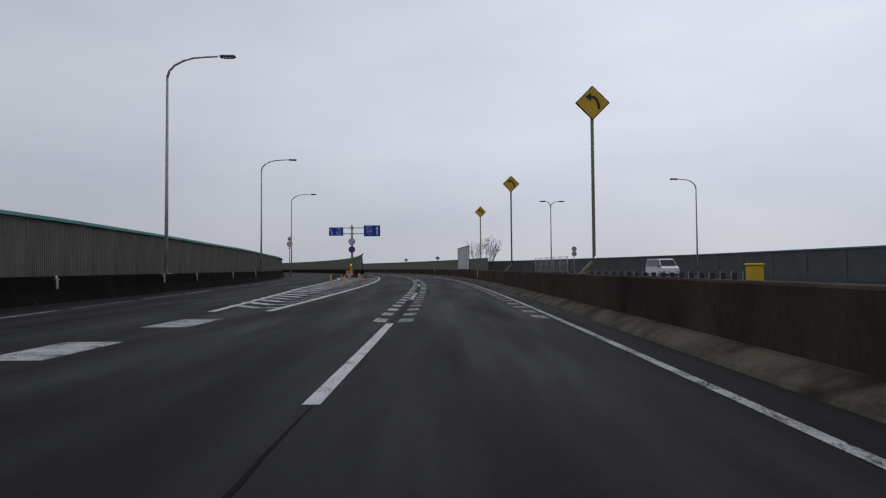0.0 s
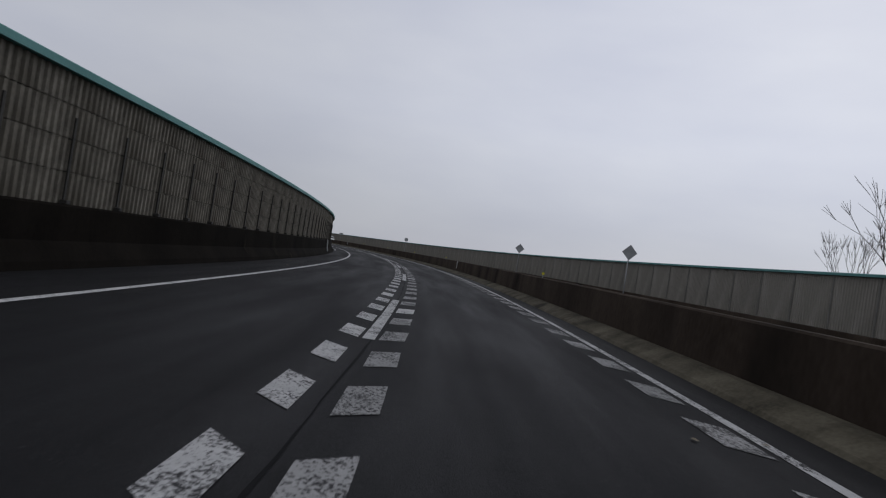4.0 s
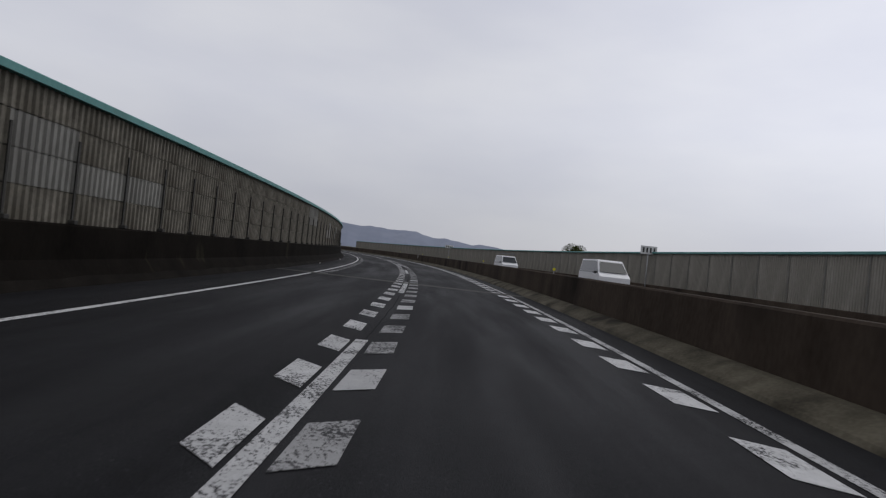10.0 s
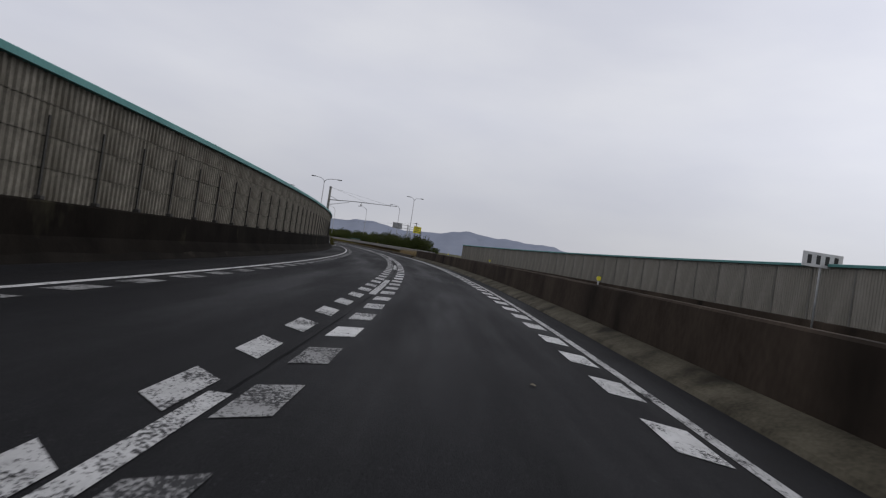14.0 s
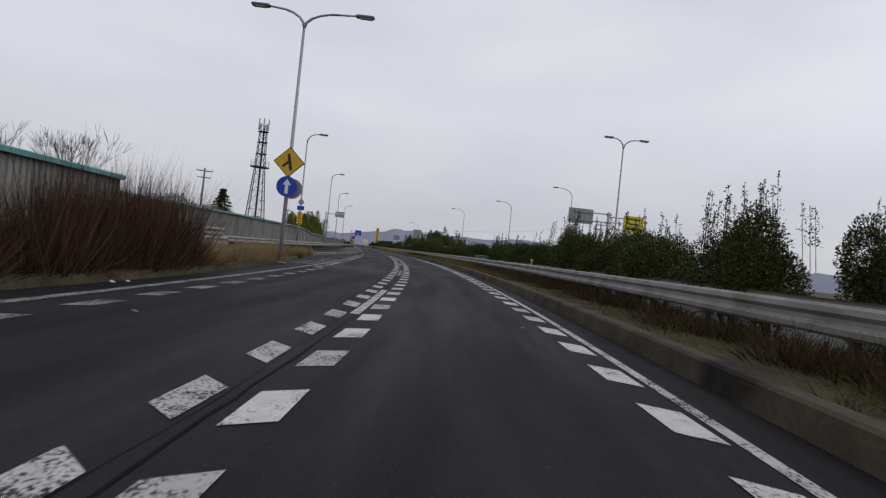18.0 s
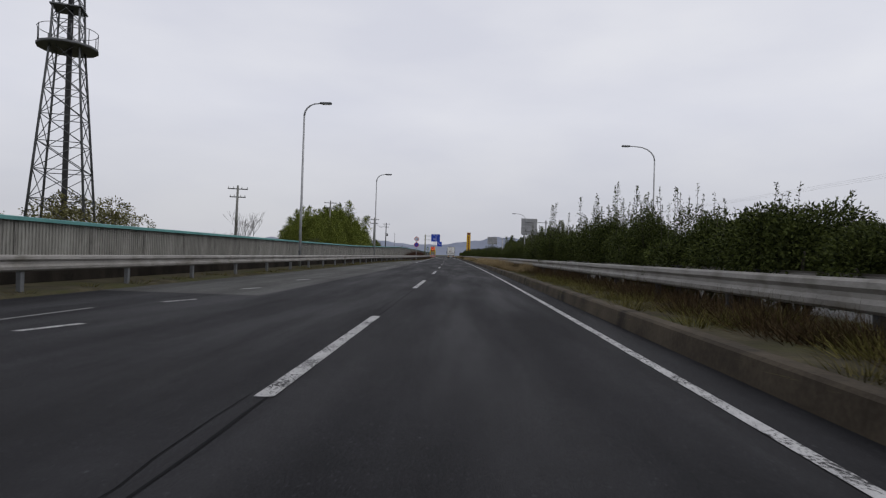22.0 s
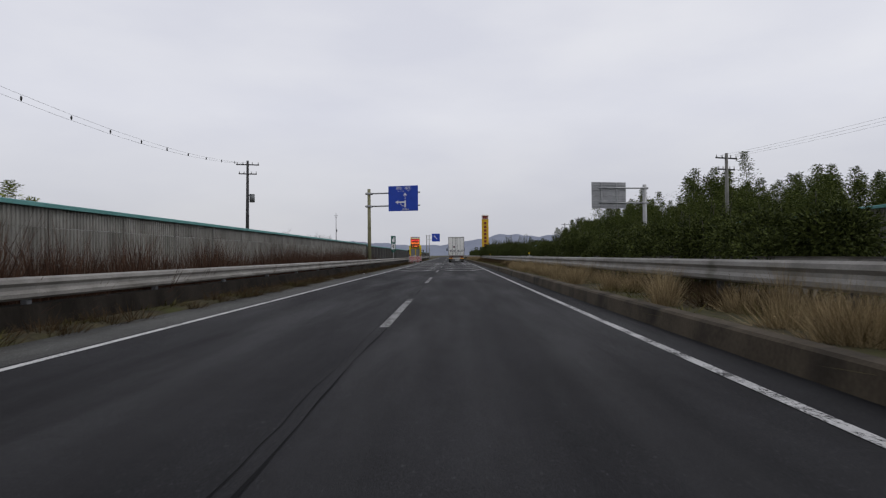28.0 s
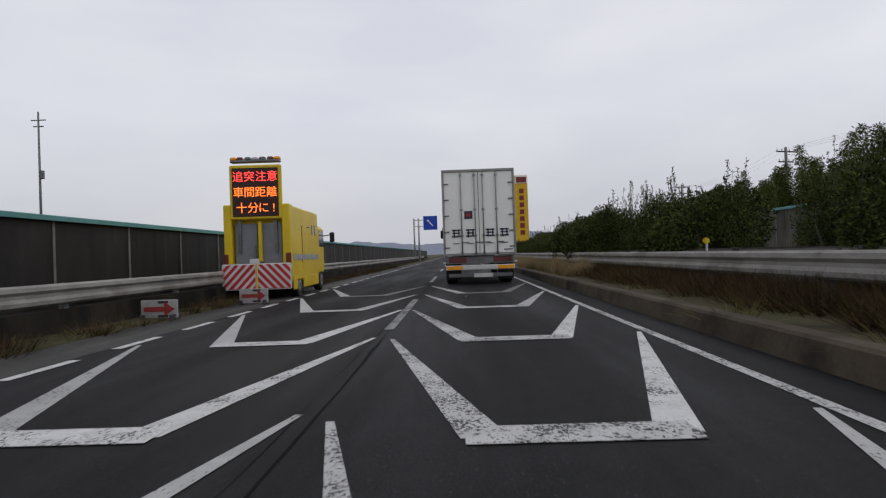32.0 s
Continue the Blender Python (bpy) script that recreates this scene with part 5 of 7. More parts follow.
# round signs before the last stretch
ob = thing("speed_sign", "round speed and parking signs on a post behind the verge", "road sign", 558.3, -4.87)
part("post", Build().tube([(0, 0, 0), (0, 0, 4.2)], 0.045, 8), GALV, ob)
round_sign(0.42, ob, T(0, -0.08, 3.75), "70")
round_sign(0.42, ob, T(0, -0.08, 2.75), "parking")

# blue overhead sign
ob = thing("direction_sign", "blue overhead direction sign on an olive steel post", "road sign", 615.0, -5.55, 0, -12)
part("post", Build().tube([(0, 0, 0), (0, 0, 6.43)], [0.155, 0.125], 12), OLIVE, ob)
for z in (5.05, 6.06):
    part("arm", Build().tube([(0, 0, z), (4.2, 0, z)], 0.06, 8), GALV, ob)
    part("clamp", Build().box((0, 0, z), (0.55, 0.42, 0.16), 0.05), GALV, ob)
bd = part("sign_board", Build().box((2.95, -0.11, 5.42), (2.62, 0.05, 2.15), 0.015), BLUE, ob, "blue sign board",
          T(2.86, 0, 5.60) @ Matrix.Scale(0.92, 4) @ T(-2.95, 0, -5.42))
lettering("岡山  相生", 0.30, T(3.0, -0.142, 6.30), SIGN_WHITE, bd)
lettering("Okayama      Aioi", 0.13, T(3.0, -0.142, 6.06), SIGN_WHITE, bd)
part("arrow", Build().plate(arrow_outline([(0.0, -0.60), (0.0, 0.38)], 0.13), 0.006), SIGN_WHITE, bd, "white arrow ahead", T(3.13, -0.145, 5.25))
part("arrow", Build().plate(arrow_outline([(0.0, -0.15), (-0.62, -0.15)], 0.12), 0.006), SIGN_WHITE, bd, "white arrow left", T(3.13, -0.1445, 5.25))
part("side_road", Build().plate(arrow_outline([(-0.42, -0.18), (-0.38, -0.36), (-0.22, -0.46), (-0.05, -0.48)], 0.05)[:4] + arrow_outline([(-0.42, -0.18), (-0.38, -0.36), (-0.22, -0.46), (-0.05, -0.48)], 0.05)[-4:], 0.005), SIGN_WHITE, bd, "", T(3.13, -0.1435, 5.25))
part("shield", Build().plate([(-0.19, 0.2), (-0.22, 0.0), (0, -0.26), (0.22, 0.0), (0.19, 0.2)], 0.008), BLUE, bd, "blue route shield", T(3.13, -0.155, 5.46))
lettering("2", 0.32, T(3.13, -0.162, 5.47), SIGN_WHITE, bd)
lettering("300m", 0.26, T(3.15, -0.142, 4.50), SIGN_WHITE, bd)

ob = thing("direction_sign", "far blue overhead sign on a steel post by the verge", "road sign", 740.0, -4.9)
part("post", Build().tube([(0, 0, 0), (0, 0, 7.0)], [0.17, 0.13], 10), GALV, ob)
part("post", Build().tube([(-0.75, 0, 0), (-0.75, 0, 7.0)], [0.17, 0.13], 10), GALV, ob)
for z in (5.7, 6.7):
    part("arm", Build().tube([(-0.75, 0, z), (2.6, 0, z)], 0.06, 8), GALV, ob)
bd = part("sign_board", Build().box((1.9, -0.11, 6.2), (2.25, 0.05, 2.25), 0.015), BLUE, ob, "blue sign board")
part("arrow", Build().plate(arrow_outline([(0.4, -0.5), (-0.3, 0.3)], 0.16), 0.006), SIGN_WHITE, bd, "white arrow", T(1.9, -0.145, 6.2))

# green emergency telephone sign
ob = thing("telephone_sign", "green and white emergency telephone signs on a post", "road sign", 633.8, -5.43)
part("post", Build().tube([(0, 0, 0), (0, 0, 3.27)], 0.045, 8), GALV, ob)
up = part("sign_board", Build().box((0, -0.07, 2.88), (0.52, 0.03, 0.85), 0.01), GREEN, ob, "green lay-by sign")
part("symbol", Build().plate([(-0.16, -0.28), (0.12, -0.28), (0.12, 0.33), (0.0, 0.33), (-0.02, 0.15), (-0.16, 0.05)], 0.006), SIGN_WHITE, up, "", T(0.02, -0.09, 2.88))
lo = part("sign_board", Build().box((0, -0.07, 2.05), (0.52, 0.03, 0.75), 0.01), GREEN, ob, "green telephone sign")
part("field", Build().box((0, -0.088, 2.1), (0.44, 0.008, 0.56)), SIGN_WHITE, lo)
hand = [(0.10, 0.17), (0.02, 0.19), (-0.08, 0.06), (-0.08, -0.06), (0.02, -0.19), (0.10, -0.17), (0.08, -0.08), (0.01, -0.06), (0.01, 0.06), (0.08, 0.08)]
part("symbol", Build().plate(hand, 0.006), SIGN_BLACK, lo, "dark handset symbol", T(0.0, -0.1, 2.1))
part("plate", Build().box((0, -0.07, 1.55), (0.4, 0.03, 0.14), 0.01), GREEN, ob)

PYLON_RED = surface("faded_dark_red", (0.13, 0.02, 0.012), (0.22, 0.035, 0.02), 2.0, 0.6, 0.02, 20)
# tall yellow shop pylon far ahead
ob = thing("pylon_sign", "tall yellow roadside pylon sign with red head", "sign", 726.0, 10.25)
part("body", Build().box((0, 0, 6.1), (1.75, 0.7, 11.0), 0.06), YELLOW, ob)
hd2 = part("head", Build().box((0, -0.06, 11.0), (1.66, 0.72, 1.1), 0.05), SIGN_WHITE, ob, "white head panel")
part("mark", Build().box((0, -0.44, 10.95), (1.35, 0.02, 0.75), 0.005), PYLON_RED, hd2)
for i in range(7):
    part("bar", Build().box((0, -0.37, 9.4 - i * 0.95), (0.62, 0.02, 0.66), 0.005), PYLON_RED, ob)

# row of pale marker posts at the nose of the opposite entry lane
for i in range(27):
    f = i / 26
    ob = thing("nose_post", "short pale marker post before a dark kerb board", "marker post", 48 - 16 * f, 9.6 + 8.4 * f, -0.005, group="nose marker posts")
    part("post", Build().box((0, 0, 0.41), (0.045, 0.045, 0.82), 0.006), GALV, ob)
    part("board", Build().box((0.20, 0.1, 0.36), (0.34, 0.04, 0.72), 0.01), DARK, ob, "dark kerb board")

# ---- vehicles ----
BOX_WHITE = surface("truck_white", (0.80, 0.80, 0.765), (0.88, 0.88, 0.85), 1.0, 0.5, 0.03, 12, stain=(0.70, 0.69, 0.64), stain_scale=0.8, stain_at=0.58, stretch=(1, 1, 0.35))
CAR_WHITE = surface("car_white", (0.72, 0.72, 0.73), (0.80, 0.80, 0.81), 1.0, 0.3, 0.0, 10)
STEEL = surface("truck_steel", (0.12, 0.12, 0.12), (0.22, 0.22, 0.22), 3, 0.5, 0.05, 30, metal=0.4)
ROD = surface("lock_rod", (0.20, 0.20, 0.19), (0.34, 0.34, 0.33), 3, 0.45, 0.05, 30, metal=0.4)
INK = surface("dark_lettering", (0.02, 0.022, 0.04), (0.04, 0.045, 0.07), 3, 0.6, 0.0, 20)
LAMP_RED = surface("tail_lamp", (0.10, 0.022, 0.020), (0.17, 0.040, 0.036), 3, 0.3, 0.0, 20)
REFLECT = surface("reflective_orange", (0.75, 0.30, 0.01), (0.9, 0.40, 0.02), 3, 0.4, 0.0, 20)
WORK_YELLOW = surface("works_yellow", (0.58, 0.40, 0.005), (0.72, 0.52, 0.015), 1.0, 0.4, 0.02, 12)
GREY_DOOR = surface("grey_shutter", (0.16, 0.17, 0.18), (0.24, 0.25, 0.27), 1.2, 0.5, 0.05, 14)
LED_OFF = surface("led_ground", (0.030, 0.008, 0.006), (0.05, 0.014, 0.010), 8, 0.6, 0.05, 60)
LED_RED = glow("led_red", (1.0, 0.06, 0.05), 1.5)
LED_AMBER = glow("led_amber", (1.0, 0.20, 0.03), 1.4)
STRIPE_RED = surface("stripe_red", (0.38, 0.012, 0.02), (0.5, 0.03, 0.035), 2, 0.5, 0.02, 20)
ALLOY = surface("wheel_steel", (0.25, 0.25, 0.26), (0.4, 0.4, 0.41), 3, 0.4, 0.02, 20, metal=0.6)
GLASS = bpy.data.materials.new("vehicle_glass")
GLASS.use_nodes = True
_g = GLASS.node_tree.nodes["Principled BSDF"]
_g.inputs["Base Color"].default_value = (0.02, 0.025, 0.03, 1)
_g.inputs["Roughness"].default_value = 0.06


def wheel(parent, x, y, r, w):
    """A wheel on an axle along x."""
    sgn = 1 if x > 0 else -1
    ty = part("wheel", Build().tube([(x - w / 2, y, r), (x - w * 0.42, y, r), (x + w * 0.42, y, r), (x + w / 2, y, r)], [r * 0.92, r, r, r * 0.92], 24), BLACK, parent, "black tyre")
    part("rim", Build().tube([(x + sgn * w * 0.40, y, r), (x + sgn * w * 0.53, y, r)], [r * 0.58, r * 0.52], 18), ALLOY, ty, "steel rim")
    part("hub", Build().tube([(x + sgn * w * 0.5, y, r), (x + sgn * w * 0.60, y, r)], r * 0.18, 10), STEEL, ty)


# white box truck ahead in the right-hand lane
tk = thing("box_truck", "large white box truck with lock rods and dark lettering", "truck", 663.1, 1.86)
body = part("cargo_box", Build().box((0, 4.3, 2.50), (2.48, 8.6, 2.94), 0.03), BOX_WHITE, tk, "white cargo box")
for x in (-1.215, 1.215):
    part("corner_post", Build().box((x, -0.012, 2.5), (0.08, 0.05, 2.96), 0.01), ROD, body)
for z in (1.06, 3.95):
    part("frame_rail", Build().box((0, -0.012, z), (2.5, 0.05, 0.09), 0.01), ROD, body)
for x in (-0.62, 0.0, 0.62):
    part("door_seam", Build().box((x * 0.985, -0.003, 2.5), (0.018, 0.012, 2.8)), DARK, body)
for x in (-0.60, -0.13, 0.15, 0.61):
    rod = part("lock_rod", Build().tube([(x, -0.05, 1.02), (x, -0.05, 3.88)], 0.022, 8), ROD, body, "steel lock rod")
    for z in (1.10, 1.7, 2.6, 3.78):
        part("rod_bracket", Build().box((x, -0.04, z), (0.10, 0.05, 0.07), 0.008), ROD, rod)
    part("handle", Build().box((x + 0.10, -0.06, 1.47), (0.26, 0.03, 0.035), 0.006), STEEL, rod)
for x in (-1.1, 1.1):
    for z in (1.30, 1.85, 2.4, 2.95, 3.5):
        part("hinge", Build().box((x * 1.02, -0.03, z), (0.20, 0.03, 0.045), 0.006), STEEL, body)
for x in (-0.80, -0.31, 0.37, 0.86):
    for i, (dx, dz, w, h) in enumerate(((0, 0.10, 0.30, 0.05), (0, 0.0, 0.26, 0.045), (0, -0.11, 0.31, 0.05), (-0.07, -0.01, 0.05, 0.29), (0.09, 0.0, 0.045, 0.26))):
        part("lettering_bar", Build().box((x + dx, -0.012, 1.80 + dz), (w, 0.008, h)), INK, body)
part("emblem", Build().box((-0.36, -0.012, 2.42), (0.28, 0.008, 0.27), 0.002), INK, body, "dark square emblem")
part("emblem_core", Build().box((-0.36, -0.018, 2.42), (0.13, 0.006, 0.10)), SIGN_RED, body)
for x in (-0.80, -0.31, 0.37, 0.86):
    part("tie_hook", Build().box((x, -0.015, 1.44), (0.22, 0.012, 0.03)), STEEL, body)
part("name_strip", Build().box((0.98, -0.012, 1.20), (0.30, 0.008, 0.03)), INK, body)
chassis = part("chassis", Build().box((-0.42, 4.4, 0.86), (0.12, 8.4, 0.22), 0.01).box((0.42, 4.4, 0.86), (0.12, 8.4, 0.22), 0.01), DARK, tk)
lampbar = part("lamp_bar", Build().box((0, 0.12, 0.86), (2.34, 0.12, 0.26), 0.02), STEEL, tk)
for x in (-1, 1):
    part("tail_lamp", Build().box((x * 0.78, 0.05, 0.87), (0.62, 0.05, 0.17), 0.02), LAMP_RED, lampbar, "red tail lamp cluster")
    part("round_lamp", Build().disc(0.06, 0.03, 14), LAMP_RED, lampbar, "", T(x * 1.02, 0.015, 0.87))
    part("mud_flap", Build().box((x * 0.93, 0.75, 0.45), (0.55, 0.02, 0.55), 0.005), BLACK, tk)
bump = part("rear_bumper", Build().box((0, 0.06, 0.60), (2.38, 0.12, 0.17), 0.02), PLASTIC_WHITE, tk, "white bumper with orange reflectors")
for x in (-0.88, 0.88):
    part("reflector", Build().box((x, -0.005, 0.60), (0.54, 0.02, 0.13), 0.004), REFLECT, bump, "orange reflector")
part("underride_bar", Build().box((0, 0.16, 0.33), (2.2, 0.10, 0.13), 0.02), STEEL, tk)
part("plate_bar", Build().box((0.10, 0.06, 0.33), (0.66, 0.02, 0.14), 0.004), PLASTIC_WHITE, tk, "blank pale plate")
for x in (-1.18, 1.18):
    part("side_lamp", Build().box((x * 1.05, 0.2, 0.78), (0.10, 0.05, 0.06), 0.01), PLASTIC_WHITE, tk)
for y in (1.6, 2.85, 8.9):
    for x in (-1.0, 1.0):
        wheel(tk, x, y, 0.48, 0.40 if y < 5 else 0.28)
cab = part("cab", Build().box((0, 9.6, 1.75), (2.4, 1.75, 2.3), 0.12), CAR_WHITE, tk)
part("windscreen", Build().box((0, 10.47, 2.15), (2.1, 0.03, 0.9), 0.01), GLASS, cab)
for x in (-1, 1):
    part("side_window", Build().box((x * 1.2, 9.8, 2.15), (0.02, 0.9, 0.7), 0.005), GLASS, cab)
    mr = part("mirror_arm", Build().tube([(x * 1.2, 10.3, 2.5), (x * 1.5, 10.4, 2.45), (x * 1.5, 10.4, 1.9)], 0.02, 6), BLACK, cab)
    part("mirror", Build().box((x * 1.5, 10.35, 2.1), (0.2, 0.10, 0.42), 0.03), BLACK, mr)
part("side_guard", Build().box((-1.18, 5.7, 0.62), (0.04, 4.0, 0.10), 0.01).box((-1.18, 5.7, 0.85), (0.04, 4.0, 0.10), 0.01), STEEL, tk)

# yellow works truck parked on the shoulder
BOARD_WHITE = surface("dirty_white_board", (0.24, 0.235, 0.225), (0.42, 0.41, 0.40), 3, 0.6, 0.05, 20)
ARROW_RED = surface("dull_red", (0.20, 0.022, 0.018), (0.32, 0.045, 0.036), 4, 0.7, 0.05, 20)
wk = thing("works_truck", "parked yellow road-works truck with raised red LED board", "truck", 658.6, -4.42, 0, 2.0)
bx = part("truck_body", Build().box((0, 2.25, 1.55), (1.80, 3.7, 2.15), 0.05), WORK_YELLOW, wk, "yellow truck body")
for x in (-0.80, 0.80):
    part("corner_pillar", Build().box((x, 0.28, 1.62), (0.22, 0.36, 2.05), 0.03), WORK_YELLOW, bx)
for x in (-0.34, 0.34):
    dr = part("shutter", Build().box((x, 0.30, 1.45), (0.62, 0.06, 1.35), 0.01), GREY_DOOR, bx, "dark grey shutter door")
    part("door_handle", Build().box((x * 0.25, 0.25, 1.35), (0.05, 0.04, 0.35), 0.01), STEEL, dr)
part("deck", Build().box((0, 0.28, 0.78), (1.78, 0.40, 0.10), 0.01), WORK_YELLOW, bx)
part("reflective_band", Build().box((0.912, 2.25, 1.16), (0.014, 3.6, 0.16)), BOARD_WHITE, bx, "greyish white reflective band")
dw = part("side_door", Build().box((0.905, 1.95, 1.45), (0.014, 0.62, 1.3), 0.003), WORK_YELLOW, bx)
part("door_frame", Build().box((0.903, 1.62, 1.55), (0.012, 0.03, 1.1)).box((0.903, 1.62 + 0.55, 2.08), (0.012, 1.1, 0.03)), DARK, dw)
for y in (3.15, 3.6):
    part("side_window", Build().box((0.905, y, 2.02), (0.014, 0.18, 0.32), 0.004), GLASS, bx)
bd = part("striped_board", Build().box((0, 0.0, 0.66), (1.90, 0.06, 0.72), 0.04), PLASTIC_WHITE, wk, "white board with slanted red stripes")
def clip_strip(poly, x0, x1):
    """The part of a convex outline between two upright lines."""
    for edge, keep in ((x0, 1), (x1, -1)):
        cut = []
        for (ax, az), (bx_, bz) in zip(poly, poly[1:] + poly[:1]):
            da, db = (ax - edge) * keep, (bx_ - edge) * keep
            if da >= 0:
                cut.append((ax, az))
            if da * db < 0:
                f = da / (da - db)
                cut.append((ax + (bx_ - ax) * f, az + (bz - az) * f))
        poly = cut
    return poly


for x0 in (-1, 1):
    for k in range(-3, 6):
        lo, hi = 0.04 + 0.215 * k, 0.04 + 0.215 * k + 0.115
        o = clip_strip([(lo + 0.62, -0.33), (hi + 0.62, -0.33), (hi, 0.33), (lo, 0.33)], 0.035, 0.92)
        if len(o) > 2:
            o = [(x0 * q, z) for q, z in o]
            part("red_stripe", Build().plate(o if x0 > 0 else o[::-1], 0.006), STRIPE_RED, bd, "", T(0, -0.036, 0.66))
part("centre_strip", Build().box((0, -0.035, 0.66), (0.05, 0.012, 0.72)), WORK_YELLOW, bd)
part("ram", Build().box((0.07, 0.20, 1.62), (0.10, 0.10, 1.10), 0.01), WORK_YELLOW, wk, "yellow lifting ram")
part("plate", Build().box((-0.06, 0.02, 1.08), (0.26, 0.02, 0.13), 0.004), PLASTIC_WHITE, wk, "blank white plate")
for x in (-0.885, 0.885):
    for y0, y1 in ((0.48, 0.92), (1.78, 4.02)):
        part("side_skirt", Build().box((x, (y0 + y1) / 2, 0.42), (0.04, y1 - y0, 0.34), 0.01), WORK_YELLOW, bx)
for x in (-0.86, 0.86):
    part("tail_lamp", Build().box((x, 0.08, 1.12), (0.14, 0.06, 0.34), 0.015), LAMP_RED, wk, "red tail lamp")
led = part("led_board", Build().box((0, 0.16, 2.98), (1.42, 0.14, 1.50), 0.03), WORK_YELLOW, wk, "yellow framed LED board")
part("led_ground", Build().box((0, 0.085, 2.98), (1.26, 0.02, 1.34), 0.004), LED_OFF, led)
for txt, z, mt in (("追突注意", 3.41, LED_RED), ("車間距離", 2.98, LED_AMBER), ("十分に !", 2.55, LED_AMBER)):
    lettering(txt, 0.31, T(0, 0.07, z), mt, led, "led_character", "glowing LED character")
part("lift_mast", Build().box((-0.5, 0.24, 1.9), (0.08, 0.08, 1.2)).box((0.5, 0.24, 1.9), (0.08, 0.08, 1.2)), STEEL, wk)
lb = part("light_bar", Build().box((0, 0.2, 3.84), (1.36, 0.22, 0.07), 0.02), STEEL, wk)
for x, mt in ((-0.60, REFLECT), (-0.42, LAMP_RED), (-0.20, STEEL), (0.0, PLASTIC_WHITE), (0.20, STEEL), (0.42, LAMP_RED), (0.60, REFLECT)):
    part("beacon", Build().box((x, 0.2, 3.91), (0.17, 0.2, 0.10), 0.03), mt, lb)
cabw = part("cab", Build().box((0, 4.75, 1.38), (1.74, 1.35, 1.75), 0.14), WORK_YELLOW, wk)
part("windscreen", Build().box((0, 5.43, 1.75), (1.5, 0.02, 0.7), 0.01), GLASS, cabw)
for x in (-1, 1):
    part("side_window", Build().box((x * 0.872, 4.85, 1.78), (0.014, 0.8, 0.55), 0.005), GLASS, cabw)
    ma = part("mirror_arm", Build().tube([(x * 0.87, 5.3, 1.9), (x * 1.15, 5.4, 1.95)], 0.018, 6), BLACK, cabw)
    part("mirror", Build().box((x * 1.17, 5.38, 1.85), (0.17, 0.08, 0.36), 0.03), BLACK, ma)
for y in (1.35, 4.75):
    for x in (-0.74, 0.74):
        wheel(wk, x, y, 0.36, 0.24)
part("chassis", Build().box((0, 2.7, 0.5), (0.8, 5.0, 0.16), 0.02), DARK, wk)

# red arrow boards on the ground
for s, n in ((653.8, -4.75), (657.2, -4.05)):
    ob = thing("arrow_board", "low white board with a red arrow standing on the shoulder", "warning board", s, n, 0, 0, group="arrow boards")
    bdd = part("board", Build().box((0, 0, 0.22), (0.72, 0.04, 0.36), 0.01), BOARD_WHITE, ob)
    for z in (0.085, 0.355):
        part("slot", Build().box((0.08, -0.021, z), (0.20, 0.008, 0.05), 0.002), DARK, bdd, "dark hand slot")
    part("arrow", Build().plate(arrow_outline([(-0.30, 0), (0.10, 0)], 0.095), 0.006), ARROW_RED, bdd, "dull red arrow", T(0, -0.03, 0.22))
    for x in (-0.3, 0.3):
        part("foot", Build().box((x, 0, 0.06), (0.04, 0.4, 0.12), 0.005), DARK, ob)


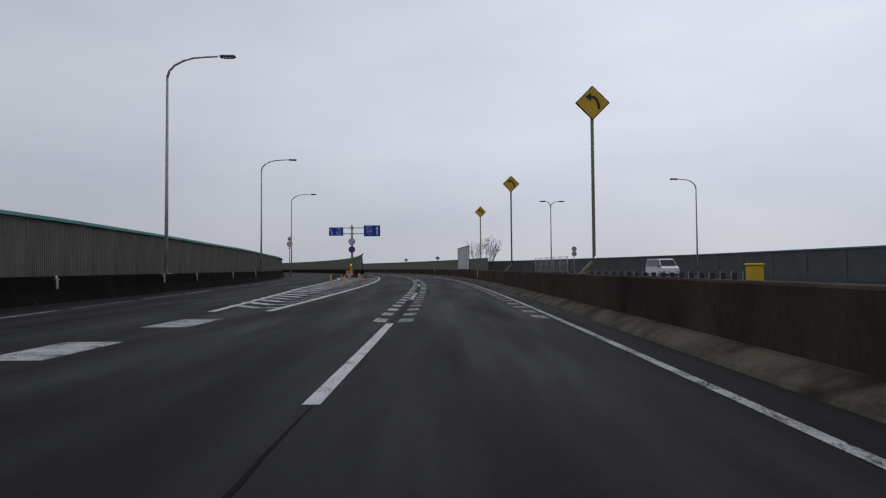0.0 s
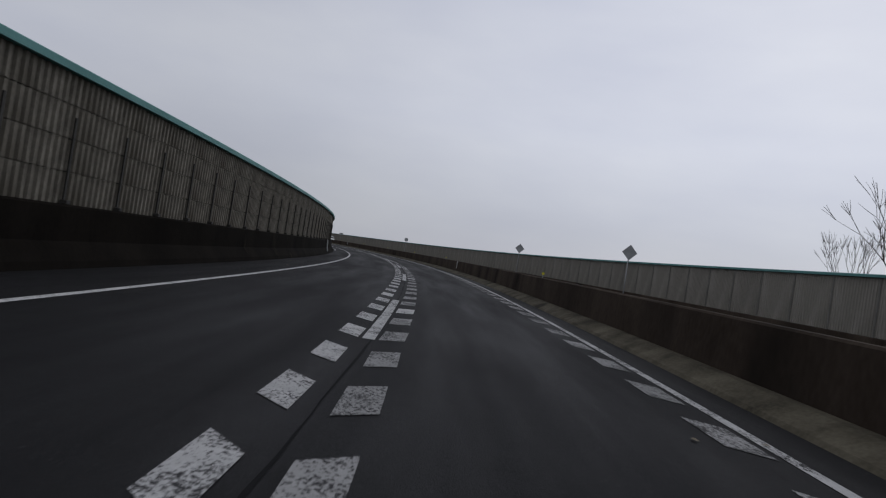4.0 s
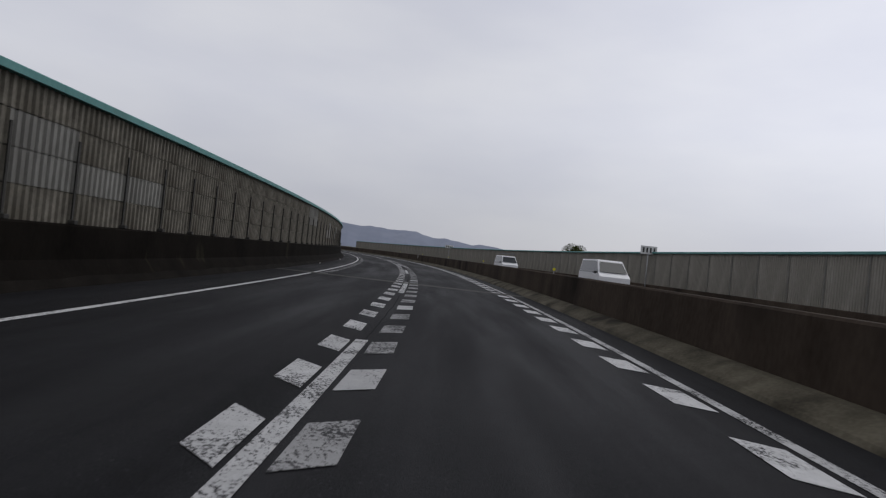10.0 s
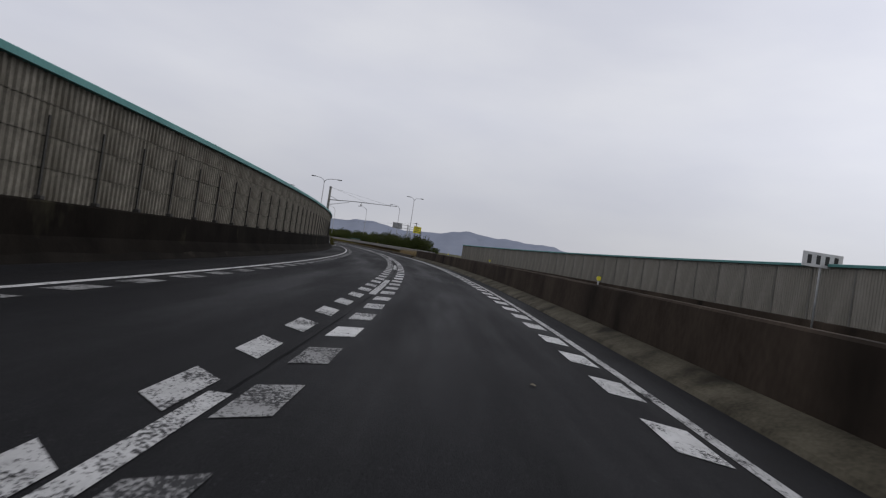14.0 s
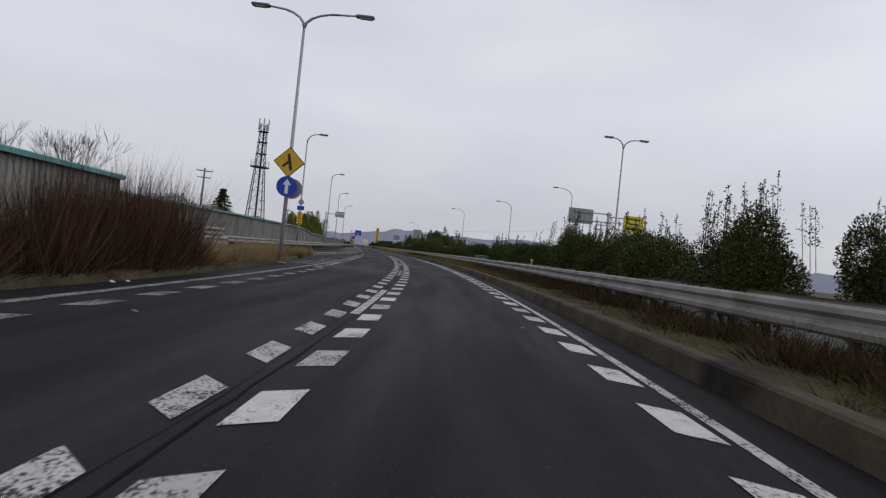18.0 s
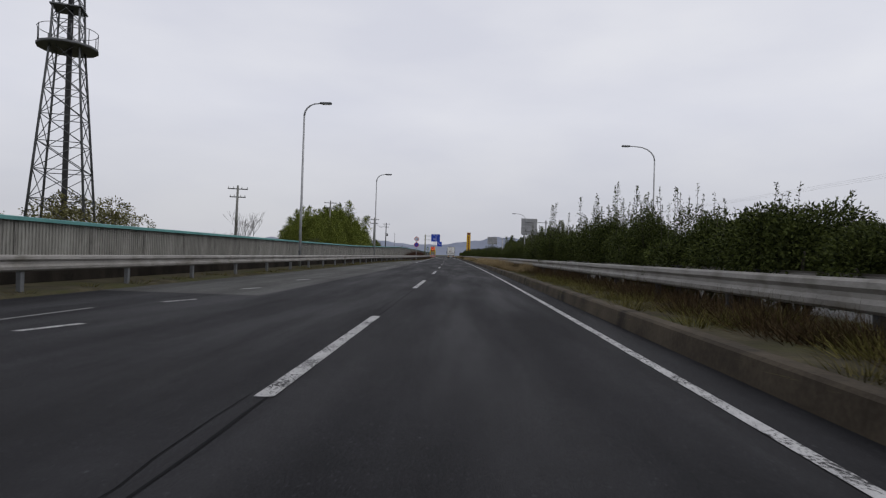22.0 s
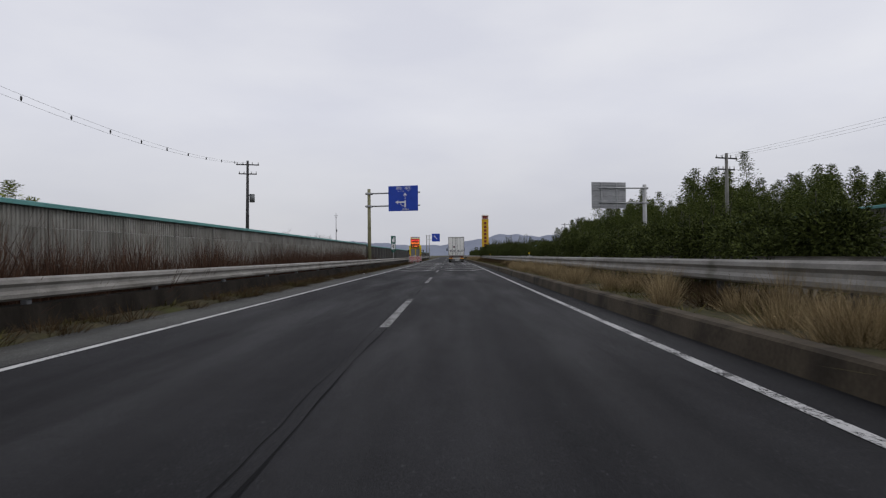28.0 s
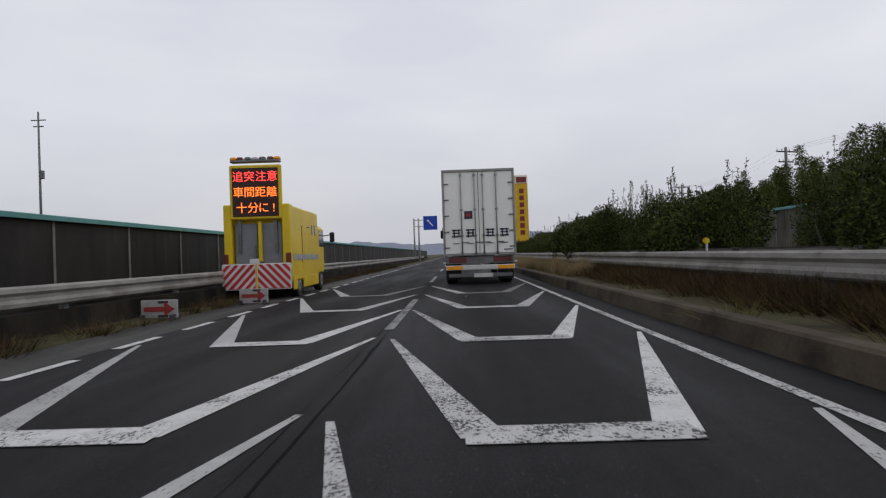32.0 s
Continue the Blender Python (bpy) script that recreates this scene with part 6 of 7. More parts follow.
def car(s, n, rz, van, label, colour=None):
    """A small car or van built from a side outline; its front looks along y."""
    ob = thing("van" if van else "car", label, "van" if van else "car", s, n, -0.005, rz, group="oncoming traffic")
    L, W, H = (3.4, 1.48, 1.74) if van else (4.3, 1.70, 1.48)
    if van:
        low = [(-L / 2, 0.28), (L / 2, 0.28), (L / 2, 0.95), (L / 2 - 0.28, 1.12), (-L / 2 + 0.02, 1.12)]
        up = [(-L / 2 + 0.03, 1.10), (L / 2 - 0.28, 1.10), (L / 2 - 0.85, H - 0.06), (L / 2 - 1.0, H), (-L / 2 + 0.12, H), (-L / 2 + 0.06, H - 0.08)]
    else:
        low = [(-L / 2, 0.30), (L / 2, 0.30), (L / 2 + 0.02, 0.62), (L / 2 - 0.15, 0.80), (0.95, 0.93), (-L / 2 + 0.25, 0.96), (-L / 2 - 0.02, 0.80)]
        up = [(-L / 2 + 0.45, 0.94), (0.98, 0.92), (0.25, H - 0.05), (0.05, H), (-1.0, H - 0.02), (-1.2, H - 0.07)]

    def loft(poly, w0, w1):
        b = Build()
        k = len(poly)
        zc = [z for _, z in poly]
        lo, hi = min(zc), max(zc)
        for sx in (-1, 1):
            for y, z in poly:
                b.v.append((sx * (w0 + (w1 - w0) * (z - lo) / (hi - lo)) / 2, y, z))
        b.f = [tuple(range(k)), tuple(range(2 * k - 1, k - 1, -1))] + [(i, k + i, k + (i + 1) % k, (i + 1) % k) for i in range(k)]
        b.smooth = [False] * len(b.f)
        return b
    mt = colour or CAR_WHITE
    bd = part("body", loft(low, W, W * 0.97), mt, ob)
    part("cabin", loft(up, W * 0.97, W * 0.80), mt, bd)
    shr = [(y * 0.93 + 0.0, 1.0 + (z - 1.0) * 0.88 + 0.02) for y, z in up]
    part("side_glass", loft(shr, W * 1.0, W * 0.845), GLASS, bd)
    part("windscreen", Build().add([(-W * 0.44, up[1][0] - 0.02, up[1][1] + 0.06), (W * 0.44, up[1][0] - 0.02, up[1][1] + 0.06), (W * 0.37, up[2][0] + 0.06, up[2][1] - 0.05), (-W * 0.37, up[2][0] + 0.06, up[2][1] - 0.05)], [(0, 1, 2, 3)]), GLASS, bd,
         m=T(0, 0.03, 0.01))
    for x in (-1, 1):
        part("headlamp", Build().box((x * W * 0.36, L / 2 - 0.02, 0.68), (0.28, 0.10, 0.16), 0.03), LENS, bd)
        part("mirror", Build().box((x * (W / 2 + 0.06), up[1][0] - 0.25, 1.12), (0.14, 0.08, 0.12), 0.03), BLACK, bd)
    part("bumper", Build().box((0, L / 2 + 0.01, 0.42), (W * 0.9, 0.10, 0.18), 0.03), BLACK, bd)
    for y in (-L * 0.32, L * 0.32):
        for x in (-W / 2 + 0.10, W / 2 - 0.10):
            wheel(ob, x, y, 0.29, 0.2)
    return ob


car(50.0, 20.6, 180, True, "small white van on the opposite carriageway")
car(244.0, 9.5, 180, True, "white boxy van on the opposite carriageway")
car(627.5, 13.0, 180, False, "white car beyond the median guard rail")
lt = car(269.5, 10.0, 180, True, "white light truck with a ladder rack on the opposite carriageway")
part("ladder_rack", Build().box((0.0, -0.4, 1.92), (1.2, 0.05, 0.05)).box((0, 0.5, 1.92), (1.2, 0.05, 0.05)).box((-0.4, 0.0, 1.98), (0.06, 2.4, 0.06)).box((0.1, 0.0, 1.98), (0.06, 2.4, 0.06))
     .box((-0.5, -0.4, 1.82), (0.04, 0.04, 0.2)).box((0.5, -0.4, 1.82), (0.04, 0.04, 0.2)), STEEL, lt)

# ---- plants ----
def leaf_material(name, dark, light, rough=0.75):
    m = bpy.data.materials.new(name)
    m.use_nodes = True
    nt = m.node_tree
    b = nt.nodes["Principled BSDF"]
    geo = nt.nodes.new("ShaderNodeNewGeometry")
    mix = nt.nodes.new("ShaderNodeMixRGB")
    mix.inputs[1].default_value, mix.inputs[2].default_value = (*dark, 1), (*light, 1)
    nt.links.new(geo.outputs["Random Per Island"], mix.inputs[0])
    nt.links.new(mix.outputs[0], b.inputs["Base Color"])
    b.inputs["Roughness"].default_value = rough
    b.inputs["Specular IOR Level"].default_value = 0.1
    return m


LEAF = leaf_material("evergreen_leaves", (0.011, 0.017, 0.005), (0.092, 0.112, 0.028))
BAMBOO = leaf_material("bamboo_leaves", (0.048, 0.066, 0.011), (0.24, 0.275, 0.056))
# darker green copy of the bamboo leaves for the right bank
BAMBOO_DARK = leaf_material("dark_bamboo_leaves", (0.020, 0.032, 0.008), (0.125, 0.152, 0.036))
CEDAR = leaf_material("cedar_needles", (0.008, 0.016, 0.008), (0.028, 0.042, 0.018))
AUTUMN = leaf_material("yellowing_leaves", (0.060, 0.058, 0.022), (0.19, 0.18, 0.075))
REED = leaf_material("dry_grass", (0.17, 0.125, 0.065), (0.42, 0.33, 0.19), 0.9)
DEAD = leaf_material("dead_weeds", (0.030, 0.016, 0.011), (0.115, 0.066, 0.044), 0.9)
GRASS = leaf_material("winter_grass_blades", (0.042, 0.040, 0.012), (0.15, 0.13, 0.045), 0.9)
OLIVE_GRASS = leaf_material("olive_grass", (0.050, 0.047, 0.012), (0.20, 0.18, 0.055), 0.9)
UNDER = leaf_material("dark_weeds", (0.026, 0.017, 0.009), (0.095, 0.064, 0.032), 0.9)
BARK = surface("bark", (0.035, 0.030, 0.024), (0.09, 0.08, 0.065), 4, 0.9, 0.5, 30)
CULM = surface("bamboo_culm", (0.07, 0.085, 0.03), (0.13, 0.14, 0.06), 4, 0.6, 0.1, 30)


def leaves(points, directions, size, rng, long=2.4, droop=0.3):
    """Small folded leaves at points; a Build of one quad each."""
    b = Build()
    n = len(points)
    d = directions + rng.normal(0, 0.55, (n, 3)) + np.array((0, 0, -droop))
    d /= np.linalg.norm(d, axis=1)[:, None] + 1e-9
    u = np.cross(d, rng.normal(0, 1, (n, 3)))
    u /= np.linalg.norm(u, axis=1)[:, None] + 1e-9
    sz = size * rng.uniform(0.6, 1.35, n)[:, None]
    p0, p2 = points, points + d * sz * long
    mid = points + d * sz * long * 0.45
    v = np.stack([p0, mid + u * sz * 0.5, p2, mid - u * sz * 0.5], 1).reshape(-1, 3)
    b.v = [tuple(x) for x in v.tolist()]
    b.f = [(4 * i, 4 * i + 1, 4 * i + 2, 4 * i + 3) for i in range(n)]
    b.smooth = [False] * n
    return b


def in_blob(rng, c, r, n):
    q = rng.normal(0, 1, (n, 3))
    q /= np.linalg.norm(q, axis=1)[:, None]
    rad = rng.uniform(0.25, 1.0, n) ** 0.45
    return np.array(c) + q * rad[:, None] * np.array(r), q


def shrub_mesh(seed, h, w, shoots, top=1.12, leafy=55, loose=0.08):
    """Crown and stem of an evergreen shrub with upright leafy shoots on top."""
    rng = np.random.default_rng(seed)
    P, D = [], []
    for _ in range(9):
        c = (rng.uniform(-0.32, 0.32) * w, rng.uniform(-0.32, 0.32) * w, rng.uniform(0.28, 0.62) * h)
        p, q = in_blob(rng, c, (w * rng.uniform(0.22, 0.36), w * rng.uniform(0.22, 0.36), h * rng.uniform(0.2, 0.32)), 2700)
        P.append(p)
        D.append(q)
    stem = Build()
    for _ in range(5):
        a = rng.uniform(0, 6.28)
        stem.tube([(0.1 * math.cos(a), 0.1 * math.sin(a), 0), (0.3 * w * math.cos(a), 0.3 * w * math.sin(a), h * 0.5)], [0.05, 0.02], 5)
    for _ in range(shoots):
        x, y = rng.uniform(-0.36, 0.36, 2) * w
        z0, z1 = h * 0.62, h * rng.uniform(0.82, top)
        count = int(leafy * max(1.0, (z1 - z0) / 1.1))
        t = rng.uniform(0, 1, count)
        p = np.stack([x + rng.normal(0, loose, count) * (1.15 - t) + 0.15 * t, y + rng.normal(0, loose, count) * (1.15 - t), z0 + (z1 - z0) * t], 1)
        P.append(p)
        D.append(np.tile((0.0, 0.0, 0.55), (count, 1)) + rng.normal(0, 0.6, (count, 3)))
        stem.tube([(x, y, z0 - 0.5), (x + 0.15, y, z1)], [0.010, 0.005], 4)
    P, D = np.concatenate(P), np.concatenate(D)
    P[:, 2] = np.maximum(P[:, 2], 0.05)
    return leaves(P, D, 0.033, rng, 2.3, 0.15).mesh("crown", LEAF), stem.mesh("stem", BARK)


SHRUBS = [shrub_mesh(11 + i, h, w, k) for i, (h, w, k) in enumerate(((2.3, 2.3, 4), (2.7, 2.6, 9), (3.3, 2.7, 14), (2.0, 2.0, 3), (3.0, 2.4, 18)))]
SHRUBS.append(shrub_mesh(29, 2.9, 2.5, 15, 1.34, 110, 0.12))


def put_plant(name, label, cat, meshes, m, group=""):
    ob = new(name)
    ob.matrix_basis = m
    tagged(ob, label, cat, group)
    for nm, me in meshes:
        part(nm, me, None, ob)
    return ob


rng = random.Random(5)
BARE_SPANS = ((569, 637), (650.6, 658.8))
s = 452.0
while s < 745:
    hh = lerp(s, (452, 2.1), (461, 2.2), (466, 2.5), (474, 2.85), (480, 3.15), (484, 2.8), (490, 2.75), (496, 2.9), (502, 2.8), (510, 2.2), (520, 2.2), (528, 2.15), (540, 2.2), (548, 2.6),
              (556, 2.6), (562, 2.5), (567, 2.15), (600, 2.1), (608, 2.1), (622, 2.2), (636, 2.6), (645, 2.75), (652, 2.7), (658, 2.8), (664, 2.7), (671, 3.2), (680, 2.6), (700, 2.3))
    i = rng.randrange(5) if hh > 2.4 else rng.choice((0, 1, 3))
    if 476 < s < 483 or 487 < s < 493:
        i = 5
    base = (2.3, 2.7, 3.3, 2.0, 3.0, 2.9)[i]
    k = hh / base * rng.uniform(0.86, 1.14)
    if not any(a < s < c for a, c in BARE_SPANS) and rng.random() > lerp(s, (452, 0.05), (516.4, 0.05), (516.8, 0.95), (520.6, 0.95), (521.2, 0.2), (560, 0.2), (566, 0.1), (598, 0.1), (602, 0.9), (616, 0.9), (618, 0.25), (650, 0.1), (745, 0.12)):
        m = stand(s, 7.75 + rng.uniform(-0.25, 0.45), 0.10, rng.uniform(0, 360)) @ Matrix.Diagonal((k * 0.95, k * 0.95, k, 1))
        put_plant("shrub", "dark evergreen shrub with upright shoots in the median", "shrub", (("stem", SHRUBS[i][1]), ("crown", SHRUBS[i][0])), m, "median shrubs")
    s += lerp(s, (452, 2.1), (505, 2.0), (515, 2.6), (558, 2.4), (562, 1.75), (602, 1.75), (606, 2.3)) * rng.uniform(0.8, 1.25)
for s, n, i, k, w in ((373.4, 7.8, 4, 0.92, 0.7), (376.2, 7.8, 2, 0.98, 0.9), (378.4, 7.9, 4, 0.95, 0.8), (380.3, 7.8, 4, 0.88, 0.6), (383.3, 7.8, 2, 0.88, 0.85), (385.2, 7.9, 4, 0.96, 0.9), (389.0, 7.8, 1, 0.98, 0.95), (391.1, 7.9, 2, 0.84, 0.9), (393.2, 7.8, 1, 1.02, 0.95),
                      (395.2, 7.8, 4, 0.93, 0.95), (397.2, 7.9, 1, 1.06, 0.95), (399.0, 7.8, 2, 0.90, 0.8), (441.3, 7.8, 5, 0.92, 0.9), (443.4, 7.9, 4, 1.0, 0.95), (445.6, 7.8, 3, 1.02, 1.05), (448.2, 7.9, 5, 0.86, 0.7), (447.6, 7.8, 3, 1.0, 1.0), (449.6, 7.8, 0, 0.92, 1.05), (451.4, 7.8, 3, 1.08, 1.0),
                      (400.9, 7.8, 2, 1.04, 0.85), (406.0, 7.8, 1, 0.94, 0.74), (410.6, 7.8, 0, 1.08, 0.9), (413.2, 8.0, 1, 0.92, 0.9), (415.6, 7.8, 1, 0.98, 0.9), (418.2, 8.0, 4, 0.90, 0.9), (420.1, 7.9, 4, 0.92, 0.8), (439.4, 7.8, 3, 1.05, 1.1),
                      (521.8, 7.8, 1, 0.88, 0.72), (578.4, 7.8, 3, 1.12, 0.95), (580.0, 7.9, 0, 0.98, 0.95), (581.7, 7.8, 3, 1.10, 1), (583.5, 7.8, 1, 0.86, 1), (585.4, 7.9, 3, 1.18, 1), (587.2, 7.8, 0, 1.02, 1), (589.0, 7.8, 3, 1.10, 1), (591.2, 7.9, 0, 0.92, 1), (593.2, 7.8, 3, 1.07, 0.95), (595.1, 7.9, 0, 1.00, 0.95), (597.0, 7.8, 3, 1.16, 0.95), (598.9, 7.8, 0, 0.95, 0.95), (600.8, 7.9, 3, 1.07, 0.95), (602.7, 7.8, 1, 0.86, 0.95), (604.6, 7.8, 3, 1.10, 0.95), (606.5, 7.8, 0, 0.93, 0.95), (608.4, 7.9, 3, 1.04, 0.95), (610.4, 7.8, 0, 0.97, 0.95),
                      (620.5, 7.8, 1, 0.84, 1), (625.7, 7.9, 4, 0.90, 1), (631.0, 7.8, 0, 1.08, 1), (633.2, 8.0, 1, 1.02, 1), (635.6, 7.8, 2, 0.88, 1), (653.0, 7.9, 2, 0.78, 0.85), (651.2, 7.8, 4, 0.92, 0.9), (658.5, 7.8, 1, 1.07, 0.82)):
    put_plant("shrub", "dark evergreen shrub with upright shoots in the median", "shrub", (("stem", SHRUBS[i][1]), ("crown", SHRUBS[i][0])), stand(s, n, 0.10, s * 53) @ Matrix.Diagonal((k * w, k * w, k, 1)), "median shrubs")


def bamboo_mesh(seed, h, mat):
    """Culms with feathery tops that lean over."""
    rg = np.random.default_rng(seed)
    culms = []
    P, D = [], []
    for _ in range(6):
        x, y = rg.uniform(-1.9, 1.9, 2)
        lean = rg.uniform(-0.9, 0.9, 2)
        hh = h * rg.uniform(0.72, 1.12)
        f = lambda t: np.array((x + lean[0] * t * t, y + lean[1] * t * t, hh * t))
        culms.append(Build().tube([f(t) for t in (0, 0.3, 0.6, 0.85, 1.0)], [0.045, 0.04, 0.03, 0.015, 0.006], 5).mesh("culm", CULM))
        n = 2100
        t = 0.12 + 0.90 * rg.uniform(0, 1, n) ** 0.85
        c = np.stack([x + lean[0] * t * t, y + lean[1] * t * t, hh * t], 1)
        spread = (0.13 + 1.45 * (1.03 - t) ** 0.8)[:, None]
        q = rg.normal(0, 1, (n, 3)) * np.array((0.55, 0.55, 0.28))
        P.append(c + q * spread)
        D.append(q + np.array((0, 0, 0.25)))
    return leaves(np.concatenate(P), np.concatenate(D), 0.062, rg, 3.2, 0.25).mesh("crown", mat), culms


def broadleaf_mesh(seed, h, w, mat, count=1000, size=0.085):
    rg = np.random.default_rng(seed)
    stem = Build()
    stem.tube([(0, 0, 0), (0.1, 0, h * 0.3), (0, 0.1, h * 0.62)], [0.16, 0.12, 0.06], 7)
    P, D = [], []
    for _ in range(10):
        a, rr = rg.uniform(0, 6.28), rg.uniform(0.1, 0.34) * w
        c = (rr * math.cos(a), rr * math.sin(a), h * rg.uniform(0.42, 0.86))
        stem.tube([(0, 0, h * 0.28), (c[0] * 0.6, c[1] * 0.6, c[2] * 0.8), c], [0.06, 0.04, 0.015], 5)
        p, q = in_blob(rg, c, (w * 0.24, w * 0.24, h * 0.17), count)
        P.append(p)
        D.append(q)
    return leaves(np.concatenate(P), np.concatenate(D), size, rg, 2.0, 0.2).mesh("crown", mat), stem.mesh("trunk", BARK)


def cedar_mesh(seed, h):
    rg = np.random.default_rng(seed)
    stem = Build().tube([(0, 0, 0), (0, 0, h * 0.98)], [0.2, 0.02], 7)
    P, D = [], []
    for i in range(16):
        z = h * (0.12 + 0.88 * i / 16)
        r = 0.33 * h * (1 - i / 16.2) ** 0.9
        for _ in range(16):
            a = rg.uniform(0, 6.28)
            t = rg.uniform(0.1, 1, 34)
            P.append(np.stack([math.cos(a) * r * t + rg.normal(0, 0.07, 34), math.sin(a) * r * t + rg.normal(0, 0.07, 34), z - 0.25 * r * t + rg.normal(0, 0.09, 34)], 1))
            D.append(np.tile((math.cos(a), math.sin(a), -0.2), (34, 1)))
    return leaves(np.concatenate(P), np.concatenate(D), 0.10, rg, 2.6, 0.1).mesh("crown", CEDAR), stem.mesh("trunk", BARK)


def bare_mesh(seed, h, spread=0.5, depth=4):
    rg = random.Random(seed)
    b = Build()

    def grow(p, d, ln, r, k):
        q = p + d * ln
        b.tube([p, (p + q) / 2 + Vector((rg.uniform(-0.05, 0.05) * ln, rg.uniform(-0.05, 0.05) * ln, 0)), q], [r, r * 0.8, r * 0.6], 5, caps=False)
        if k:
            for _ in range(rg.choice((2, 3, 3))):
                nd = (d + Vector((rg.uniform(-1, 1) * spread, rg.uniform(-1, 1) * spread, rg.uniform(-0.1, 0.45)))).normalized()
                grow(q, nd, ln * rg.uniform(0.6, 0.85), max(r * 0.55, 0.008), k - 1)
    for _ in range(3):
        grow(Vector((rg.uniform(-0.4, 0.4), rg.uniform(-0.4, 0.4), 0)), Vector((rg.uniform(-0.25, 0.25), rg.uniform(-0.25, 0.25), 1)).normalized(), h * 0.30, 0.05, depth)
    return b.mesh("boughs", BARK)


BAMBOOS = [bamboo_mesh(40 + i, h, BAMBOO) for i, h in enumerate((8.0, 9.5, 7.0))]
DARK_BAMBOOS = [bamboo_mesh(46 + i, h, BAMBOO_DARK) for i, h in enumerate((8.0, 9.5, 7.0))]
BROAD = [broadleaf_mesh(60 + i, h, w, LEAF) for i, (h, w) in enumerate(((6.0, 5.0), (7.5, 6.0)))]
PALE = broadleaf_mesh(70, 4.2, 5.0, AUTUMN, 420, 0.075)
CED = cedar_mesh(80, 8.6)
BARE = [bare_mesh(90 + i, h, sp) for i, (h, sp) in enumerate(((5.6, 0.55), (6.5, 0.4)))]

rng = random.Random(8)
# thicket on the left
for i in range(80):
    u, v = rng.random(), rng.random()
    s, n = 540 + 50 * u ** 1.25, -15.5 - 8 * v
    h = lerp(s, (540, 3.0), (543, 5.4), (549, 8.6), (553, 9.2), (559, 7.5), (570, 5.8), (590, 3.9)) * rng.uniform(0.80, 1.06) * (0.94 + 0.12 * v)
    j = rng.randrange(3)
    k = h / (8.0, 9.5, 7.0)[j]
    put_plant("bamboo", "clump of green bamboo behind the low noise wall", "bamboo", [("culm", c) for c in BAMBOOS[j][1]] + [("crown", BAMBOOS[j][0])], stand(s, n, -0.08, rng.uniform(0, 360)) @ Matrix.Diagonal((max(k, 0.7) * 1.1, max(k, 0.7) * 1.1, k, 1)), "left bamboo thicket")
# wooded bank on the right
rng = random.Random(88)
for i in range(135):
    s, n = rng.uniform(588, 712), rng.uniform(20.5, 36)
    peak = lerp(s, (588, 0.66), (596, 0.78), (620, 0.78), (634, 0.86), (640, 1.12), (646, 1.12), (654, 0.88), (668, 0.84), (680, 0.95), (690, 0.80), (712, 0.5)) * lerp(n, (20, 0.68), (24, 0.86), (28, 1.04), (36, 1.26))
    if rng.random() < 0.75:
        j = rng.randrange(3)
        k = peak * 8.0 / (8.0, 9.5, 7.0)[j] * rng.uniform(0.85, 1.1)
        put_plant("bamboo", "clump of green bamboo on the wooded bank", "bamboo", [("culm", c) for c in DARK_BAMBOOS[j][1]] + [("crown", DARK_BAMBOOS[j][0])], stand(s, n, -0.08, rng.uniform(0, 360)) @ Matrix.Diagonal((k * 1.2, k * 1.2, k, 1)), "right wooded bank")
    else:
        j = rng.randrange(2)
        k = peak * 7.0 / (6.0, 7.5)[j] * rng.uniform(0.8, 1.05)
        put_plant("tree", "dark broadleaf tree on the wooded bank", "tree", (("trunk", BROAD[j][1]), ("crown", BROAD[j][0])), stand(s, n, -0.08, rng.uniform(0, 360)) @ Matrix.Diagonal((k, k, k, 1)), "right wooded bank")
# round tree crown showing over the far noise wall of the viaduct
put_plant("tree", "round dark tree crown rising over the far noise wall", "tree", (("trunk", BROAD[0][1]), ("crown", BROAD[0][0])), stand(301.9, 30.5, -0.08, 40) @ Matrix.Diagonal((0.9, 0.9, 0.85, 1)))
put_plant("tree", "round dark tree crown rising over the far noise wall", "tree", (("trunk", BROAD[1][1]), ("crown", BROAD[1][0])), stand(302.9, 31.6, -0.08, 130) @ Matrix.Diagonal((0.72, 0.72, 0.67, 1)))
# trees behind the opposite carriageway in the middle stretch
for i in range(84):
    s, n = rng.uniform(439, 592), rng.uniform(20.5, 31)
    if abs(s - 456) < 4 or abs(s - 477) < 4 or abs(s - 505) < 4:
        continue
    k = rng.uniform(0.46, 0.70)
    j = rng.randrange(2)
    put_plant("tree", "low dark tree beyond the opposite carriageway", "tree", (("trunk", BROAD[j][1]), ("crown", BROAD[j][0])), stand(s, n, -1.0, rng.uniform(0, 360)) @ Matrix.Diagonal((k * 1.25, k * 1.25, k, 1)), "trees beyond the opposite lanes")
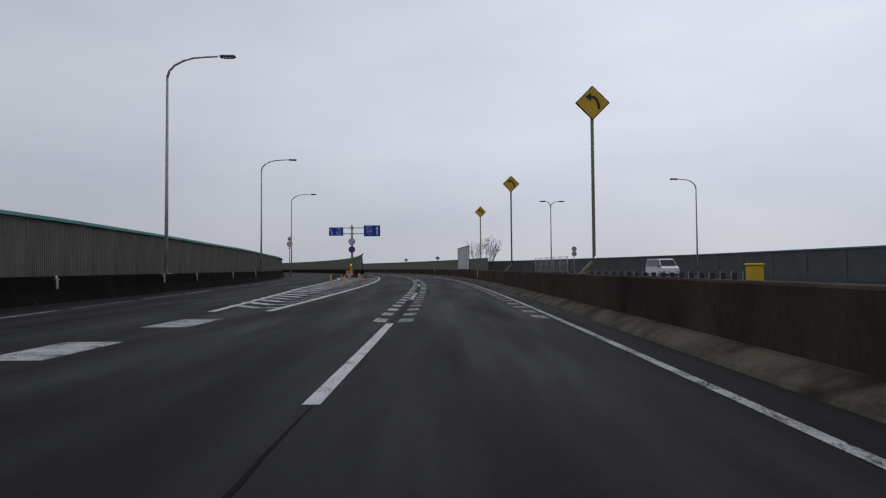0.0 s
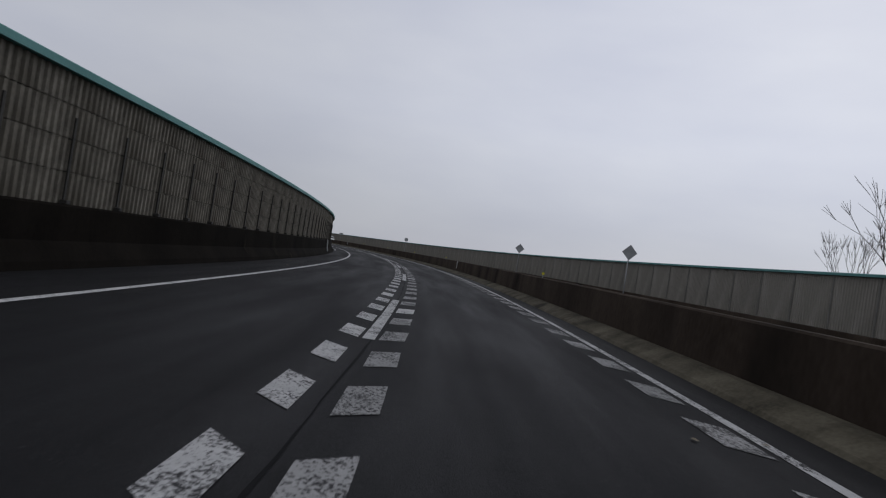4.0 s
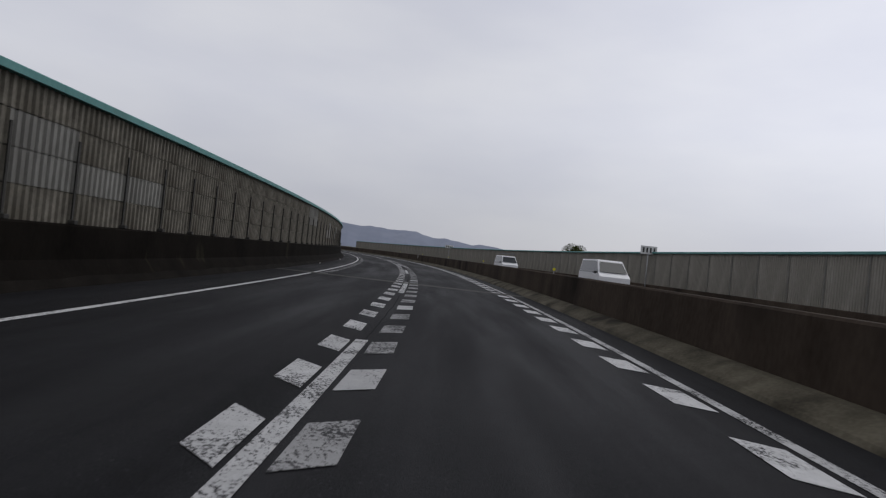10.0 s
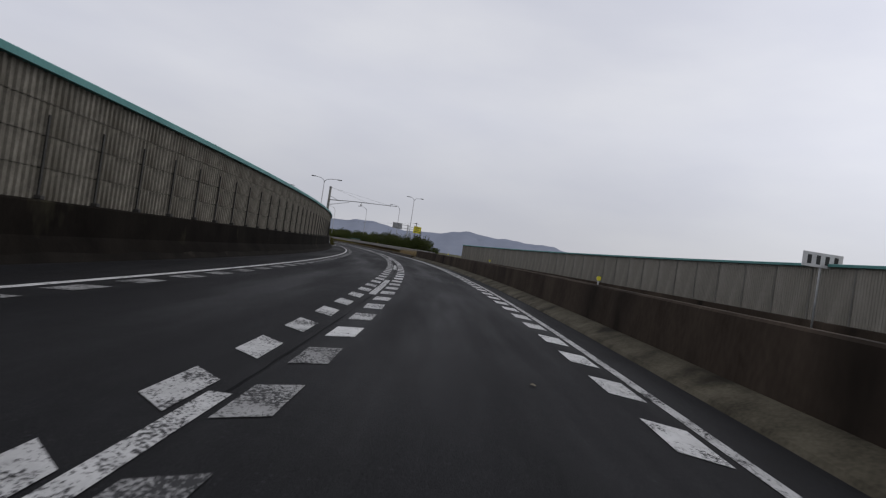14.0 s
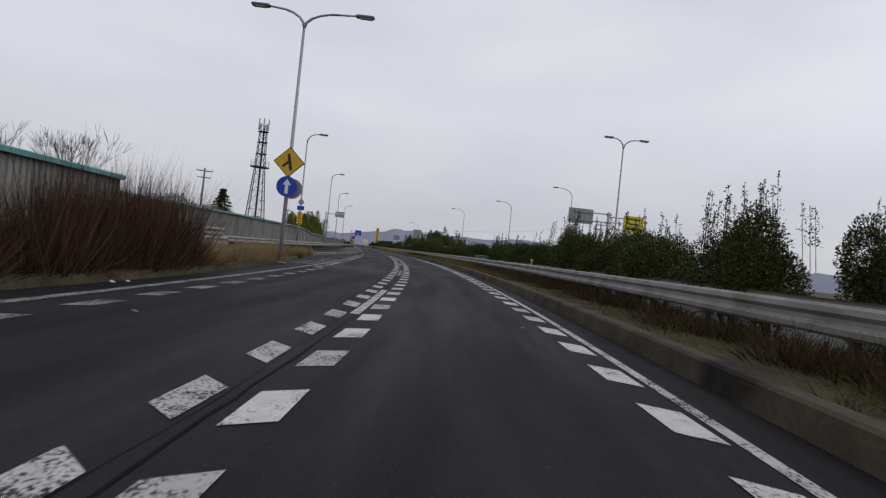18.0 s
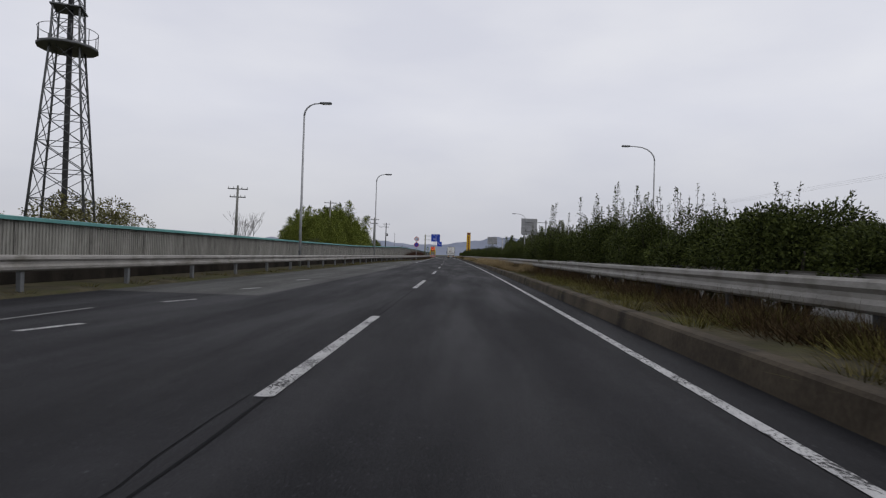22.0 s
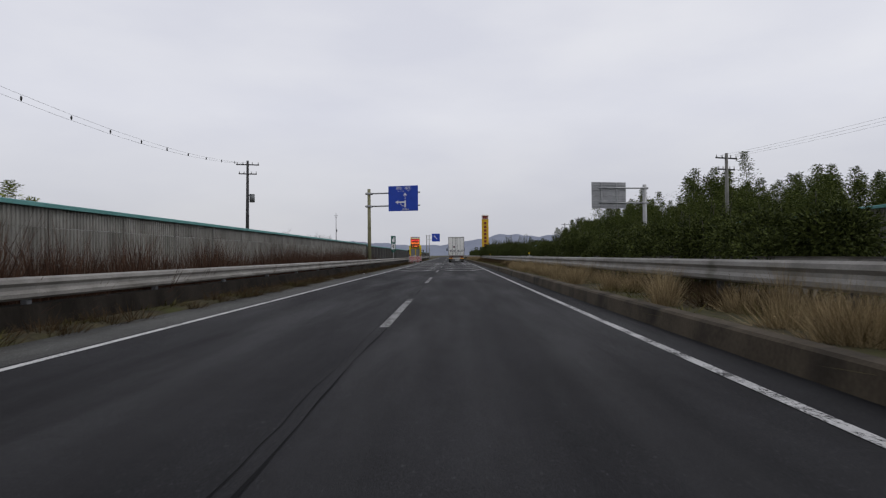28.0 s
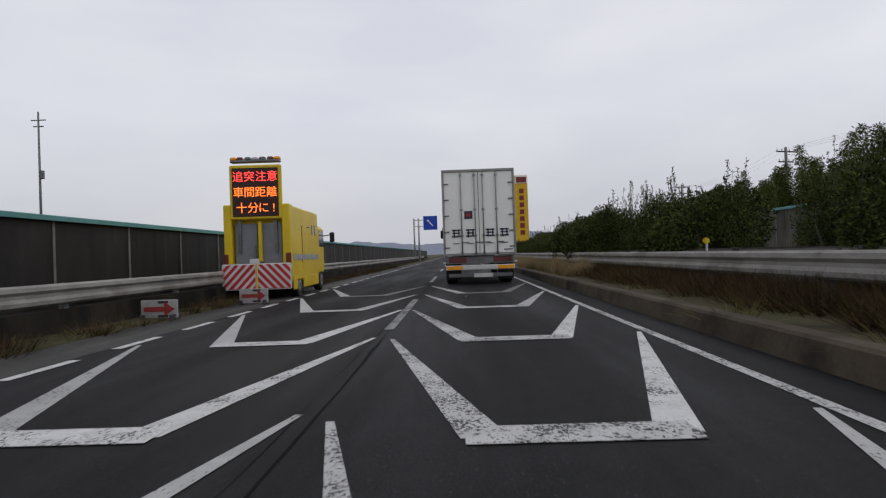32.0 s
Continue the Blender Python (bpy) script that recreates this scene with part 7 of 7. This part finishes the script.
# far trees ahead
for i in range(30):
    s = rng.uniform(740, 900)
    n = rng.choice((rng.uniform(11, 30), rng.uniform(16, 40)))
    j = rng.randrange(2)
    k = rng.uniform(0.5, 0.85)
    put_plant("tree", "far dark tree by the road ahead", "tree", (("trunk", BROAD[j][1]), ("crown", BROAD[j][0])), stand(s, n, -0.08, rng.uniform(0, 360)) @ Matrix.Diagonal((k, k, k, 1)), "far trees")
put_plant("cedar", "dark conical cedar behind the low noise wall", "tree", (("trunk", CED[1]), ("crown", CED[0])), stand(478.5, -27.6, -0.08) @ Matrix.Diagonal((1.2, 1.2, 0.98, 1)))
for s, n, k in ((484, -26, 1.0), (489, -23.5, 1.1), (496, -24, 1.15), (473.4, -28.7, 1.3), (469.5, -29.5, 1.15), (466, -31.5, 1.45), (476.5, -33, 1.3), (463, -33, 1.3)):
    put_plant("tree", "pale yellowing small tree behind the low noise wall", "tree", (("trunk", PALE[1]), ("crown", PALE[0])), stand(s, n, -0.08, s * 7) @ Matrix.Diagonal((k, k, k, 1)), "yellowing trees")
for s, n, j, k in ((398, -14.5, 0, 0.95), (403, -16.5, 1, 0.9), (394, -15.5, 0, 0.85), (104.0, 18.2, 1, 1.15), (109.0, 17.4, 0, 1.2), (113, 18.5, 1, 0.85), (101.0, 17.6, 0, 0.95), (106.0, 18.6, 1, 1.0),
                   (625, -11.5, 0, 0.62), (628.5, -12.5, 1, 0.6), (632, -11.8, 0, 0.55), (543, -17, 1, 0.6), (600, -13, 0, 0.5),
                   (509.5, -18.6, 0, 0.92), (511.0, -19.4, 1, 0.7), (498.5, -17.5, 0, 0.46), (500.5, -18.2, 1, 0.42), (502.5, -17.8, 0, 0.48), (505.0, -18.3, 1, 0.44), (614.0, -12.2, 1, 0.55), (535.5, -18.0, 0, 0.6)):
    put_plant("bare_tree", "leafless thin-branched tree behind the noise wall", "tree", (("bough", BARE[j]),), stand(s, n, -0.08, s * 31) @ Matrix.Diagonal((k, k, k, 1)), "leafless trees")


def blades(spots, h, w, mat, per, lean, seed):
    """Upright tapered blades round spots (s, n, z, radius, height factor)."""
    rg = np.random.default_rng(seed)
    b = Build()
    V = []
    for s, n, z, r, k in spots:
        c = np.array(at(s, n, z))
        off = rg.normal(0, r * 0.5, (per, 2))
        p = c + np.concatenate([off, np.zeros((per, 1))], 1)
        hh = h * k * rg.uniform(0.45, 1.15, per) * np.clip(1.1 - 0.55 * (off ** 2).sum(1) / (r * r), 0.3, 1.1)
        d = rg.normal(0, lean * 0.7, (per, 2)) * hh[:, None] + off * 0.8
        a = rg.uniform(0, 6.28, per)
        u = np.stack([np.cos(a), np.sin(a), np.zeros(per)], 1) * w
        tip = p + np.concatenate([d, hh[:, None]], 1)
        V.append(np.stack([p - u, p + u, tip], 1))
    v = np.concatenate(V).reshape(-1, 3)
    b.v = [tuple(x) for x in v.tolist()]
    b.f = [(3 * i, 3 * i + 1, 3 * i + 2) for i in range(len(b.v) // 3)]
    b.smooth = [False] * len(b.f)
    return b


rng = random.Random(21)
spots = []
for i in range(260):
    s = rng.choice((rng.uniform(363, 372), rng.uniform(486, 545), rng.uniform(500, 540), rng.uniform(500, 540), rng.uniform(560, 620), rng.uniform(663, 700), rng.uniform(672, 700)))
    spots.append((s, rng.uniform(4.7, 6.0), 0.17, rng.uniform(0.2, 0.38), rng.uniform(0.7, 1.15)))
for i in range(44):
    spots.append((rng.uniform(508, 532), rng.choice((4.75, 4.95, 5.5)) + rng.uniform(-0.15, 0.15), 0.17, rng.uniform(0.28, 0.46), rng.uniform(0.8, 1.35)))
setting("dry_grass", blades(spots, 0.62, 0.0045, REED, 560, 0.42, 3), REED, "tufts of tall dry straw-coloured grass in the median", "grass", "stuff")
spots = [(rng.uniform(362, 760), rng.uniform(4.5, 6.9), 0.17, 0.5, rng.uniform(0.4, 1.0)) for i in range(700)]
setting("median_grass", blades(spots, 0.30, 0.008, GRASS, 60, 0.4, 4), GRASS, "short winter grass of the median strip", "grass", "stuff")
spots = [(s, rng.uniform(5.5, 7.3), 0.15, 0.5, rng.uniform(0.5, 1.1)) for s in (rng.choice((rng.uniform(362, 760), rng.uniform(540, 664), rng.uniform(640, 664))) for i in range(760))]
for i in range(420):
    spots.append((rng.uniform(362, 560), rng.uniform(5.5, 6.9), 0.15, 0.55, rng.uniform(0.7, 1.15)))
setting("dead_weeds", blades(spots, 0.52, 0.009, UNDER, 130, 0.55, 14), UNDER, "dark dead weeds under the median guard rail", "weeds", "stuff")
spots = [(s, rng.uniform(4.7, 6.7), 0.15, 0.5, rng.uniform(0.6, 1.1) * lerp(s, (400, 0.6), (424, 1.0), (448, 1.0), (470, 0.6))) for s in (rng.choice((rng.uniform(398, 480), rng.uniform(418, 450))) for i in range(330))]
setting("olive_grass", blades(spots, 0.46, 0.008, OLIVE_GRASS, 150, 0.5, 17), OLIVE_GRASS, "tall olive-green grass of the median strip", "grass", "stuff")
spots = [(s, lerp(s, (386, -5.4), (409, -5.95)) + rng.uniform(-0.5, 0.4), 0.12, rng.uniform(0.25, 0.5), rng.uniform(0.7, 1.1)) for s in (rng.uniform(387, 399) for i in range(24))]
spots += [(s + rng.uniform(-0.25, 0.25), n + rng.uniform(-0.25, 0.25), 0.10, 0.24, rng.uniform(0.7, 1.0)) for s, n in ((400.4, -6.1), (402.0, -6.1), (403.0, -5.95), (404.6, -5.7), (408.6, -5.7)) for i in range(3)]
setting("dry_grass", blades(spots, 0.66, 0.006, REED, 800, 0.52, 5), REED, "tufts of dry grass on the joining nose", "grass", "stuff")
spots = [(s, rng.uniform(-5.8, -5.0), 0.12, 0.6, rng.uniform(0.6, 1.1) * lerp(s, (373, 0.45), (379, 0.65), (383, 1.15), (387, 1.2))) for s in (rng.uniform(373, 387) for i in range(56))]
setting("dead_weeds", blades(spots, 1.85, 0.010, DEAD, 260, 0.30, 6), DEAD, "thicket of dead reddish-brown weeds at the viaduct end", "weeds", "stuff")
spots = [(rng.uniform(366.5, 372), rng.uniform(-5.3, -4.7), 0.05, 0.4, rng.uniform(0.6, 1.0)) for i in range(14)]
setting("yellow_weeds", blades(spots, 1.05, 0.009, GRASS, 260, 0.35, 7), GRASS, "yellowish weeds at the foot of the mast", "weeds", "stuff")
spots = []
for i in range(250):
    s = rng.uniform(562, 630)
    spots.append((s, rail_left(s) - rng.uniform(0.5, 2.0), 0.08, 0.45, rng.uniform(0.5, 1.15) * lerp(s, (562, 0.5), (575, 1.0), (622, 1.0), (630, 0.35))))
setting("dead_weeds", blades(spots, 1.5, 0.012, DEAD, 190, 0.30, 8), DEAD, "dead brown weeds between the guard rail and the noise wall", "weeds", "stuff")
spots = []
for i in range(460):
    s = rng.uniform(410, 760)
    spots.append((s, pave_left(s) - rng.uniform(0.05, 0.9), 0.05, 0.45, rng.uniform(0.4, 1.0)))
setting("verge_grass", blades(spots, 0.20, 0.008, GRASS, 50, 0.4, 9), GRASS, "short winter grass along the left verge", "grass", "stuff")
spots = [(s, pave_left(s) - rng.uniform(0.0, 0.35), 0.0, 0.35, rng.uniform(0.4, 1.1)) for s in (rng.uniform(556, 700) for i in range(330))]
setting("dead_weeds", blades(spots, 0.34, 0.007, UNDER, 90, 0.5, 19), UNDER, "low dark weeds along the foot of the left guard rail", "weeds", "stuff")
spots = [(rng.uniform(77.3, 84), rng.uniform(-8.8, -5.3), 0.13, 0.4, rng.uniform(0.6, 1.1)) for i in range(60)]
setting("nose_grass", blades(spots, 0.22, 0.008, GRASS, 60, 0.4, 10), GRASS, "winter grass of the exit nose", "grass", "stuff")


# ---- poles, wires, tower, far hills ----
def utility_pole(s, n, h, rz=0.0, box=False, label="concrete power pole with crossarms and insulators", lean=0.0):
    ob = thing("utility_pole", label, "power pole", s, n, -0.08, rz, group="power poles")
    part("pole", Build().tube([(0, 0, 0), (lean * 0.5, 0, h * 0.5), (lean, 0, h)], [0.17, 0.14, 0.10], 10), POLE_CONCRETE if not box else DARK, ob)
    for z, w in ((h - 0.35, 1.9), (h - 1.15, 1.5)):
        arm = part("crossarm", Build().box((lean, 0, z), (w, 0.09, 0.09), 0.01), DARK, ob)
        for x in (-w * 0.46, -w * 0.2, w * 0.2, w * 0.46):
            part("insulator", Build().tube([(x + lean, 0, z + 0.04), (x + lean, 0, z + 0.24)], [0.045, 0.03], 8), PLASTIC_WHITE, arm)
    if box:
        part("transformer", Build().tube([(0.45, 0, h - 3.6), (0.45, 0, h - 2.9)], 0.22, 12), LAMP_GREY, ob)
        part("bracket", Build().box((0.2, 0, h - 3.0), (0.5, 0.08, 0.08)), DARK, ob)
    return ob


POLES = [(447.7, -23.3, 8.4, 0), (511.0, -20.3, 7.4, 0), (546.7, -18.1, 9.15, 0), (573.0, -14.3, 8.2, 0), (619.0, -16.7, 9.55, 1)]
for s, n, h, bx in POLES:
    utility_pole(s, n, h, 15, bool(bx), lean=0.1)
for s, n, h in ((560.0, 26.9, 8.8), (610.0, 20.5, 8.2), (648.0, 38.0, 12.0), (690.0, 27.0, 8.6), (470.0, 36.0, 9.0), (720, 30, 9)):
    utility_pole(s, n, h, 20, label="power pole with crossarms beyond the opposite carriageway")
for a, c in zip(POLES[2:], POLES[3:]):
    p, q = at(a[0], a[1], a[2] - 0.3), at(c[0], c[1], c[2] - 0.3)
    span = new("power_line")
    tagged(span, "sagging power line with small marker spools", "power line", "power lines")
    for k in (-0.5, 0.5):
        off = Vector((0.3 * k, 0.6 * k, 0))
        pts = [p.lerp(q, t) + off - Vector((0, 0, 1.3 * 4 * t * (1 - t))) for t in (i / 12 for i in range(13))]
        part("wire", Build().tube(pts, 0.005, 4), DARK, span)
    for i in range(1, 14):
        t = i / 14
        c0 = p.lerp(q, t) - Vector((0, 0, 1.3 * 4 * t * (1 - t)))
        part("spool", Build().tube([c0 - Vector((0, 0, 0.10)), c0, c0 + Vector((0, 0, 0.10))], [0.02, 0.045, 0.02], 6), DARK, span)
for (s0, n0, z0), (s1, n1, z1) in (((560.0, 26.9, 8.5), (610.0, 20.5, 7.9)), ((470, 36, 8.7), (560.0, 26.9, 8.5)), ((648, 38, 11.7), (690, 27, 8.3)), ((690, 27, 8.3), (720, 30, 8.7))):
    span = new("power_line")
    tagged(span, "sagging power lines beyond the opposite carriageway", "power line", "power lines")
    p, q = at(s0, n0, z0), at(s1, n1, z1)
    for k in (-0.7, 0.0, 0.7):
        pts = [p.lerp(q, t) + Vector((0.3 * k, k, 0)) - Vector((0, 0, 3.2 * t * (1 - t))) for t in (i / 10 for i in range(11))]
        part("wire", Build().tube(pts, 0.005, 4), DARK, span)

# lattice mast with aerials
TOWER = surface("tower_steel", (0.08, 0.085, 0.09), (0.15, 0.155, 0.16), 2, 0.6, 0.05, 20, metal=0.3)
ob = thing("radio_tower", "tall lattice radio mast with a platform and panel aerials", "tower", 490.0, -24.0, -0.08, 20)
def half(z):
    return lerp(z, (0, 1.75), (13.7, 0.82), (22.0, 0.55))
legs = [(1, 1), (1, -1), (-1, -1), (-1, 1)]
for x, y in legs:
    part("leg", Build().tube([(x * half(z), y * half(z), z) for z in (0, 13.7, 22.0)], [0.09, 0.07, 0.05], 6), TOWER, ob)
z = 0.0
while z < 21.5:
    step = lerp(z, (0, 2.0), (22, 1.1))
    z2 = min(z + step, 22)
    for i in range(4):
        (x0, y0), (x1, y1) = legs[i], legs[(i + 1) % 4]
        b = Build()
        b.tube([(x0 * half(z), y0 * half(z), z), (x1 * half(z2), y1 * half(z2), z2)], 0.03, 4)
        b.tube([(x1 * half(z), y1 * half(z), z), (x0 * half(z2), y0 * half(z2), z2)], 0.03, 4)
        b.tube([(x0 * half(z2), y0 * half(z2), z2), (x1 * half(z2), y1 * half(z2), z2)], 0.03, 4)
        part("brace", b, TOWER, ob)
    z = z2
pf = part("platform", Build().tube([(0, 0, 13.62), (0, 0, 13.78)], 1.75, 14), TOWER, ob, "round working platform")
for i in range(10):
    a = 2 * math.pi * i / 10
    part("rail_post", Build().tube([(1.7 * math.cos(a), 1.7 * math.sin(a), 13.78), (1.7 * math.cos(a), 1.7 * math.sin(a), 14.8)], 0.025, 4), TOWER, pf)
part("rail", Build().tube([(1.7 * math.cos(2 * math.pi * i / 20), 1.7 * math.sin(2 * math.pi * i / 20), 14.8) for i in range(21)], 0.025, 4), TOWER, pf)
part("ladder", Build().box((0.1, 0, 11), (0.3, 0.2, 21.5)), DARK, ob)
for z, r in ((16.2, 0.9), (18.4, 0.85), (20.4, 0.9)):
    part("ring", Build().box((0, 0, z), (2 * r, 2 * r, 0.10), 0.02), TOWER, ob)
for i in range(6):
    a = 2 * math.pi * i / 6 + 0.3
    x, y = 1.0 * math.cos(a), 1.0 * math.sin(a)
    an = part("aerial", Build().box((x, y, 21.8), (0.22, 0.22, 2.0), 0.04), PLASTIC_WHITE, ob, "pale panel aerial")
    part("bracket", Build().tube([(x * 0.5, y * 0.5, 21.3), (x, y, 21.3)], 0.03, 4), TOWER, an)

# low sheds beyond the opposite lanes
SHED = surface("shed_wall", (0.20, 0.18, 0.155), (0.30, 0.275, 0.24), 1.5, 0.85, 0.1, 12, stain=(0.15, 0.13, 0.11), stretch=(1, 1, 0.3))
for s, n, w, d, h in ((545.0, 24.0, 6.0, 9.0, 3.0),):
    ob = thing("shed", "low tan shed with a pale green roof edge", "shed", s, n, -0.08)
    wl = part("wall", Build().box((0, 0, h / 2), (w, d, h), 0.02), SHED, ob)
    for i in range(7):
        part("rib", Build().box((-w / 2 + w * (i + 0.5) / 7, -d / 2 - 0.02, h / 2), (0.05, 0.04, h - 0.1)), SHED, wl)
    part("roof", Build().box((0, 0, h + 0.08), (w + 0.4, d + 0.4, 0.16), 0.03), TEAL, ob, "pale green roof edge")

# far wooded hills, their haze put into the colour
def ridge(azimuths, dist, label, seed, ragged):
    b = Build()
    rg = random.Random(seed)
    n = 220
    a0, a1 = azimuths[0][0], azimuths[-1][0]
    cx, cy = -200.0, 250.0
    for i in range(n + 1):
        az = a0 + (a1 - a0) * i / n
        e = lerp(az, *azimuths)
        e += ragged * (noise.noise(Vector((az * 0.35, seed, 0))) + 0.5 * noise.noise(Vector((az * 1.1, seed, 3)))) * min(1, e)
        x, y = cx - math.sin(radians(az)) * dist, cy + math.cos(radians(az)) * dist
        h = max(0.0, dist * math.tan(radians(e)))
        dx, dy = -math.sin(radians(az)), math.cos(radians(az))
        for f, up in ((0.0, -5.0), (0.08, 0.35 * h), (0.2, 0.75 * h), (0.34, h), (0.6, h * 0.6)):
            j = rg.uniform(-0.06, 0.06) * h if 0 < f < 0.34 else 0
            b.v.append((x + dx * dist * f * 0.4, y + dy * dist * f * 0.4, up * (1 + f * 0.4) + j))
    for i in range(n):
        for j in range(4):
            p = i * 5 + j
            b.f.append((p, p + 5, p + 6, p + 1))
    b.smooth = [True] * len(b.f)
    return setting("hills", b, HILL, label, "hills")


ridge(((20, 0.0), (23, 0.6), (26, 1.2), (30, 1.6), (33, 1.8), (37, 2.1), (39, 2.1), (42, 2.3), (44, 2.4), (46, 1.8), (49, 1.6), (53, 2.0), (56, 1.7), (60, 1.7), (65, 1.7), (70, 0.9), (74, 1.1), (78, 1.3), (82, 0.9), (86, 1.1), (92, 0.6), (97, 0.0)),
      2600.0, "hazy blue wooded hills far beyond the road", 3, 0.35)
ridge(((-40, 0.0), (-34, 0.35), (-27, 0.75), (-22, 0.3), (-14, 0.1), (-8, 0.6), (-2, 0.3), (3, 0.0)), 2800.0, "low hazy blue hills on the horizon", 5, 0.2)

# thin aerial mast behind the dark wall
ob = thing("aerial_mast", "thin steel mast with small crossbars behind the wall", "mast", 670.5, -18.6, -0.08)
part("pole", Build().tube([(0, 0, 0), (0, 0, 4.5), (0, 0, 8.6)], [0.07, 0.06, 0.04], 8), LAMP_GREY, ob)
for z, w in ((8.2, 0.7), (7.9, 0.5)):
    part("crossbar", Build().box((0, 0, z), (w, 0.05, 0.05), 0.008), LAMP_GREY, ob)
part("box", Build().box((0.12, 0, 5.6), (0.16, 0.14, 0.4), 0.02), LAMP_GREY, ob)

# litter and dead leaves on the road and its edges
LITTER = surface("litter", (0.45, 0.45, 0.43), (0.7, 0.7, 0.68), 8, 0.8, 0.1, 40)
LEAFLET = surface("dead_leaf", (0.12, 0.10, 0.07), (0.25, 0.21, 0.15), 8, 0.8, 0.1, 40)
rng = random.Random(33)
SCRAPS = [(rng.uniform(358, 384), rng.uniform(-4.75, -4.0), 1) for i in range(14)] + [(475.5, 0.14, 0), (474.4, 1.1, 0), (433.0, -4.6, 1), (566, -4.1, 1), (604, -4.4, 1)]
SCRAPS += [(rng.uniform(150, 300), rng.uniform(-4.80, -4.62), 1) for i in range(16)]
SCRAPS += [(rng.uniform(90, 660), rng.uniform(-4.6, 4.0), 0) for i in range(46)]
for s, n, white in SCRAPS:
    ob = thing("litter_scrap" if white else "dead_leaf", "crumpled white litter on the road edge" if white else "small curled dead leaf on the asphalt", "litter", s, n, 0.012, rng.uniform(0, 360), group="litter")
    k = rng.uniform(0.05, 0.11) if white else rng.uniform(0.025, 0.05)
    b = Build().add([(-k, -k * 0.6, 0), (k, -k * 0.5, 0), (k * 0.8, k * 0.7, k * 0.3), (-k * 0.7, k * 0.6, 0.004), (0, 0, k * 0.6)], [(0, 1, 4), (1, 2, 4), (2, 3, 4), (3, 0, 4), (0, 3, 2, 1)])
    part("scrap" if white else "blade", b, LITTER if white else LEAFLET, ob)
# yellow roadside markers on the median guard rail
for s in (403.0, 612.0, 633.5, 656.1, 676.5):
    ob = thing("delineator", "round yellow marker on a short stem by the median guard rail", "delineator", s, 6.75, 0.10, group="median delineators")
    part("stem", Build().tube([(0, 0, 0.02), (0, 0, 1.03)], 0.022, 8), GALV, ob)
    part("rim", Build().disc(0.075, 0.03, 18), YELLOW, ob, "yellow rim", T(0, 0, 1.1))
    part("reflector", Build().disc(0.05, 0.012, 14), bpy.data.materials["reflector_yellow"], ob, "pale yellow reflector", T(0, -0.022, 1.1))
